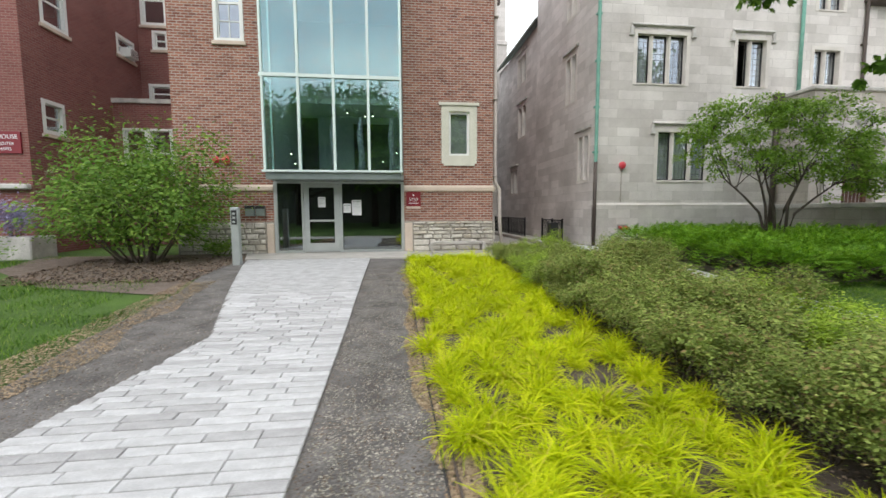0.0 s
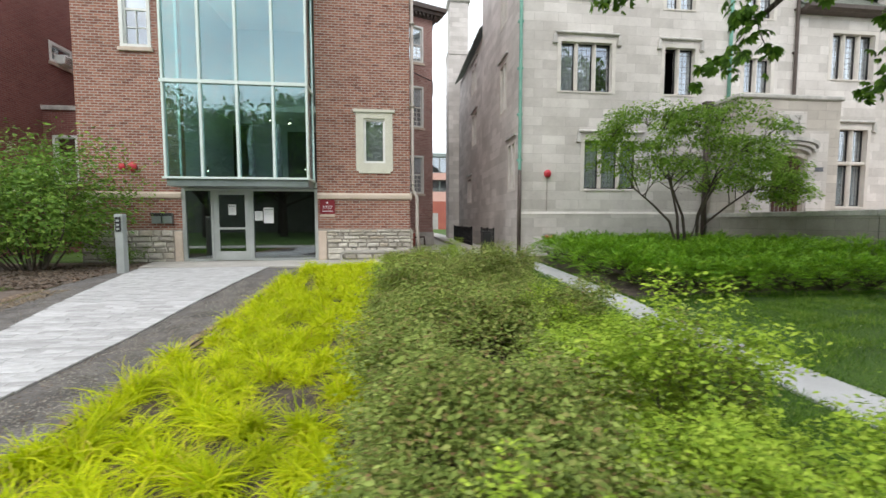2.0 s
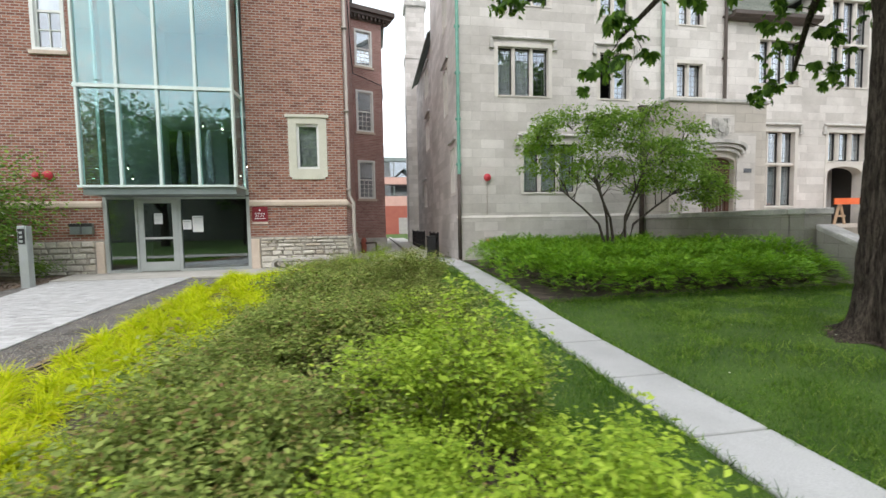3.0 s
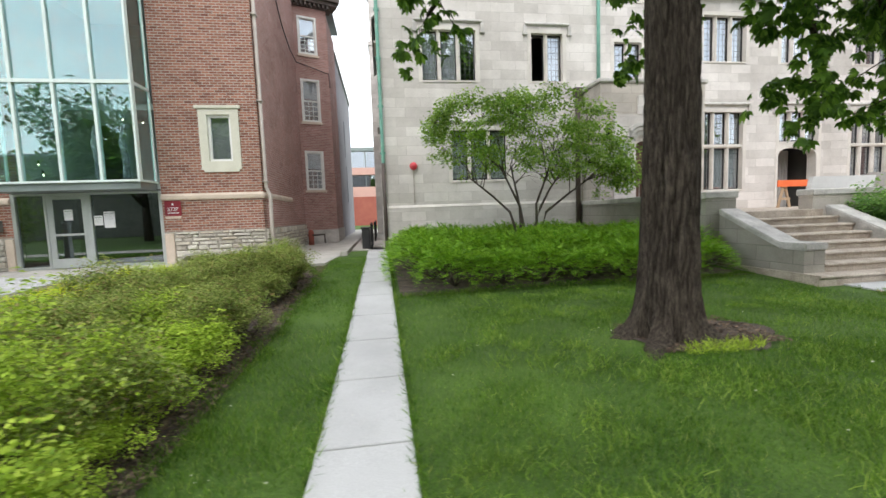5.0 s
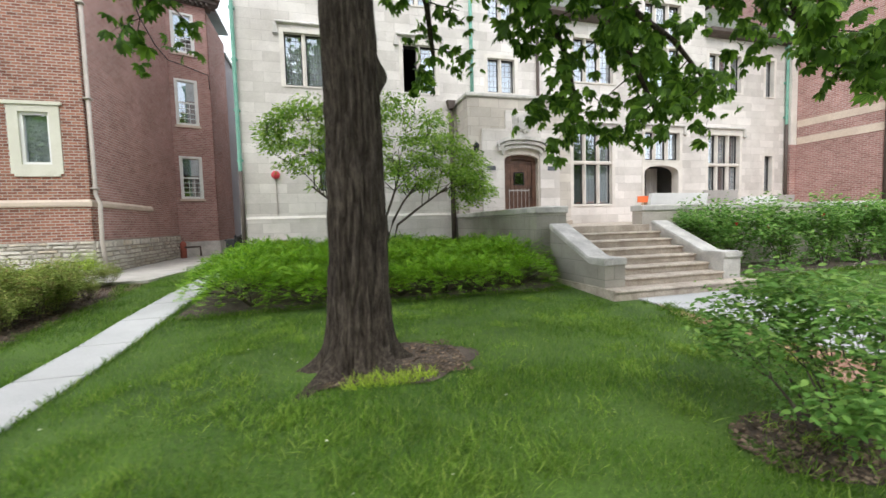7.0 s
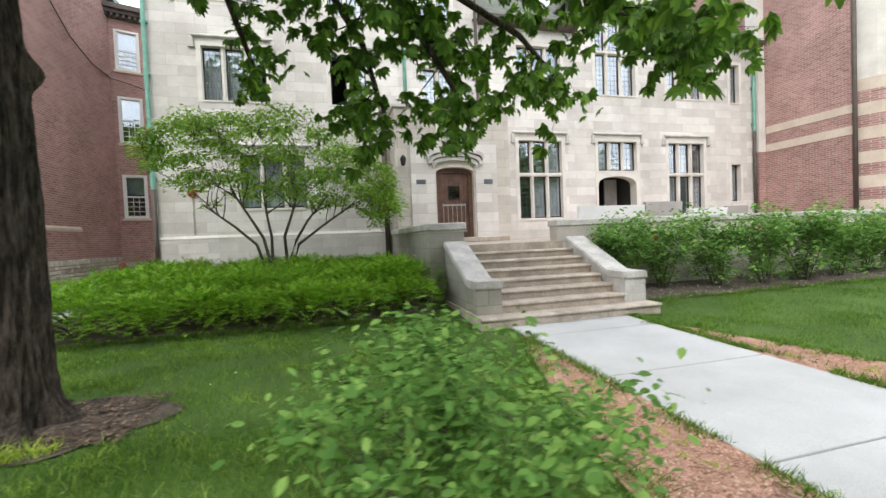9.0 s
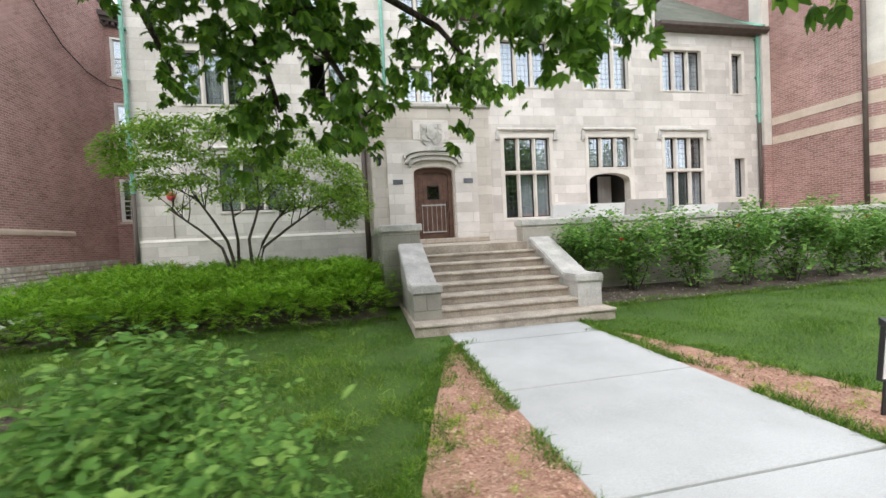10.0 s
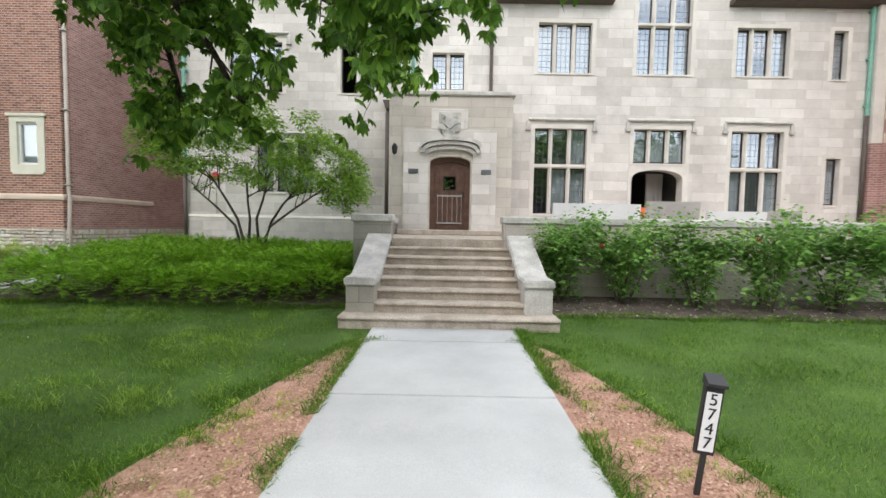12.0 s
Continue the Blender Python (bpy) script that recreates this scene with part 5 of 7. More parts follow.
for k in range(7):
    y0 = 5.66 + 0.32 * k
    x0, x1 = (14.03, 17.27) if k == 0 else (14.5, 16.8)
    zt, zb = BZ + rise * (k + 1), -0.1 if k == 0 else BZ + rise * k + 0.001
    yb = min(y0 + 0.7, 8.0) if k else 7.855
    bm = bmesh.new()
    nose = [(yb, zt), (y0 + 0.005, zt), (y0 - 0.012, zt - 0.012), (y0 - 0.018, zt - 0.03), (y0 - 0.01, zt - 0.045), (y0 + 0.022, zt - 0.05), (y0 + 0.022, zb), (yb, zb)]
    prism(bm, nose, x0, x1, "x")
    part("step", bm, M_STEP, stair)
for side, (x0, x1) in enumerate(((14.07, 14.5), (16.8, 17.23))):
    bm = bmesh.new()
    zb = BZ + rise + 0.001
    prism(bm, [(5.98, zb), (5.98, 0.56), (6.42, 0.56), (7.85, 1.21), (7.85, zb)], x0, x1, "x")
    # the left wall is darker than the right one
    cheek = part("side_wall", bm, M_ASHLAR_DARK if side == 0 else M_LIME_GREY, stair, "stone wall beside the steps")
    bm = bmesh.new()
    prism(bm, [(5.94, 0.561), (5.94, 0.69), (6.45, 0.69), (7.86, 1.335), (7.86, 1.211), (6.42, 0.561)], x0 - 0.025, x1 + 0.025, "x")
    bevel(bm, 0.02, 2)
    part("coping", bm, M_LIME_GREY, cheek, "worn grey coping stone")


def parapet(name, dims, cap, label, mat=M_ASHLAR_DARK):
    th = thing(name, (dims[0], dims[2], 0.2), label, "wall", kind="structure")
    box_part("wall", dims, mat, th)
    box_part("coping", cap, M_LIME_GREY, th, "weathered grey coping", 0.02)


parapet("terrace_wall", (13.76, 14.5, 7.88, 8.22, 0.1, 1.56), (13.72, 14.54, 7.84, 8.24, 1.561, 1.71), "dark limestone terrace wall end")
parapet("terrace_wall", (13.76, 14.1, 8.245, FB - 0.05, 0.1, 1.56), (13.72, 14.14, 8.245, FB - 0.05, 1.561, 1.71), "dark limestone terrace wall beside the hedge")
parapet("terrace_wall", (16.76, 32, 8.12, 8.46, 0.1, 1.56), (16.72, 32, 8.08, 8.5, 1.561, 1.71), "weathered limestone terrace wall behind the roses", M_ASHLAR_GREY)
bm = bmesh.new()
for i in range(4):
    bx(bm, 13.745, 13.759, 9.3, 9.7, 0.86 + i * 0.05, 0.885 + i * 0.05)
solid("wall_vent", bm, M_PALEIRON, "small pale metal vent in the terrace wall", "vent")

# boards and barricade left on the terrace
for name, x0, x1, y, z1, mat, label in (("board", 18.05, 20.03, 9.35, 2.07, M_BOARD, "white foam board leaning behind the wall"), ("board", 20.36, 21.6, 9.7, 2.17, M_GREYBOARD, "grey board leaning behind the wall"),
                                        ("board", 21.75, 23.1, 9.6, 1.96, M_BOARD, "white foam board leaning behind the wall"), ("board", 23.2, 24.0, 9.7, 2.0, M_GREYBOARD, "grey board leaning behind the wall")):
    bm = bmesh.new()
    prism(bm, [(y, TZ), (y + 0.12, TZ), (y - 0.02, z1), (y - 0.14, z1)], x0, x1, "x")
    solid(name, bm, mat, label, "board", group="boards on the terrace")
bar = thing("barricade", (20.9, 12.1, TZ), "folding barricade with a long orange board", "barricade")
for x in (20.36, 21.45):
    for dy in (-0.28, 0.28):
        bm = bmesh.new()
        prism(bm, [(x + dy - 0.045, TZ), (x + dy + 0.045, TZ), (x + dy * 0.1 + 0.045, 2.14), (x + dy * 0.1 - 0.045, 2.14)], 12.08 + dy * 0.15, 12.12 + dy * 0.15, "y")
        part("leg", bm, M_WOOD, bar)
    box_part("cross_brace", (x - 0.18, x + 0.18, 12.03, 12.055, 1.5, 1.57), M_WOOD, bar)
box_part("orange_board", (20.0, 21.8, 11.99, 12.025, 1.94, 2.16), M_ORANGE, bar, "orange cross board")

fdc = thing("hose_connection", (7.95, FB, 0.92), "red capped fire hose connection on the stone wall", "hydrant")
for x in (7.85, 8.05):
    bm = bmesh.new()
    tube(bm, [(x, FB - 0.05, 0.92), (x, FB - 0.18, 0.9), (x, FB - 0.26, 0.87)], [0.05, 0.055, 0.06], 10)
    part("cap", bm, M_RED, fdc, "", True)
bm = bmesh.new()
bx(bm, 7.75, 8.15, FB - 0.055, FB - 0.046, 0.82, 1.02)
part("plate", bm, M_PALEIRON, fdc)

# ---- brick hall with striped stone to the side of the terrace ----
hall = thing("brick_hall", (33, 12, 0.2), "red brick hall with bands of pale stone", "building")
XH, YH = 29.75, 10.4
bm = bmesh.new()
bx(bm, XH, XH + 0.4, YH, FB + 8, 0.2, 14)
bx(bm, XH - 0.35, XH - 0.001, FB - 0.2, FB + 0.4, 0.2, 14)
part("side_wall", bm, M_BRICK_MID, hall)
for z0, z1 in ((4.45, 4.75), (5.2, 5.5)):
    box_part("stone_band", (XH - 0.02, XH + 0.38, YH - 0.02, FB - 0.25, z0, z1), M_TRIM, hall)
bm = bmesh.new()
bx(bm, XH - 0.36, XH - 0.003, FB - 0.22, FB + 0.3, 4.45, 14)
part("stone_pilaster", bm, M_LIME, hall)
for i in range(22):
    z0 = 1.7 + i * 0.42
    stone = i % 2 == 0
    if z0 > 6.0:
        break
    bm = bmesh.new()
    pts = [(XH + 0.05, YH - 0.001), (XH + 0.35, YH - 0.65), (XH + 1.2, YH - 1.1), (40, YH - 1.1), (40, YH - 0.001)]
    prism(bm, [(p[0], p[1]) for p in pts], z0, z0 + 0.42, "z")
    part("stone_course" if stone else "brick_course", bm, M_TRIM if stone else M_BRICK_MID, hall)
bm = bmesh.new()
prism(bm, [(XH - 0.05, YH - 0.001), (XH + 0.3, YH - 0.8), (XH + 1.15, YH - 1.25), (40, YH - 1.25), (40, YH - 0.001)], 0.2, 1.7, "z")
part("stone_plinth", bm, M_LIME_GREY, hall)
bm = bmesh.new()
prism(bm, [(XH + 0.1, YH - 0.001), (XH + 0.4, YH - 0.5), (XH + 1.25, YH - 0.9), (XH + 1.25, YH - 0.001)], 6.32, 14, "z")
bx(bm, XH + 3.2, 40, YH - 0.9, YH - 0.001, 6.32, 14)
bx(bm, XH + 1.25, XH + 3.2, YH - 0.9, YH - 0.001, 11, 14)
part("stone_bay", bm, M_LIME, hall, "pale stone bay with a tall window")
box_part("pane", (XH + 1.25, XH + 3.2, YH - 0.45, YH - 0.44, 6.32, 11), G_WINDOW, hall)
bm = bmesh.new()
bx(bm, XH + 0.4, 40, YH + 0.001, YH + 0.3, 0.2, 14)
part("front_wall", bm, M_BRICK_MID, hall)
box_part("roof", (XH - 0.1, 40.1, YH - 1.2, FB + 8, 14.0, 14.2), M_FLASH, hall)
bm = bmesh.new()
tube(bm, [(XH - 0.02, YH - 0.1, 14), (XH - 0.02, YH - 0.1, 5.9), (XH - 0.05, YH - 0.12, 5.6), (XH - 0.05, YH - 0.12, 1.7)], 0.07, 8)
part("downpipe", bm, M_BROWNPIPE, hall, "dark brown downpipe", True)

# ---- buildings at the end of the alley ----
grey = thing("grey_building", (2, 30, 0.25), "plain grey rendered building behind the brick house", "building")
bm = bmesh.new()
wall_x(bm, 24.4, 35.5, 0.2, 10.6, 4.5, -0.4, [(29.0, 29.5, 5.5, 8.0), (29.6, 30.1, 2.5, 5.0)])
bx(bm, -6, 4.1, 35.1, 35.5, 0.2, 10.6)
part("wall", bm, M_GREYCLAD, grey)
for y0, y1, z0, z1 in ((29.0, 29.5, 5.5, 8.0), (29.6, 30.1, 2.5, 5.0)):
    box_part("window", (4.3, 4.31, y0, y1, z0, z1), G_WINDOW, grey)
box_part("roof", (-6, 4.6, 24.4, 35.6, 10.6, 10.75), M_FLASH, grey)
far_b = thing("modern_building", (9, 60, 0.25), "modern block with salmon bands and ribbon windows", "building")
for z0, z1, mat, name in ((0.2, 4.3, M_REDPANEL, "wall"), (4.3, 5.7, M_PINKPANEL, "panel_band"), (7.4, 8.4, M_PINKPANEL, "panel_band"), (10.7, 11.2, M_FLASH, "roof")):
    box_part(name, (-4, 22, 60, 66, z0, z1), mat, far_b)
for z0, z1 in ((5.7, 7.4), (8.4, 10.7)):
    box_part("window_band", (-4, 22, 60.4, 60.45, z0, z1), G_WINDOW, far_b)
    box_part("inner_wall", (-4, 22, 62, 62.1, z0, z1), M_PAINTED_DIM if z0 < 6 else M_PLASTER, far_b)
    for x in np.arange(-4, 22, 2.2):
        box_part("mullion", (x, x + 0.12, 60.3, 60.5, z0, z1), M_FLASH, far_b)
box_part("door", (7.6, 9.0, 59.95, 59.999, 0.25, 2.6), M_GREYBOARD, far_b)

# ---- fences, posts, bench, bins ----
def fence(y0, y1, x, label):
    th = thing("railing", (x, y0, 0.3), label, "railing", "black alley railings")
    for z in (0.42, 1.12):
        box_part("rail", (x - 0.02, x + 0.02, y0, y1, z, z + 0.04), M_IRON, th)
    n = int((y1 - y0) / 0.12)
    for i in range(n + 1):
        y = y0 + (y1 - y0) * i / n
        post = i in (0, n // 2, n)
        w = 0.03 if post else 0.01
        box_part("post" if post else "bar", (x - w, x + w, y - w, y + w, 0.25, 1.2 if post else 1.12), M_IRON, th)


fence(15.0, 17.1, 6.35, "black iron railing round the area beside the stone house")
fence(19.6, 25.5, 6.4, "black iron railing further down the alley")
th = box_part("utility_box", (6.0, 6.3, 15.2, 15.6, 0.26, 1.0), M_DARKMETAL, None, "", 0.02)
tagged(th, "black litter bin beside the railing", "bin")
lid = box_part("lid", (5.97, 6.33, 15.17, 15.63, 1.0, 1.06), M_DARKMETAL, th, "", 0.015)
hyd = thing("standpipe", (3.55, 19.2, 0.26), "dark red fire standpipe against the brick wall", "standpipe")
bm = bmesh.new()
tube(bm, [(3.55, 19.2, 0.25), (3.55, 19.2, 0.85), (3.55, 19.2, 0.95)], [0.12, 0.12, 0.06], 12)
part("body", bm, M_REDPANEL, hyd, "", True)
bm = bmesh.new()
tube(bm, [(3.4, 19.2, 0.7), (3.75, 19.1, 0.7), (4.1, 19.5, 0.7), (4.12, 19.5, 0.3)], 0.04, 8)
part("pipe", bm, M_BROWNPIPE, hyd, "", True)
post = thing("intercom_post", (-3.84, 10.75, 0.22), "square grey metal intercom post by the walk", "post")
box_part("column", (-3.93, -3.75, 10.66, 10.84, 0.18, 1.62), M_ALU, post, "", 0.01)
bm = bmesh.new()
bx(bm, -3.9, -3.78, 10.64, 10.659, 1.2, 1.55)
part("panel", bm, M_DARKMETAL, post)
for i in range(3):
    box_part("button", (-3.87, -3.81, 10.63, 10.639, 1.24 + i * 0.1, 1.29 + i * 0.1), M_ALU, post)
mb = thing("mail_box_pair", (-4.05, FA - 0.05, 1.4), "two small dark metal boxes on the brick wall", "box")
for i in range(2):
    box_part("box", (-4.36 + i * 0.3, -4.1 + i * 0.3, FA - 0.12, FA - 0.001, 1.38, 1.68), M_FLASH, mb, "", 0.01)
    box_part("lid", (-4.37 + i * 0.3, -4.09 + i * 0.3, FA - 0.13, FA - 0.121, 1.6, 1.69), M_DARKMETAL, mb)
bench = thing("concrete_bench", (1.75, 12.4, 0.25), "low pale concrete bench with rounded ends", "bench")
bm = bmesh.new()
out = [(1.1 + 0.16 - 0.16 * math.cos(a), 0.415 + 0.16 * math.sin(a)) for a in np.linspace(-math.pi / 2, math.pi / 2, 9)]
inn = [(1.1 + 0.17 - 0.1 * math.cos(a), 0.415 + 0.1 * math.sin(a)) for a in np.linspace(math.pi / 2, -math.pi / 2, 9)]
prism(bm, [(2.7, 0.255), *out, (2.7, 0.575), (2.7, 0.515), *inn, (2.7, 0.315)], 12.3, 12.75, "y")
part("seat_loop", bm, M_CONC_OLD, bench)
box_part("end_block", (2.701, 2.8, 12.3, 12.75, 0.255, 0.575), M_CONC_OLD, bench, "", 0.02)

# number post beside the wide walk
npost = thing("number_post", (17.1, 2.12, gz(17, 2.12)), "black metal number post with white plate and solar cap", "sign post")
ang = Matrix.Translation((17.1, 2.12, gz(17, 2.12) - 0.035)) @ pose(0, 0, 0, 0, 6, -8) @ Matrix.Scale(0.83, 4)
for name, dims, mat in (("stake", (-0.018, 0.018, -0.01, 0.01, 0, 0.4), M_DARKMETAL), ("backing", (-0.062, 0.062, -0.012, 0.03, 0.36, 0.86), M_DARKMETAL), ("plate", (-0.05, 0.05, -0.0165, -0.0125, 0.385, 0.815), M_WHITEINK)):
    bm = bmesh.new()
    bx(bm, *dims)
    bmesh.ops.transform(bm, matrix=ang, verts=bm.verts[:])
    part(name, bm, mat, npost)
bm = bmesh.new()
prism(bm, [(-0.05, 0.862), (-0.05, 0.885), (0.045, 0.935), (0.045, 0.862)], -0.066, 0.066, "x")
bmesh.ops.transform(bm, matrix=ang, verts=bm.verts[:])
part("solar_cap", bm, M_DARKMETAL, npost, "slanted metal solar cap")
for i, ch in enumerate("5747"):
    text_part("figure", ch, 0.12, M_INK, npost, ang @ Matrix.Translation((0, -0.0185, 0.76 - i * 0.105)) @ Matrix.Rotation(radians(90), 4, "X"), 0.0015)

# unseen dark block added across the street to keep low sky out of reflections
row = thing("opposite_building", (10, -38, -0.2), "unseen dark block added across the street to darken glass reflections", "building")
box_part("wall", (-70, 90, -44, -38, -0.3, 11), M_SLATE, row)
box_part("roof", (-70.2, 90.2, -44.2, -37.8, 11.0, 11.3), M_FLASH, row)

# ---- plants ----
RNG = np.random.default_rng(7)


def mesh_of(name, verts, faces, mat, smooth=True):
    """A mesh from arrays: verts (n, 3), faces (m, k)."""
    me = bpy.data.meshes.new(name)
    k = faces.shape[1]
    me.vertices.add(len(verts))
    me.vertices.foreach_set("co", np.ascontiguousarray(verts, dtype=np.float32).ravel())
    me.loops.add(faces.size)
    me.loops.foreach_set("vertex_index", np.ascontiguousarray(faces, dtype=np.int32).ravel())
    me.polygons.add(len(faces))
    me.polygons.foreach_set("loop_start", np.arange(0, faces.size, k, dtype=np.int32))
    me.polygons.foreach_set("use_smooth", np.full(len(faces), smooth))
    me.update(calc_edges=True)
    me.materials.append(mat)
    return me


def frames_from(d, up):
    """Rotations whose y axis is d and whose z axis leans to up; all (n, 3)."""
    d = d / np.linalg.norm(d, axis=1, keepdims=True)
    x = np.cross(d, up)
    x /= np.linalg.norm(x, axis=1, keepdims=True) + 1e-9
    return np.stack([x, d, np.cross(x, d)], axis=2)


def scattered(name, tv, tf, pos, rot, size, mat, smooth=True):
    tv, tf = np.asarray(tv, float), np.asarray(tf)
    size = np.asarray(size)
    size = size[:, None, None] if size.ndim == 1 else size[:, None, :]
    v = np.einsum("nij,nkj->nki", rot, tv[None] * size) + pos[:, None]
    f = tf[None] + (np.arange(len(pos)) * len(tv))[:, None, None]
    return mesh_of(name, v.reshape(-1, 3), f.reshape(-1, tf.shape[1]), mat, smooth)


# a folded leaf along +y, one unit long
LEAF_V = [(0, 0, 0), (-0.22, 0.3, 0.05), (0, 0.34, 0), (0.22, 0.3, 0.05), (-0.24, 0.66, 0.03), (0, 0.7, -0.03), (0.24, 0.66, 0.03), (-0.03, 1.0, -0.1), (0.03, 1.0, -0.1)]
LEAF_T = [(0, 2, 1), (0, 3, 2), (1, 2, 5), (1, 5, 4), (2, 3, 6), (2, 6, 5), (4, 5, 7), (5, 6, 8), (5, 8, 7)]


# a small leaf: two triangles folded along the middle
SMALL_V = [(0, 0, 0), (-0.27, 0.5, 0.09), (0.27, 0.5, 0.09), (0, 1.0, -0.06)]
SMALL_T = [(0, 3, 1), (0, 2, 3)]


def blade(n, arch, width):
    """A grass blade one unit long that rises and bows over along +y: n quads."""
    vs, fs, y, z = [], [], 0.0, 0.0
    for i in range(n + 1):
        t = i / n
        w = width * (1 - t) ** 0.6 + 0.0008
        vs += [(-w, y, z), (w, y, z)]
        a = 0.12 + arch * (t + 0.5 / n)
        y, z = y + math.sin(a) / n, z + math.cos(a) / n
    for i in range(n):
        fs.append((2 * i, 2 * i + 1, 2 * i + 3, 2 * i + 2))
    return vs, fs


def upright(n, lean=0.15):
    """Random turns about z with some lean."""
    a = RNG.uniform(0, 2 * math.pi, n)
    y = np.stack([np.cos(a), np.sin(a), np.zeros(n)], 1)
    z = np.stack([RNG.normal(0, lean, n), RNG.normal(0, lean, n), np.ones(n)], 1)
    z /= np.linalg.norm(z, axis=1, keepdims=True)
    x = np.cross(y, z)
    x /= np.linalg.norm(x, axis=1, keepdims=True)
    y = np.cross(z, x)
    return np.stack([x, y, z], 2)


def ground_at(p):
    return np.array([gz(x, y) for x, y in p])


def joined(name, meshes, mat):
    """Several meshes made by mesh_of as one."""
    vs, fs, off = [], [], 0
    for me in meshes:
        v = np.empty(len(me.vertices) * 3, np.float32)
        me.vertices.foreach_get("co", v)
        f = np.empty(len(me.loops), np.int32)
        me.loops.foreach_get("vertex_index", f)
        vs.append(v.reshape(-1, 3))
        fs.append(f.reshape(len(me.polygons), -1) + off)
        off += len(me.vertices)
        bpy.data.meshes.remove(me)
    return mesh_of(name, np.concatenate(vs), np.concatenate(fs), mat)


# lawn blades
def lawn(name, regions, label):
    out = []
    v, f = blade(2, 1.1, 0.022)
    for x0, x1, y0, y1, dens, h in regions:
        n = int((x1 - x0) * (y1 - y0) * dens)
        p = np.stack([RNG.uniform(x0, x1, n), RNG.uniform(y0, y1, n)], 1)
        patch = np.array([noise.noise((x * 1.3, y * 1.3, 0.0)) for x, y in p])
        keep = RNG.uniform(-0.9, 0.6, n) < patch + 0.35
        r = ((p[:, 0] - 9.85) / 0.8) ** 2 + ((p[:, 1] - 3.45) / 0.56) ** 2
        rag = np.array([noise.noise((x * 3.1, y * 3.1, 2.0)) + 0.6 * noise.noise((x * 9.0, y * 9.0, 6.0)) for x, y in p])
        keep &= r > 1 + 0.35 * rag
        keep &= ~((p[:, 0] > 13.50 + 0.26 * np.clip(p[:, 1] - 1.0, 0, 4) + 0.24 * rag) & (p[:, 0] < 14.5) & (RNG.uniform(0, 1, n) > 0.03))
        keep &= ~((p[:, 0] > 16.6) & (p[:, 0] < np.where(p[:, 1] < 3, 17.72, 17.72 - 0.42 * (p[:, 1] - 3)) + 0.24 * rag) & (RNG.uniform(0, 1, n) > 0.03))
        keep &= ((p[:, 0] - 12.25) / 0.52) ** 2 + ((p[:, 1] - 1.5) / 0.34) ** 2 > 1 + 0.5 * rag
        keep &= (p[:, 0] > 5.25 + 0.1 * rag) | (p[:, 0] < 0)
        p, patch = p[keep], patch[keep]
        pos = np.column_stack([p, ground_at(p) - 0.012])
        size = h * RNG.uniform(0.6, 1.25, len(p)) * (1 + 0.5 * patch)
        wide = 1.0 + (0.6 if dens < 1500 else 0.0)
        out.append(scattered("g", v, f, pos, upright(len(p), 0.35), np.column_stack([size * wide, size, size]), M_GRASS))
    me = joined(name, out, M_GRASS)
    ob = new(name, me)
    return tagged(ob, label, "grass", kind="stuff")


lawn("lawn_grass", [(5.12, 6.26, 0.8, 4.0, 4600, 0.07), (5.2, 6.26, 4.0, 12.4, 2000, 0.075), (6.86, 14.0, 0.8, 3.0, 6200, 0.057), (6.86, 14.0, 3.0, 6.9, 3600, 0.058), (14.0, 14.55, 1.0, 5.5, 500, 0.08)],
     "mown green lawn grass round the large tree")
lawn("lawn_grass", [(16.62, 20.0, 0.8, 6.5, 3600, 0.055), (20.0, 29.0, 0.8, 6.5, 1700, 0.065)], "mown green lawn grass before the rose bed")
lawn("lawn_grass", [(-9.0, -3.9, 2.0, 6.5, 1100, 0.08), (-13, -4.6, 6.5, 8.8, 600, 0.09), (-16, -9.0, 8.5, 13.0, 350, 0.1)], "mown green lawn grass beside the paver walk")
# ragged tufts along slab edges
v, f = blade(3, 1.3, 0.03)
n = 15000
side = RNG.choice(4, n, p=(0.24, 0.46, 0.15, 0.15))
ty = RNG.uniform(0.9, 6.0, n)
tx = np.choose(side, [14.5 - np.abs(RNG.normal(0, 0.09, n)) + 0.05, 16.60 + np.abs(RNG.normal(0, 0.10, n)), 6.23 + RNG.normal(0, 0.02, n), 6.9 + RNG.normal(0, 0.02, n)])
ty = np.where((side > 1), RNG.uniform(0.9, 12, n), ty)
cl = np.array([noise.noise((a, b * 1.7, 3.0)) for a, b in zip(tx, ty)]) > np.where(side > 1, -0.6, np.where(side == 1, -0.3, -0.05))
p = np.column_stack([tx, ty])[cl]
size = 0.10 * RNG.uniform(0.5, 1.2, len(p))
ob = new("edge_grass", scattered("edge_grass", v, f, np.column_stack([p, ground_at(p)]), upright(len(p), 0.5), size, M_GRASS))
tagged(ob, "ragged grass tufts along the concrete edges", "grass", kind="stuff")
n = 420
a, r = RNG.uniform(0, 6.28, n), RNG.uniform(0, 1, n) ** 0.5
p = np.column_stack([9.75 + 0.42 * r * np.cos(a), 2.98 + 0.10 * r * np.sin(a)])
ob = new("pale_grass", scattered("pale_grass", v, f, np.column_stack([p, ground_at(p)]), upright(n, 0.5), 0.13 * RNG.uniform(0.5, 1.1, n), M_LIMELEAF))
tagged(ob, "pale green tuft at the foot of the large tree", "grass", kind="stuff")

# grass that hangs over the fronts of the hedge bed and the rose bed, and tufts in the gravel
n = 9000
along = RNG.uniform(0, 1, n)
px = np.where(along < 0.42, 7.0 + 6.9 * along / 0.42, 17.4 + 11.6 * (along - 0.42) / 0.58)
py = np.where(along < 0.42, 6.78, 6.5) + RNG.normal(0, 0.07, n)
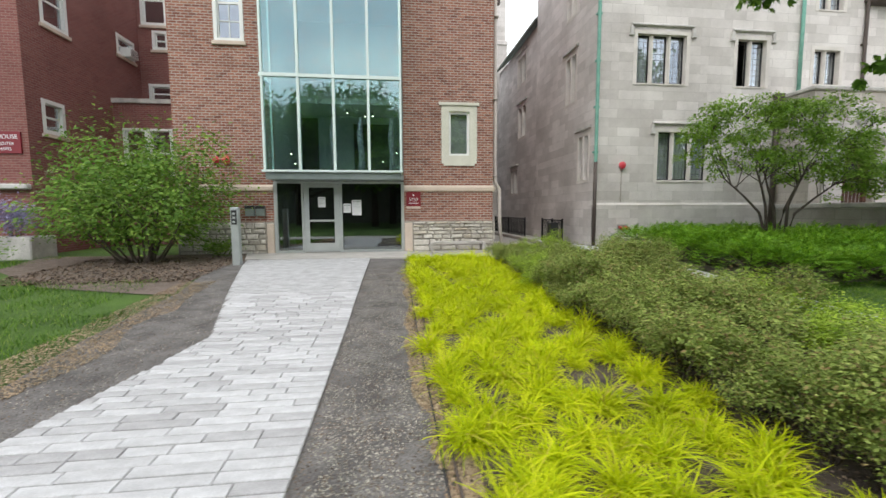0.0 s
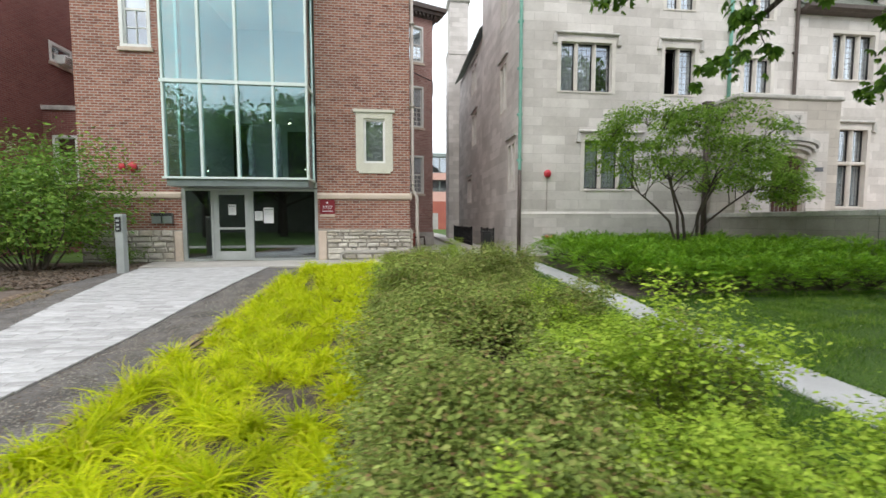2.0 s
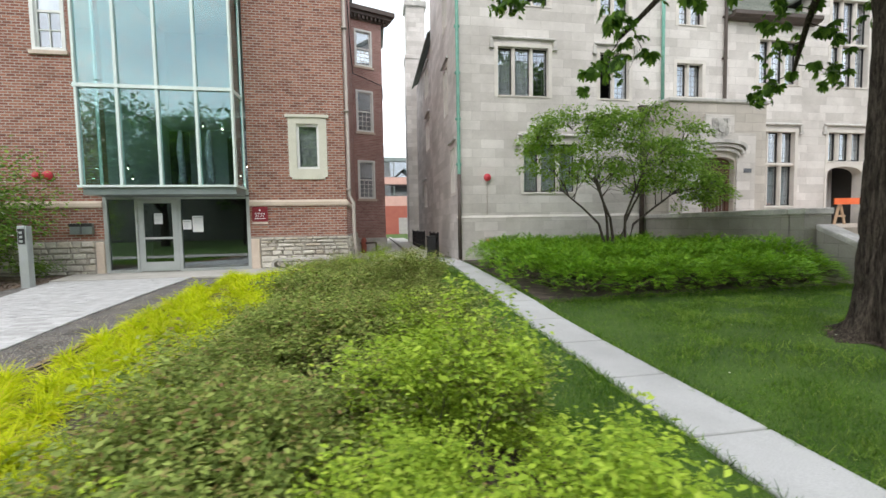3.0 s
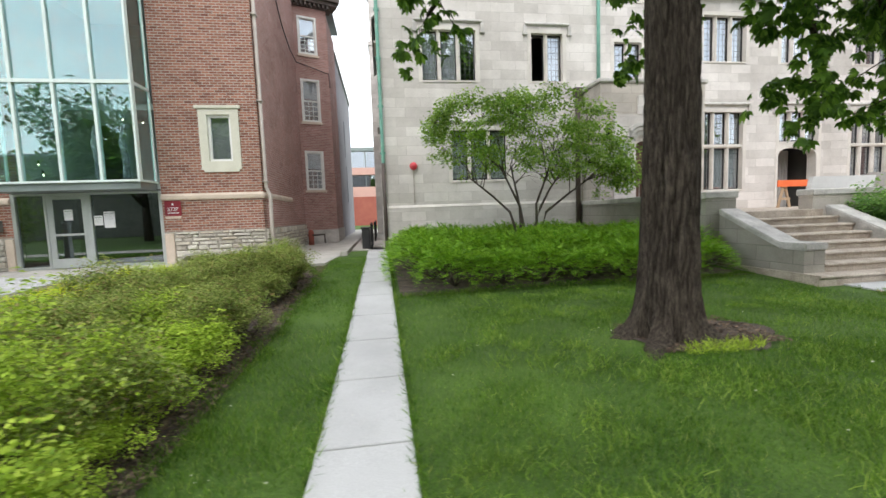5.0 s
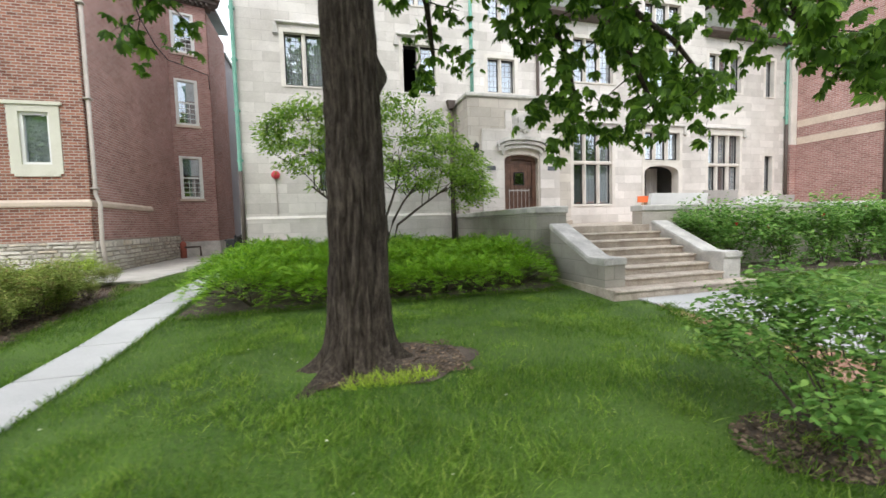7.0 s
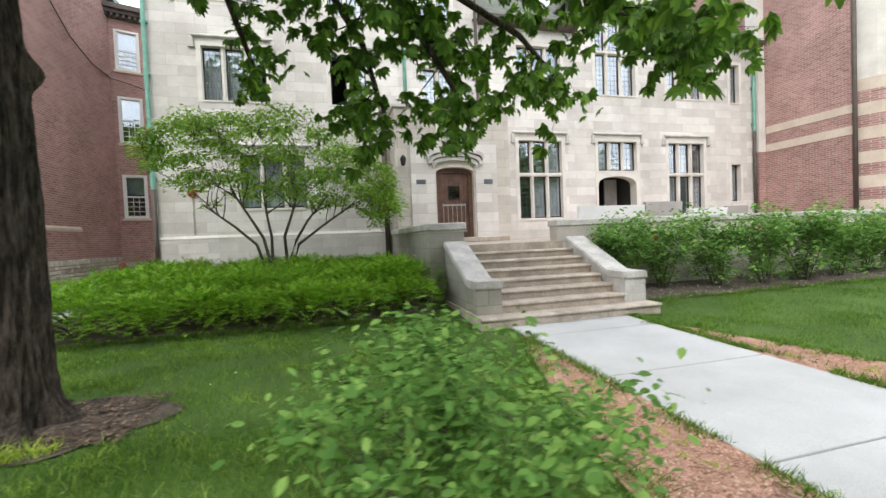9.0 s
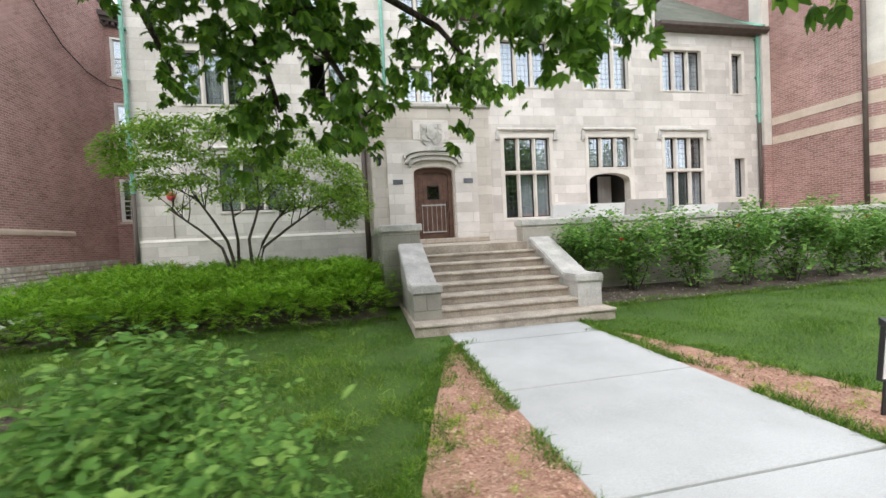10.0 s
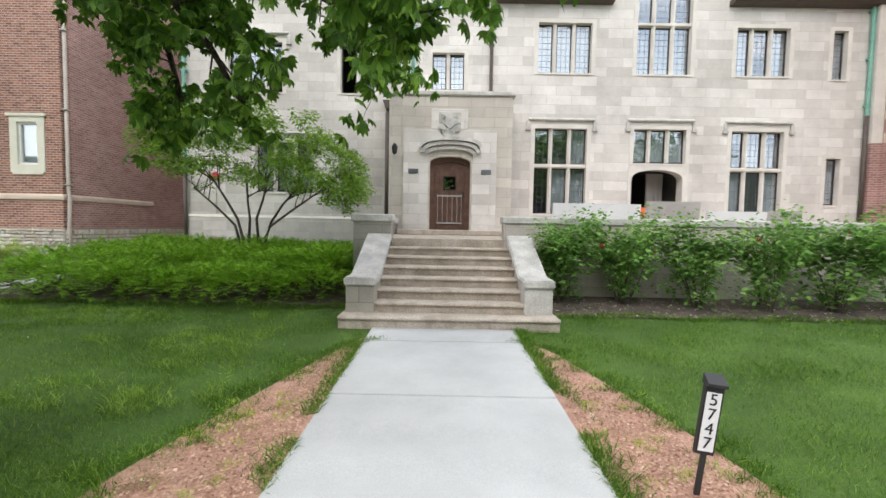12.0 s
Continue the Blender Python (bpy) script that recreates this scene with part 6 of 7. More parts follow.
rag = np.array([noise.noise((a * 2.3, b, 1.0)) for a, b in zip(px, py)])
p = np.column_stack([px, py + 0.16 * rag])
ob = new("edge_grass", scattered("edge_grass", v, f, np.column_stack([p, ground_at(p)]), upright(n, 0.5), 0.11 * RNG.uniform(0.5, 1.2, n), M_GRASS))
tagged(ob, "ragged grass along the fronts of the beds", "grass", kind="stuff")
n = 9000
py = RNG.uniform(0.95, 5.2, n)
rag = np.array([noise.noise((b * 3.0, 0.3 + 5 * (i % 2), 1.0)) + 0.7 * noise.noise((b * 8.0, 3.3 + 5 * (i % 2), 1.0)) for i, b in enumerate(py)])
off = 0.34 * rag + RNG.normal(0, 0.075, n)
left, right = np.interp(py, (0.8, 2, 3, 4.6, 5.2), (13.45, 13.55, 13.8, 14.25, 14.5)), np.interp(py, (0.8, 2, 3, 4.7, 5.2), (17.75, 17.65, 17.45, 16.95, 16.66))
p = np.column_stack([np.where(np.arange(n) % 2 == 0, left + off, right - off), py])
ob = new("edge_grass", scattered("edge_grass", v, f, np.column_stack([p, ground_at(p)]), upright(n, 0.5), 0.085 * RNG.uniform(0.5, 1.2, n), M_GRASS))
tagged(ob, "uneven lawn edge running into the reddish gravel", "grass", kind="stuff")
n = 6000
py = RNG.uniform(0.95, 10.8, n)
rag = np.array([noise.noise((b * 3.0, 7.3, 1.0)) + 0.7 * noise.noise((b * 8.0, 9.3, 1.0)) for b in py])
p = np.column_stack([np.interp(py, (0.9, 4.5, 9.0, 10.9), (5.22, 5.27, 5.37, 4.75)) + 0.16 * rag + RNG.normal(0, 0.06, n), py])
ob = new("edge_grass", scattered("edge_grass", v, f, np.column_stack([p, ground_at(p)]), upright(n, 0.5), 0.085 * RNG.uniform(0.5, 1.2, n), M_GRASS))
tagged(ob, "uneven lawn edge along the shrub bed", "grass", kind="stuff")
c = np.array([(RNG.uniform(13.7, 14.4) if i % 2 else RNG.uniform(16.75, 17.6), RNG.uniform(1.2, 3.8)) for i in range(46)])
p = np.repeat(c, 34, 0) + RNG.normal(0, 0.035, (46 * 34, 2))
ob = new("gravel_weeds", scattered("gravel_weeds", v, f, np.column_stack([p, ground_at(p)]), upright(len(p), 0.6), 0.07 * RNG.uniform(0.5, 1.2, len(p)), M_LIMELEAF))
tagged(ob, "small pale weeds scattered in the reddish gravel", "weeds", kind="stuff")
# longer pale tufts in the lawn
c = np.column_stack([RNG.uniform(7.0, 13.6, 520), RNG.uniform(1.0, 6.3, 520)])
c = c[[noise.noise((a * 0.9, b * 0.9, 8.0)) > -0.02 and (a - 9.8) ** 2 + 1.7 * (b - 3.45) ** 2 > 0.9 and (a < 13.2 or b > 3) for a, b in c]]
p = np.repeat(c, 60, 0) + RNG.normal(0, 0.075, (len(c) * 60, 2))
ob = new("pale_grass", scattered("pale_grass", v, f, np.column_stack([p, ground_at(p)]), upright(len(p), 0.45), 0.10 * RNG.uniform(0.5, 1.2, len(p)), M_LAWNTUFT))
tagged(ob, "longer yellow-green tufts scattered through the lawn", "grass", kind="stuff")

# golden hakone grass
out = []
tufts = []
yy = 1.0
while yy < 11.0:
    xx = 0.50 + 0.17 * (int(yy / 0.32) % 2)
    while xx < 2.42:
        if noise.noise((xx * 1.9, yy * 1.9, 9.0)) > -0.36:
            tufts.append((xx + RNG.normal(0, 0.06), yy + RNG.normal(0, 0.06)))
        xx += 0.345
    yy += 0.32
for arch in (1.5, 2.2, 2.9):
    v, f = blade(5, arch, 0.014)
    own = np.array([t for i, t in enumerate(tufts)])
    n = 125
    c = np.repeat(own, n, 0)
    k = len(c)
    c = c + RNG.normal(0, 0.035, (k, 2))
    tall = np.repeat(RNG.uniform(0.62, 1.22, len(own)), n)
    size = 0.35 * tall * RNG.uniform(0.55, 1.15, k)
    out.append(scattered("g", v, f, np.column_stack([c, ground_at(c) - 0.01]), upright(k, 0.42), size, M_GOLD))
ob = new("golden_grass", joined("golden_grass", out, M_GOLD))
tagged(ob, "bright yellow-green arching ornamental grass in a long bed", "ornamental grass", kind="stuff")


def branchy(bm, p, d, length, r, depth, tips, spread=0.6, droop=0.0, split=(2, 3), rnd=random):
    """Limbs that fork; the ends go to tips."""
    pts, rad = [Vector(p)], [r]
    d = Vector(d).normalized()
    for i in range(3):
        d = (d + Vector((rnd.uniform(-0.18, 0.18), rnd.uniform(-0.18, 0.18), rnd.uniform(-0.1, 0.12) - droop))).normalized()
        pts.append(pts[-1] + d * length / 3)
        rad.append(r * (1 - 0.16 * (i + 1)))
    tube(bm, pts, rad, 4 if r < 0.012 else 6 if r < 0.03 else 9)
    tips.append((pts[-1], d.copy()))
    if r < 0.02:
        tips.append((pts[1].lerp(pts[2], 0.6), d.copy()))
    if depth:
        for k in range(rnd.randint(*split)):
            q = pts[rnd.choice((2, 3, 3))]
            e = (d + Vector((rnd.uniform(-1, 1), rnd.uniform(-1, 1), rnd.uniform(-0.5, 0.7))) * spread).normalized()
            branchy(bm, q, e, length * rnd.uniform(0.6, 0.85), rad[-1] * 0.72, depth - 1, tips, spread, droop, split, rnd)


def leaves_round(tips, per, spread, size, mat, name, droop=0.3, tv=LEAF_V, tf=LEAF_T, flat=0.6):
    c = np.array([tuple(t[0]) for t in tips])
    c = np.repeat(c, per, 0)
    n = len(c)
    pos = c + RNG.normal(0, 1, (n, 3)) * np.array(spread)
    a = RNG.uniform(0, 2 * math.pi, n)
    d = np.stack([np.cos(a), np.sin(a), RNG.uniform(-0.5, 0.4, n) - droop], 1)
    up = np.stack([RNG.normal(0, flat, n), RNG.normal(0, flat, n), np.ones(n)], 1)
    return scattered(name, tv, tf, pos, frames_from(d, up), size * RNG.uniform(0.55, 1.2, n), mat)


def shrub_thing(name, seed, stems, height, radius, leaf, per, mat, label, category, group="", depth=2, spread=0.05, lean=0.8, stem_r=0.008, droop=0.05, twig=M_TWIG, tv=LEAF_V, tf=LEAF_T):
    """A shrub at the origin: a mesh of stems and a mesh of leaves."""
    rnd = random.Random(seed)
    th = thing(name, (0, 0, 0), label, category, group)
    bm, tips = bmesh.new(), []
    for i in range(stems):
        a = 2 * math.pi * i / stems + rnd.uniform(-0.3, 0.3)
        u = rnd.uniform(0.15, 1.0)
        d = Vector((math.cos(a) * lean * u, math.sin(a) * lean * u, 1))
        branchy(bm, (math.cos(a) * radius * 0.25 * u, math.sin(a) * radius * 0.25 * u, -0.02), d, height * rnd.uniform(0.45, 0.6), stem_r, depth, tips, 0.65, 0.0, (2, 3), rnd)
    part("stem", bm, twig, th)
    part("foliage", leaves_round(tips, per, (spread, spread, spread * 0.8), leaf, mat, "leaves", droop, tv, tf), mat, th)
    return th


# low shrubs of the bed
kinds = [shrub_thing("low_shrub", 20 + i, 7 + i % 3, 0.56 + 0.05 * (i % 4), 0.3, 0.04, 12, M_LIMELEAF if i in (3, 4) else M_SHRUB, "low olive-green shrub with thin twigs in mulch" if i < 3 else "low fresh-green shrub with thin twigs in mulch",
                     "shrub", "low shrubs in the bed", 3, 0.05, 0.68, tv=SMALL_V, tf=SMALL_T) for i in range(5)]
spots = []
rnd = random.Random(3)
y = 0.98
while y < 10.7:
    x = 2.68 + rnd.uniform(-0.06, 0.1)
    right = 4.95 if y < 9 else 4.55
    while x < right:
        aisle = abs(x - 3.5) < 0.15 and 2.4 < y < 6.5
        if noise.noise((x * 1.2, y * 1.2, 5.0)) > (-0.5 if x < 3.2 else -0.24) and not aisle:
            spots.append((x + rnd.uniform(-0.08, 0.08), y + rnd.uniform(-0.1, 0.1)))
        x += 0.37
    y += 0.4
for i, (x, y) in enumerate(spots):
    fresh = (x > 4.1 and y < 4.5 and rnd.random() < 0.75) or rnd.random() < 0.14
    k = kinds[rnd.choice((3, 4))] if fresh else kinds[rnd.choice((0, 1, 2))]
    s = rnd.uniform(0.6, 1.15) * (0.72 if y > 8 else 1.0)
    m = Matrix.Translation((x, y, gz(x, y))) @ Matrix.Rotation(rnd.uniform(0, 6.28), 4, "Z")
    ob = copy_thing(k, m)
    ob.scale = (s, s, s * rnd.uniform(0.7, 1.15))
for k in kinds:
    for o in (*k.children_recursive, k):
        bpy.data.objects.remove(o)
# broad pale weeds among them
for i, (x, y) in enumerate(((3.0, 2.9), (3.35, 1.75), (2.95, 1.5), (4.1, 6.5), (5.0, 4.3))):
    a = RNG.uniform(0, 6.28, 26)
    d = np.stack([np.cos(a), np.sin(a), RNG.uniform(0.0, 0.5, 26)], 1)
    pos = np.column_stack([x + 0.08 * np.cos(a), y + 0.08 * np.sin(a), gz(x, y) + RNG.uniform(0.08, 0.42, 26)])
    th = thing("broadleaf_weed", (x, y, gz(x, y)), "pale green broad-leaved weed among the shrubs", "plant", "weeds in the bed")
    part("foliage", scattered("leaves", LEAF_V, LEAF_T, pos, frames_from(d, np.tile((0, 0, 1.0), (26, 1))), RNG.uniform(0.08, 0.15, 26), M_LIMELEAF), M_LIMELEAF, th)
    bm = bmesh.new()
    tube(bm, [(x, y, gz(x, y) - 0.02), (x + 0.01, y, gz(x, y) + 0.42)], [0.006, 0.003], 5)
    part("stem", bm, M_TWIG, th)

# yew hedge
SPRIG_V, SPRIG_T = [], []
for i in range(6):
    for s in (-1, 1):
        b = len(SPRIG_V)
        t = i / 6
        ln = 0.34 * (1 - 0.55 * t)
        SPRIG_V += [(0, t, 0), (s * ln * 0.6, t + 0.16, 0.05), (s * ln, t + 0.3, 0.02), (s * ln * 0.45, t + 0.26, 0.05)]
        SPRIG_T += [(b, b + 1, b + 3), (b + 1, b + 2, b + 3)]


def yew(seed):
    r = np.random.default_rng(seed)
    th = thing("yew_bush", (0, 0, 0), "low spreading bright green yew bush", "bush", "yew hedge along the wall")
    n = 1150
    a, q = r.uniform(0, 6.28, n), r.uniform(0, 1, n) ** 0.5
    lump = 1 + 0.12 * np.sin(a * 3 + seed) + 0.1 * np.sin(a * 5 + 2 * seed)
    rr = 0.85 * q * lump
    z = 0.60 * np.sqrt(np.clip(1 - q ** 2.6, 0, 1)) + 0.12 + r.normal(0, 0.05, n)
    z *= r.uniform(0.75, 1.05, n)
    pos = np.column_stack([rr * np.cos(a), rr * np.sin(a), np.clip(z, 0.04, 2)])
    d = np.column_stack([np.cos(a) * (0.35 + q), np.sin(a) * (0.35 + q), 0.55 - 0.5 * q + r.normal(0, 0.25, n)])
    d[:, :2] += r.normal(0, 0.35, (n, 2))
    up = np.column_stack([r.normal(0, 0.3, n), r.normal(0, 0.3, n), np.ones(n)])
    part("foliage", scattered("needles", SPRIG_V, SPRIG_T, pos, frames_from(d, up), 0.118 * r.uniform(0.6, 1.3, n), M_YEW), M_YEW, th)
    bm, rnd = bmesh.new(), random.Random(seed)
    for i in range(14):
        b = rnd.uniform(0, 6.28)
        tube(bm, [(0, 0, 0), (0.3 * math.cos(b), 0.3 * math.sin(b), 0.25), (0.68 * math.cos(b), 0.68 * math.sin(b), rnd.uniform(0.2, 0.5))], [0.02, 0.014, 0.006], 5)
    part("stem", bm, M_TWIG, th)
    return th


yews = [yew(i + 1) for i in range(4)]
rnd = random.Random(11)
rows_y = [(7.15, 8.05, 13.0, 0.9), (8.15, 7.75, 13.15, 1.0), (9.1, 7.7, 13.1, 1.06), (10.0, 7.7, 13.0, 1.08), (11.1, 7.65, 12.9, 1.0), (12.3, 7.6, 12.6, 0.9)]
for row, (y, x0, x1, s) in enumerate(rows_y):
    for i in range(7):
        x = x0 + (x1 - x0) * i / 6 + rnd.uniform(-0.12, 0.12)
        yb = y + rnd.uniform(-0.12, 0.12) + (0.12 if row == 0 and i in (0, 6) else 0)
        if (x - 10.6) ** 2 + (yb - 10.3) ** 2 < 0.25:
            continue
        ob = copy_thing(yews[rnd.randrange(4)], Matrix.Translation((x, yb, gz(x, yb))) @ Matrix.Rotation(rnd.uniform(0, 6.28), 4, "Z"))
        k = s * rnd.uniform(0.9, 1.1)
        ob.scale = (k, k, k * rnd.uniform(0.92, 1.1))
for k in yews:
    for o in (*k.children_recursive, k):
        bpy.data.objects.remove(o)

# multi-stemmed small tree before the stone wall
th = thing("small_tree", (10.58, 10.35, gz(10.5, 10.4)), "small multi-stemmed tree with airy green leaves above the hedge", "tree")
rnd = random.Random(21)
tips, base_p = [], Vector((10.58, 10.35, 0.15))
for i, (dx, dy, h) in enumerate(((-1.2, 0.1, 2.2), (-0.6, -0.25, 2.45), (-0.15, 0.3, 2.5), (0.35, -0.2, 2.5), (0.85, 0.25, 2.35), (1.4, -0.1, 2.15))):
    bm = bmesh.new()
    b = base_p + Vector((-0.12 if i < 3 else 0.16, dy * 0.2, 0))
    mid = b + Vector((dx * 0.12 + rnd.uniform(-0.06, 0.06), dy * 0.3, h * 0.36))
    m1 = b + Vector((dx * 0.3 + rnd.uniform(-0.08, 0.08), dy * 0.5, h * 0.58))
    m2 = b + Vector((dx * 0.66, dy * 0.7, h * 0.78))
    end = b + Vector((dx * 1.2, dy * 1.2, h * 1.02))
    tube(bm, [b, mid, m1, m2, end], [0.045, 0.04, 0.034, 0.028, 0.018], 8)
    for k in range(6):
        q = m2.lerp(end, rnd.random())
        branchy(bm, q, (dx * 0.5 + rnd.uniform(-0.9, 0.9), dy + rnd.uniform(-0.9, 0.9), rnd.uniform(0.25, 1.25)), rnd.uniform(0.55, 0.95), 0.014, 2, tips, 0.8, 0.02, (2, 3), rnd)
    part("trunk", bm, M_TWIG, th, "", True)
ends = [t[0] for t in tips]
pads = []
T_X, T_TOP, T_LOW = (8.0, 9.0, 10.3, 12.0, 13.0, 13.5), (4.2, 4.55, 4.8, 4.5, 3.6, 2.9), (3.5, 2.45, 2.75, 2.2, 1.8, 2.3)
bm = bmesh.new()
while len(pads) < 270:
    x, u, y = rnd.uniform(8.15, 13.4), rnd.random(), rnd.uniform(-1.0, 1.0)
    wide = math.sqrt(max(0.0, 1 - ((x - 10.8) / 2.8) ** 2))
    top, low = float(np.interp(x, T_X, T_TOP)), float(np.interp(x, T_X, T_LOW))
    z = low + (top - low) * u * (1 - 0.35 * y * y)
    if abs(y) < 0.55 and 0.15 < u < 0.7 and rnd.random() < 0.35:
        continue
    if noise.noise((x * 1.1, y * 1.5, z * 1.6)) < -0.12:
        continue
    p = Vector((x, 10.35 + 1.75 * y * wide, z))
    near = min(ends, key=lambda e: (e - p).length + (0.5 if e.z > p.z + 0.3 else 0))
    tube(bm, [near, near.lerp(p, 0.5) + Vector((0, 0, 0.07)), p], [0.007, 0.006, 0.003], 4)
    pads.append((p, Vector((x - 10.7, 1.5 * y, 0))))
tagged(part("twig_spray", bm, M_TWIG, th, "", True), kind="stuff")
n = 85
c = np.repeat(np.array([tuple(q[0]) for q in pads]), n, 0)
o = np.repeat(np.array([tuple(q[1]) for q in pads]), n, 0)
wide = np.repeat(np.array([rnd.uniform(0.18, 0.36) for q in pads]), n)
a, r = RNG.uniform(0, 2 * math.pi, len(c)), np.sqrt(RNG.uniform(0, 1, len(c))) * wide
pos = c + np.column_stack([r * np.cos(a), r * np.sin(a), RNG.normal(0, 0.065, len(c)) - 0.5 * r * r - 0.12 * r * (np.cos(a) * o[:, 0] + np.sin(a) * o[:, 1])])
d = np.column_stack([np.cos(a) + 0.2 * o[:, 0], np.sin(a) + 0.2 * o[:, 1], RNG.uniform(-0.7, 0.15, len(c))]) + RNG.normal(0, 0.35, (len(c), 3))
up = np.column_stack([RNG.normal(0, 0.35, len(c)), RNG.normal(0, 0.35, len(c)), np.ones(len(c))])
part("crown", scattered("crown", LEAF_V, LEAF_T, pos, frames_from(d, up), 0.09 * RNG.uniform(0.55, 1.2, len(c)), M_SMALLTREE), M_SMALLTREE, th, "airy green crown in flat layers")

# large tree with furrowed bark
TX, TY = 9.55, 3.48
tree = thing("large_tree", (TX, TY, gz(TX, TY)), "large broad-leaved tree with dark furrowed bark and flared roots", "tree")
bm = bmesh.new()
N, H = 120, 130
rows = []
for j in range(H + 1):
    z = -0.05 + 5.0 * (j / H) ** 1.15
    ring = []
    for i in range(N):
        a = 2 * math.pi * i / N
        flare = 0.17 * math.exp(-z / 0.12) * (0.75 + 0.6 * math.sin(a * 5 + 0.6) + 0.4 * math.sin(a * 8 + 2.0)) + 0.045 * math.exp(-z / 0.55)
        r = 0.275 - 0.012 * z + max(flare, -0.02) + (0.05 * max(0, z - 3.4))
        if 2.2 < z < 3.0:
            r += 0.10 * math.exp(-((z - 2.62) / 0.12) ** 2 - ((a - 0.25) / 0.35) ** 2)
        f = noise.noise((math.cos(a) * 7.5, math.sin(a) * 7.5, z * 1.6))
        ridge = 0.05 * math.exp(-(f / 0.16) ** 2) + 0.012 * noise.noise((math.cos(a) * 18, math.sin(a) * 18, z * 5.0))
        r -= ridge
        lx, ly = TX + 0.03 * math.sin(z * 0.9), TY + 0.02 * math.sin(z * 1.3)
        ring.append(bm.verts.new((lx + r * math.cos(a), ly + r * math.sin(a), gz(TX, TY) + z)))
    rows.append(ring)
for p, q in zip(rows, rows[1:]):
    for i in range(N):
        bm.faces.new((p[i], p[(i + 1) % N], q[(i + 1) % N], q[i]))
part("trunk", bm, M_BARK, tree, "dark furrowed trunk", True)
rnd = random.Random(31)
tips_low, tips_high = [], []
limb_paths = [
    [(9.65, 3.6, 4.5), (10.6, 3.75, 4.85), (11.6, 3.9, 4.7), (12.5, 4.0, 4.05), (13.1, 4.1, 3.3), (13.45, 4.1, 2.7)],
    [(9.65, 3.65, 4.7), (10.8, 4.2, 5.0), (11.8, 4.45, 4.5), (12.35, 4.5, 3.6), (12.55, 4.5, 2.85)],
    [(9.6, 3.55, 4.7), (11.2, 3.5, 5.0), (12.9, 3.6, 4.7), (14.0, 3.5, 4.1), (14.8, 3.3, 3.6), (15.3, 3.2, 3.15)],
    [(9.6, 3.6, 4.8), (11.3, 4.6, 5.2), (13.0, 4.9, 4.8), (14.4, 4.8, 4.0), (14.8, 4.7, 3.5)],
    [(9.5, 3.6, 4.5), (8.7, 4.2, 4.9), (7.9, 4.9, 4.5), (7.45, 5.3, 4.0)],
    [(9.5, 3.7, 4.8), (8.4, 5.0, 5.6), (7.2, 6.2, 5.5), (6.5, 6.9, 5.1)],
    [(9.6, 3.7, 4.7), (10.3, 4.8, 5.0), (10.8, 5.5, 4.5), (11.0, 5.9, 3.8)],

    [(9.6, 3.5, 4.7), (11.6, 3.0, 5.2), (13.0, 2.9, 4.7), (13.8, 2.9, 3.9), (14.2, 2.9, 3.2)],
    [(9.6, 3.6, 4.9), (10.2, 2.9, 5.0), (10.6, 2.5, 4.3), (10.7, 2.4, 3.9)],
    [(9.6, 3.5, 4.9), (12.0, 2.4, 5.2), (14.0, 1.9, 4.5), (15.1, 1.8, 3.6), (15.7, 1.8, 3.1)],
]
for k, path in enumerate(limb_paths):
    bm = bmesh.new()
    n = len(path)
    tube(bm, path, [0.075 * (1 - i / n) + 0.008 for i in range(n)], 8)
    start = max(2, n - 3)
    for i in range(start, n):
        a, b = Vector(path[i - 1]), Vector(path[i])
        for s in range(2 if k == 9 else 3 if k in (4, 5, 6, 8) else 6):
            q = a.lerp(b, rnd.random())
            branchy(bm, q, ((b - a).normalized().x * 0.5 + rnd.uniform(-0.8, 0.8), rnd.uniform(-0.7, 0.7), rnd.uniform(-0.75, 0.45)), rnd.uniform(0.3, 0.55), 0.011, 1, tips_low, 0.8, 0.1, (1, 2), rnd)
    part("branch", bm, M_BARK, tree, "", True)
for k in range(11):
    a = 2 * math.pi * k / 11
    bm = bmesh.new()
    branchy(bm, (TX, TY, 4.6), (math.cos(a) * 0.9, math.sin(a) * 0.9, 0.75 + 0.5 * (k % 3)), 2.6, 0.13, 3, tips_high, 0.6, 0.0, (2, 3), rnd)
    part("limb", bm, M_BARK, tree, "", True)
PALM_V, PALM_T = [], []
for i, a in enumerate((-1.5, -0.95, -0.45, 0.0, 0.45, 0.95, 1.5)):
    b = len(PALM_V)
    ca, sa, ln = math.cos(a), math.sin(a), 1.0 - 0.22 * abs(a)
    for x, y, z in LEAF_V:
        x, y = x * (0.45 + 0.75 * y) * ln, y * ln
        drop = -0.42 * y * y
        PALM_V.append((x * ca + y * sa, -x * sa + y * ca, z * 0.8 + drop))
    PALM_T += [tuple(q + b for q in t) for t in LEAF_T]
tips_low = [t for t in tips_low if t[0].z > 2.35]
part("low_foliage", leaves_round(tips_low, 4, (0.11, 0.11, 0.09), 0.15, M_CHESTNUT, "low_leaves", 0.6, PALM_V, PALM_T, 0.6), M_CHESTNUT, tree, "drooping broad palmate leaves")
tips_high = [t for t in tips_high if t[0].z > 4.9]
part("crown", leaves_round(tips_high, 14, (0.42, 0.42, 0.3), 0.26, M_CHESTNUT, "crown", 0.4, PALM_V, PALM_T, 0.5), M_CHESTNUT, tree, "broad dark green crown")

# the low shrub beside the pavement
k = shrub_thing("leafy_shrub", 77, 14, 0.95, 0.5, 0.056, 24, M_ROSE, "leafy green shrub on bare soil beside the pavement", "shrub", "", 2, 0.075, 0.95, 0.012)
k.location = (12.42, 1.45, gz(12.42, 1.45))

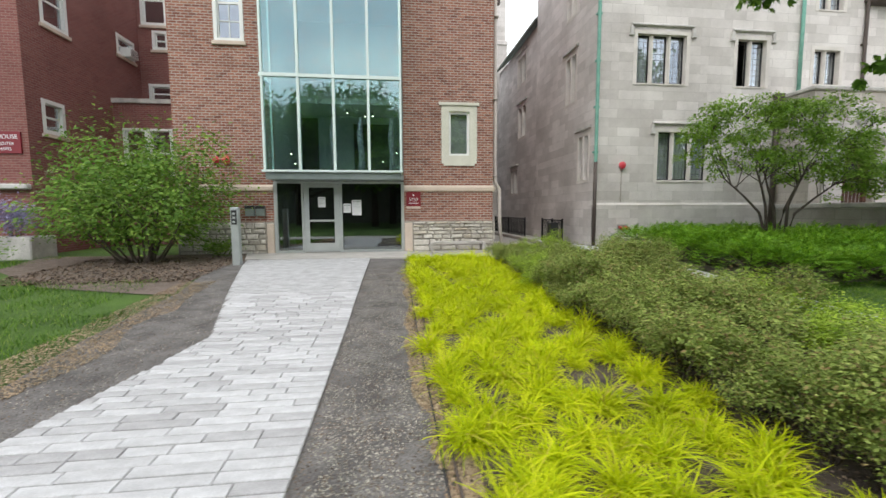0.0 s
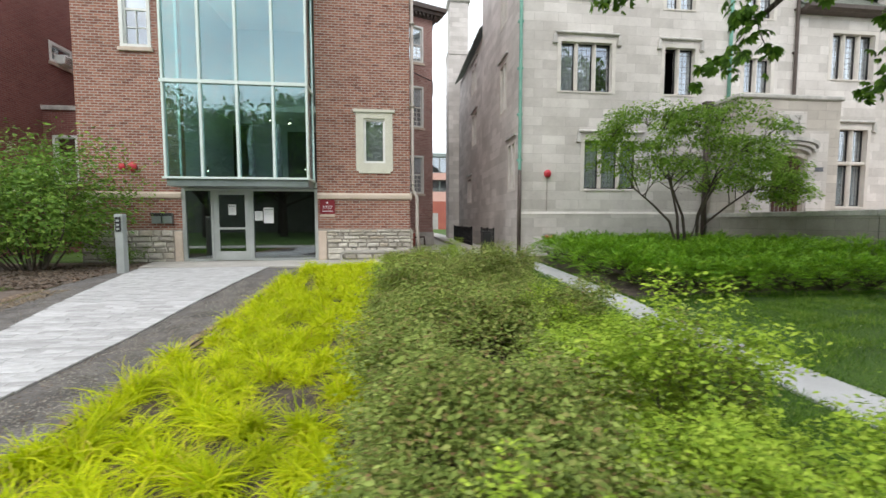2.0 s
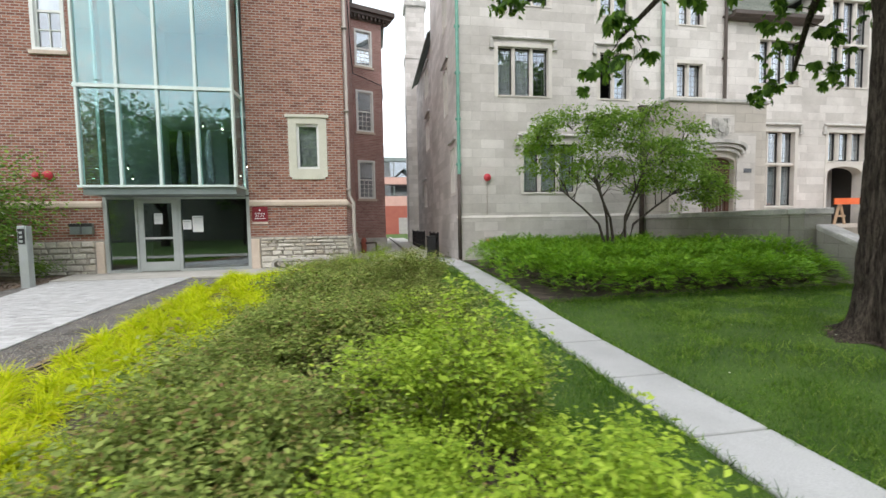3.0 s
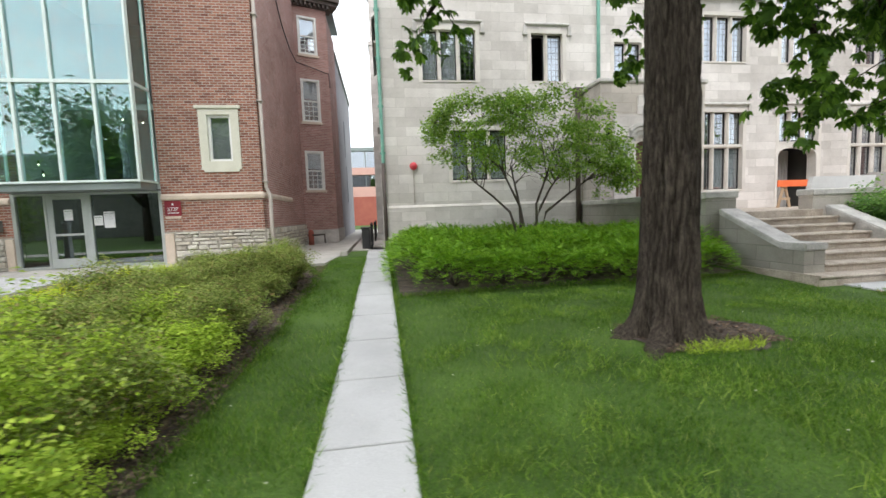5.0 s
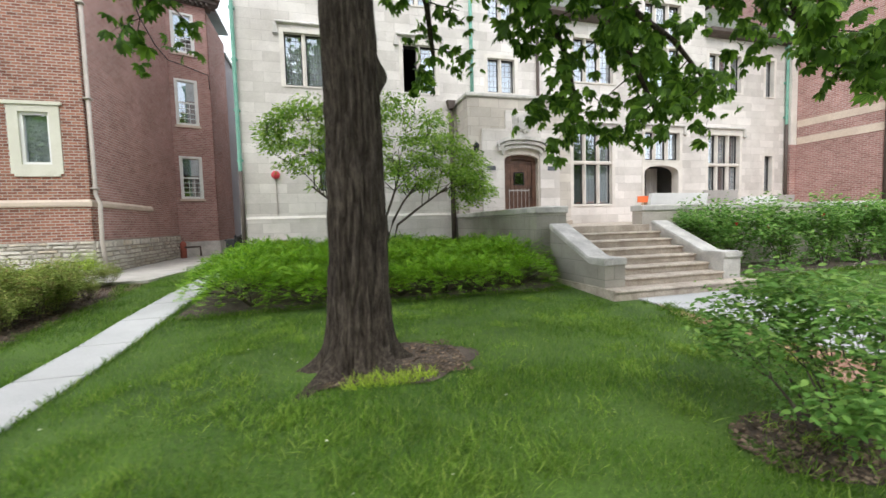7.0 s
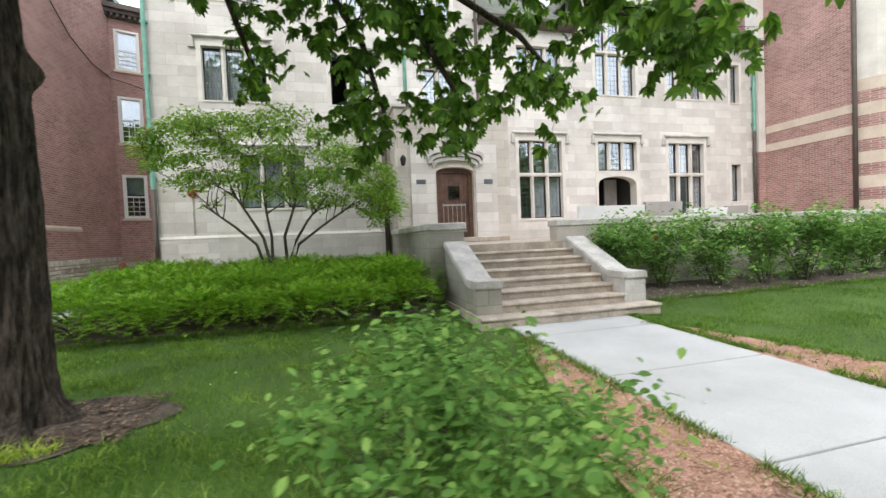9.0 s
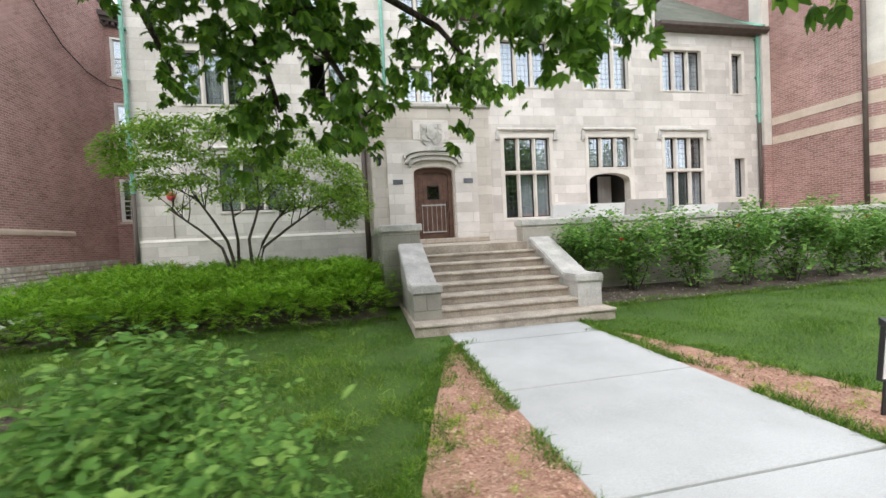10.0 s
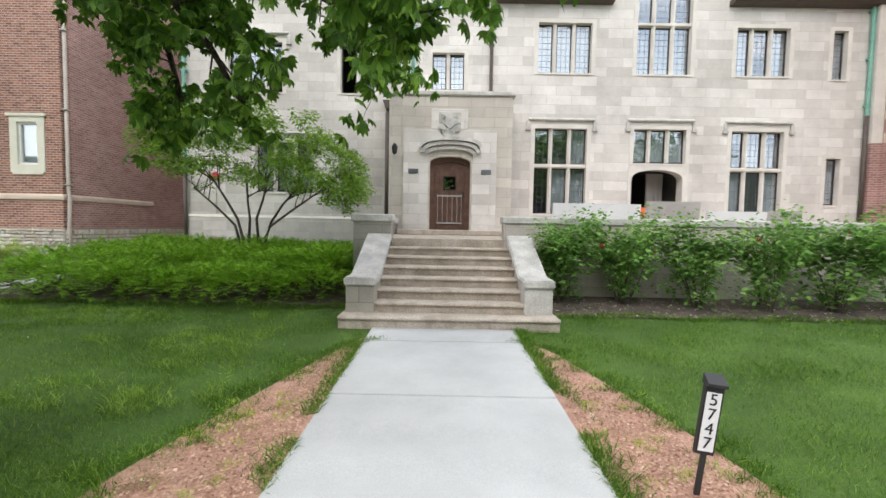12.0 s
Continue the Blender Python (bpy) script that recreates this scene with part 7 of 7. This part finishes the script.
# the large flowering shrub by the brick house
k = shrub_thing("large_shrub", 91, 20, 2.4, 2.2, 0.13, 5, M_BUSH, "large spreading green shrub with flat white blossom by the brick house", "shrub", "", 3, 0.22, 1.1, 0.03)
n = 13000
d = RNG.normal(0, 1, (n, 3))
d /= np.linalg.norm(d, axis=1, keepdims=True)
d[:, 2] = np.abs(d[:, 2]) * np.where(RNG.uniform(0, 1, n) < 0.25, -0.35, 1.0)
lump = np.array([0.94 + 0.42 * noise.noise((q[0] * 2.0, q[1] * 2.0, q[2] * 2.6)) + 0.42 * noise.noise((q[0] * 4.2, q[1] * 4.2, q[2] * 6.5)) + 0.16 * noise.noise((q[0] * 11, q[1] * 11, q[2] * 14)) for q in d])
rad = lump * RNG.uniform(0.35, 1.06, n) ** 0.7
pos = d * rad[:, None] * np.array((2.35, 2.35, 2.15)) + np.array((0, 0, 1.15))
pos[:, 2] = np.maximum(pos[:, 2], RNG.uniform(0.1, 0.5, n))
up = d * (1, 1, 0.4) + np.array((0, 0, 0.9)) + RNG.normal(0, 0.35, (n, 3))
out_dir = d * (1, 1, 0.2) + RNG.normal(0, 0.6, (n, 3)) * (1, 1, 0.4) + np.array((0, 0, -0.2))
part("crown", scattered("crown", LEAF_V, LEAF_T, pos, frames_from(out_dir, up), 0.115 * RNG.uniform(0.6, 1.25, n), M_BUSH), M_BUSH, k, "dense layered green leaves")
k.location = (-6.45, 11.55, gz(-6.6, 11.6))
k.scale = (1.0, 0.62, 1.0)
n = 420
a, b = RNG.uniform(0, 2 * math.pi, n), RNG.uniform(-0.2, 1, n)
pos = np.column_stack([-6.45 + 2.2 * np.cos(a) * np.sqrt(1 - b * b), 11.5 - 1.2 * np.abs(np.sin(a)) * np.sqrt(1 - b * b), 1.5 + 1.9 * b])
pos = np.repeat(pos[: n // 7], 7, 0) + RNG.normal(0, 0.06, (n // 7 * 7, 3)) * (1, 1, 0.3)
me = scattered("blossom", LEAF_V, LEAF_T, pos, frames_from(RNG.normal(0, 1, (len(pos), 3)) * (1, 1, 0.2), np.tile((0, 0, 1.0), (len(pos), 1))), RNG.uniform(0.04, 0.08, len(pos)), M_BLOSSOM)
me.transform(Matrix.Diagonal((1, 1 / 0.62, 1, 1)) @ Matrix.Translation((6.45, -11.55, -gz(-6.6, 11.6))))
ob = new("blossom", me)
ob.parent = k
tagged(ob, "flat white blossom heads")

# rose bushes
rk = [shrub_thing("rose_bush", 50 + i, 9, 1.35, 0.35, 0.105, 13, M_ROSE, "tall green rose bush against the terrace wall", "bush", "rose bushes along the wall", 2, 0.10, 0.30, 0.012) for i in range(4)]
for k in rk:
    c = RNG.normal(0, 1, (46, 3)) * (0.26, 0.26, 0) + np.column_stack([np.zeros((46, 2)), RNG.uniform(0.15, 1.0, 46)])
    low = leaves_round([(Vector(q), None) for q in c], 9, (0.09, 0.09, 0.08), 0.11, M_ROSE, "lower_leaves", 0.1)
    part("lower_foliage", low, M_ROSE, k)
rnd = random.Random(8)
for i in range(10):
    x = 17.85 + i * 1.2 + rnd.uniform(-0.2, 0.2)
    y = 7.25 + rnd.uniform(-0.2, 0.25)
    ob = copy_thing(rk[i % 4], Matrix.Translation((x, y, gz(x, y))) @ Matrix.Rotation(rnd.uniform(0, 6.28), 4, "Z"))
    s = rnd.uniform(0.72, 1.12)
    ob.scale = (s, s, s * rnd.uniform(0.92, 1.25))
for k in rk:
    for o in (*k.children_recursive, k):
        bpy.data.objects.remove(o)
for x, y, z in ((21.0, 6.9, 1.35), (19.2, 6.9, 1.1), (22.6, 6.95, 1.5), (24.4, 6.9, 1.4), (18.3, 6.95, 1.2)):
    n = 10
    d = RNG.normal(0, 1, (n, 3))
    ob = new("rose_flower", scattered("rose_flower", LEAF_V, LEAF_T, np.tile((x, y, z), (n, 1)), frames_from(d, RNG.normal(0, 1, (n, 3))), np.full(n, 0.05), M_PETAL))
    tagged(ob, "small red rose bloom on a bush", "flower", "rose blooms")

# lilac flowers in a planter by the red house
k = shrub_thing("flower_clump", 64, 12, 0.8, 0.6, 0.09, 7, M_LILAC, "rounded clump of lilac flowers by the red house", "flowers", "", 2, 0.11, 0.9, 0.01)
k.location = (-10.45, 12.9, 0.8)
bm = bmesh.new()
bx(bm, -11.4, -9.75, 12.45, 13.35, 0.1, 0.85)
bevel(bm, 0.03)
solid("stone_planter", bm, M_LIME_GREY, "low grey stone planter under the flowers", "planter")
k = shrub_thing("ground_cover", 65, 14, 0.5, 0.7, 0.07, 6, M_BUSH, "low green ground cover at the lawn edge", "plants", "ground cover", 2, 0.12, 1.3, 0.008)
k.location = (-10.6, 11.4, gz(-10, 11))
k.scale = (1.7, 0.9, 1)
k2 = copy_thing(k, Matrix.Translation((-4.9, 12.4, gz(-4.9, 12.4))))
k2.scale = (1.1, 0.5, 0.8)

# street trees across the road; the back row is added to block reflected sky
st = thing("street_tree", (0, 0, 0), "tall leafy street tree on the far side of the road, placed for reflections", "tree", "street trees")
rnd = random.Random(44)
bm, tips = bmesh.new(), []
tube(bm, [(0, 0, -0.3), (0.05, 0, 2.0), (0, 0.1, 4.5)], [0.35, 0.27, 0.22], 12)
for i in range(8):
    a = 2 * math.pi * i / 8
    branchy(bm, (0, 0.05, 2.6 + 0.25 * i), (math.cos(a), math.sin(a), 0.35 + 0.5 * (i % 3)), 3.2, 0.13, 3, tips, 0.65, 0.0, (2, 3), rnd)
part("trunk", bm, M_BARK, st, "", True)
part("crown", leaves_round(tips, 22, (0.55, 0.55, 0.45), 0.42, M_CHESTNUT, "crown", 0.3), M_CHESTNUT, st)
for i, (x, y, s) in enumerate(((-9.0, -19.5, 1.2), (-2.0, -22.0, 1.3), (4.5, -20.5, 1.25), (13.0, -19.0, 1.15), (20.0, -22.0, 1.3), (27.0, -20.0, 1.2), (-17.0, -20.0, 1.3), (36.0, -19.0, 1.2), (-12.0, -30.0, 1.4), (0.0, -31.0, 1.5), (9.0, -30.0, 1.4), (18.0, -31.0, 1.5), (29.0, -31.0, 1.4))):
    m = Matrix.Translation((x, y, -0.2)) @ Matrix.Rotation(i * 1.3, 4, "Z")
    ob = copy_thing(st, m) if i else st
    if not i:
        st.matrix_basis = m
    ob.scale = (s, s, s)

# ---- fallen petals, gravel and other litter ----
FL_V, FL_T = [(-0.5, -0.3, 0), (0.5, -0.35, 0.1), (0.35, 0.4, 0), (-0.4, 0.35, 0.12)], [(0, 1, 2), (0, 2, 3)]


def litter(name, x0, x1, y0, y1, n, size, mat, label, cluster=0.0, lift=0.008, edge=None):
    p = np.stack([RNG.uniform(x0, x1, n), y0 + (y1 - y0) * RNG.uniform(0, 1, n) ** 1.4], 1)
    if edge:
        p = p[[edge(x, y) for x, y in p]]
    if cluster:
        keep = np.array([noise.noise((x * 2.2, y * 2.2, 1.0)) for x, y in p]) > cluster - 0.4
        p = p[keep]
    n = len(p)
    ob = new(name, scattered(name, FL_V, FL_T, np.column_stack([p, ground_at(p) + lift]), upright(n, 0.25), size * RNG.uniform(0.5, 1.3, n), mat, False))
    return tagged(ob, label, "litter", kind="stuff")


M_PETALS = foliage("fallen_petals", [(0.0, (0.30, 0.27, 0.22)), (1.0, (0.55, 0.52, 0.46))], 0.8, 0.1)
M_CHIPS = foliage("bark_chips", [(0.0, (0.06, 0.045, 0.035)), (0.6, (0.16, 0.115, 0.085)), (1.0, (0.28, 0.21, 0.16))], 0.9, 0.0)
M_REDCHIPS = foliage("red_stone_chips", [(0.0, (0.28, 0.14, 0.10)), (0.6, (0.54, 0.33, 0.245)), (1.0, (0.68, 0.49, 0.39))], 0.9, 0.0)
M_TANCHIPS = foliage("tan_chips", [(0.0, (0.24, 0.17, 0.11)), (1.0, (0.46, 0.36, 0.25))], 0.9, 0.0)
litter("fallen_petals", -0.6, 0.32, 1.3, 9.5, 15000, 0.0125, M_PETALS, "pale fallen petals on the grit", 0.12)
litter("fallen_petals", -4.0, -2.2, 1.6, 9.0, 7000, 0.0125, M_PETALS, "pale fallen petals on the grit", 0.12)
litter("tan_litter", 0.02, 0.50, 1.0, 9.0, 24000, 0.024, M_TANCHIPS, "tan dry litter along the bed edge", 0.0, 0.012, lambda x, y: x > 0.17 + 0.22 * noise.noise((x, y * 1.6, 4.0)))
litter("tan_litter", -4.1, -2.7, 1.2, 8.6, 30000, 0.02, M_TANCHIPS, "tan dry litter along the lawn edge", 0.0, 0.012, lambda x, y: x < -3.22 + 0.3 * noise.noise((x, y, 4.0)) - 0.05 * max(0, y - 5))
litter("dark_grit", -0.62, 0.33, 1.2, 10.0, 9000, 0.013, M_CHIPS, "dark loose grit beside the paver walk", 0.0, 0.007)
litter("dark_grit", -3.7, -2.2, 1.2, 10.0, 7000, 0.014, M_CHIPS, "dark loose grit beside the paver walk", 0.0, 0.007)
litter("mulch_chips", 0.4, 5.2, 1.0, 10.8, 12000, 0.028, M_CHIPS, "dark bark chips in the planting bed", 0.0, 0.014)
litter("mulch_chips", -8.0, -4.0, 8.6, 12.2, 4500, 0.05, M_CHIPS, "brown bark chips under the large shrub", 0.0, 0.014)
litter("mulch_chips", 4.2, 5.3, 1.0, 10.8, 9000, 0.035, M_CHIPS, "brown bark chips along the bed edge", 0.0, 0.016)
litter("mulch_chips", 11.7, 12.8, 1.1, 1.9, 1800, 0.03, M_CHIPS, "bark chips under the low shrub", 0.0, 0.018, lambda x, y: ((x - 12.25) / 0.56) ** 2 + ((y - 1.5) / 0.37) ** 2 < 1)
litter("mulch_chips", 9.2, 10.5, 3.0, 3.95, 1600, 0.03, M_CHIPS, "bark chips round the foot of the large tree", 0.0, 0.02)
litter("red_gravel", 13.4, 14.5, 1.0, 4.9, 9000, 0.02, M_REDCHIPS, "loose reddish gravel beside the walk", 0.0, 0.012, lambda x, y: x > 13.4 + 0.26 * (y - 0.9) + 0.15 * noise.noise((x * 2, y * 2, 0)))
litter("red_gravel", 16.66, 17.8, 1.0, 4.9, 9000, 0.02, M_REDCHIPS, "loose reddish gravel beside the walk", 0.0, 0.012, lambda x, y: x < 17.78 - 0.25 * (y - 0.9) + 0.15 * noise.noise((x * 2, y * 2, 0)))
litter("clover_flowers", 5.3, 14.0, 1.0, 6.4, 60, 0.017, M_BLOSSOM, "few white clover heads in the lawn", 0.0, 0.07)
litter("fallen_petals", 17.5, 26, 6.5, 7.8, 700, 0.035, M_PETALS, "pale fallen petals on the rose bed", 0.0, 0.02)

# thin metal edging between the grit and the grass bed
bm = bmesh.new()
for i in range(20):
    y = 1.0 + 0.5 * i
    for q in bx(bm, 0.286, 0.298, y, y + 0.5, -0.05, 0.028):
        q.co.z += gz(0.29, q.co.y)
solid("bed_edging", bm, M_DARKMETAL, "thin dark metal edging along the grass bed", "edging", "structure")

# ---- pavers of the walk ----
walkway = thing("paver_walk", (-1.6, 1.0, gz(0, 1)), "pale grey plank paver walk to the glass entrance", "walkway", kind="structure")
PL_Y, PL_X = (0.7, 3.0, 5.2, 7.4, 10.4, 11.5), (-2.95, -2.68, -2.24, -2.85, -3.62, -3.85)
bm = bmesh.new()
prev = None
for y in np.arange(0.7, 11.46, 0.3):
    x0, x1 = float(np.interp(y, PL_Y, PL_X)), -0.62
    row = (bm.verts.new((x0, y, gz(0, y) + 0.012)), bm.verts.new((x1, y, gz(0, y) + 0.012)))
    if prev:
        bm.faces.new((prev[0], prev[1], row[1], row[0]))
    prev = row
part("joint_bed", bm, M_SAND, walkway)
PAVERS = {}


def paver_mesh(ln, slope, dp=0.112):
    key = (round(ln, 2), slope)
    if key not in PAVERS:
        bm = bmesh.new()
        v = bx(bm, -ln / 2 + 0.004, ln / 2 - 0.004, -dp / 2 + 0.003, dp / 2 - 0.005, -0.03, 0.0)
        for q in v:
            q.co.z += slope * q.co.y
        bmesh.ops.bevel(bm, geom=[e for e in bm.edges if all(p.co.z > -0.02 for p in e.verts)], offset=0.005, segments=1, affect="EDGES")
        PAVERS[key] = finish(bm, "paver", M_PAVER)
    return PAVERS[key]


rnd = random.Random(2)
count, y, rest = 0, 0.8, bmesh.new()
while y < 11.35:
    left, right = float(np.interp(y, PL_Y, PL_X)), -0.62
    x = right
    ln = rnd.choice((0.2, 0.32, 0.45))
    while x > left + 0.03:
        ln = min(ln, x - left)
        slope = round((gz(0, y + 0.2) - gz(0, y - 0.2)) / 0.4, 3)
        zt = gz(0, y + 0.057) + 0.03 + rnd.uniform(-0.0025, 0.0025)
        if ln > 0.05:
            if count < 300:
                ob = new("paver", paver_mesh(ln, slope))
                ob.location = (x - ln / 2, y + 0.057, zt)
                hang(ob, walkway)
                count += 1
            else:
                bx(rest, x - ln + 0.004, x - 0.004, y + 0.004, y + 0.108, zt - 0.03, zt)
        x -= ln
        ln = rnd.choice((0.3, 0.38, 0.46, 0.54))
    y += 0.115
tagged(part("far_pavers", rest, M_PAVER, walkway), kind="stuff")

# ---- fieldstones of the base ----
def fieldstones(u0, u1, z0, z1, place, seed, base_part):
    """Rough stones in uneven courses. place(u, d, z): u along the wall, d out from its face."""
    rnd = random.Random(seed)
    z = z0
    while z < z1 - 0.04:
        h = min(rnd.uniform(0.08, 0.2), z1 - z)
        if z1 - z - h < 0.08:
            h = z1 - z
        u = u0
        while u < u1 - 0.02:
            w = rnd.uniform(0.14, 0.55)
            if u1 - u - w < 0.15:
                w = u1 - u
            bm = bmesh.new()
            g, d = 0.006, rnd.uniform(0.03, 0.07)
            j = lambda s: rnd.uniform(-s, s)
            a = [(u + g + abs(j(0.03)), 0.0, z + g + abs(j(0.018))), (u + w - g - abs(j(0.03)), 0.0, z + g + abs(j(0.018))), (u + w - g - abs(j(0.04)), 0.0, z + h - g - abs(j(0.03))), (u + g + abs(j(0.04)), 0.0, z + h - g - abs(j(0.03)))]
            mid = [(p[0] * 0.94 + (u + w / 2) * 0.06, d * 0.75 + j(0.01), p[2] * 0.93 + (z + h / 2) * 0.07) for p in a]
            top = [(p[0] * 0.62 + (u + w / 2) * 0.38 + j(0.03), d + j(0.012), p[2] * 0.62 + (z + h / 2) * 0.38 + j(0.015)) for p in a]
            rings = [[bm.verts.new(place(*p)) for p in r] for r in (a, mid, top)]
            for r0, r1 in zip(rings, rings[1:]):
                for i in range(4):
                    bm.faces.new((r0[i], r0[(i + 1) % 4], r1[(i + 1) % 4], r1[i]))
            bm.faces.new(rings[-1])
            part("stone", bm, M_RUBBLE, base_part)
            u += w
        z += h


fieldstones(-6.3, -3.8, 0.24, 1.19, lambda u, d, z: (u, FA - d, z), 1, bases[0])
fieldstones(0.63, 3.22, 0.24, 1.19, lambda u, d, z: (u, FA - d, z), 2, bases[1])
fieldstones(FA, 19.95, 0.26, 1.19, lambda u, d, z: (3.24 + d, u, z), 3, bases[2])
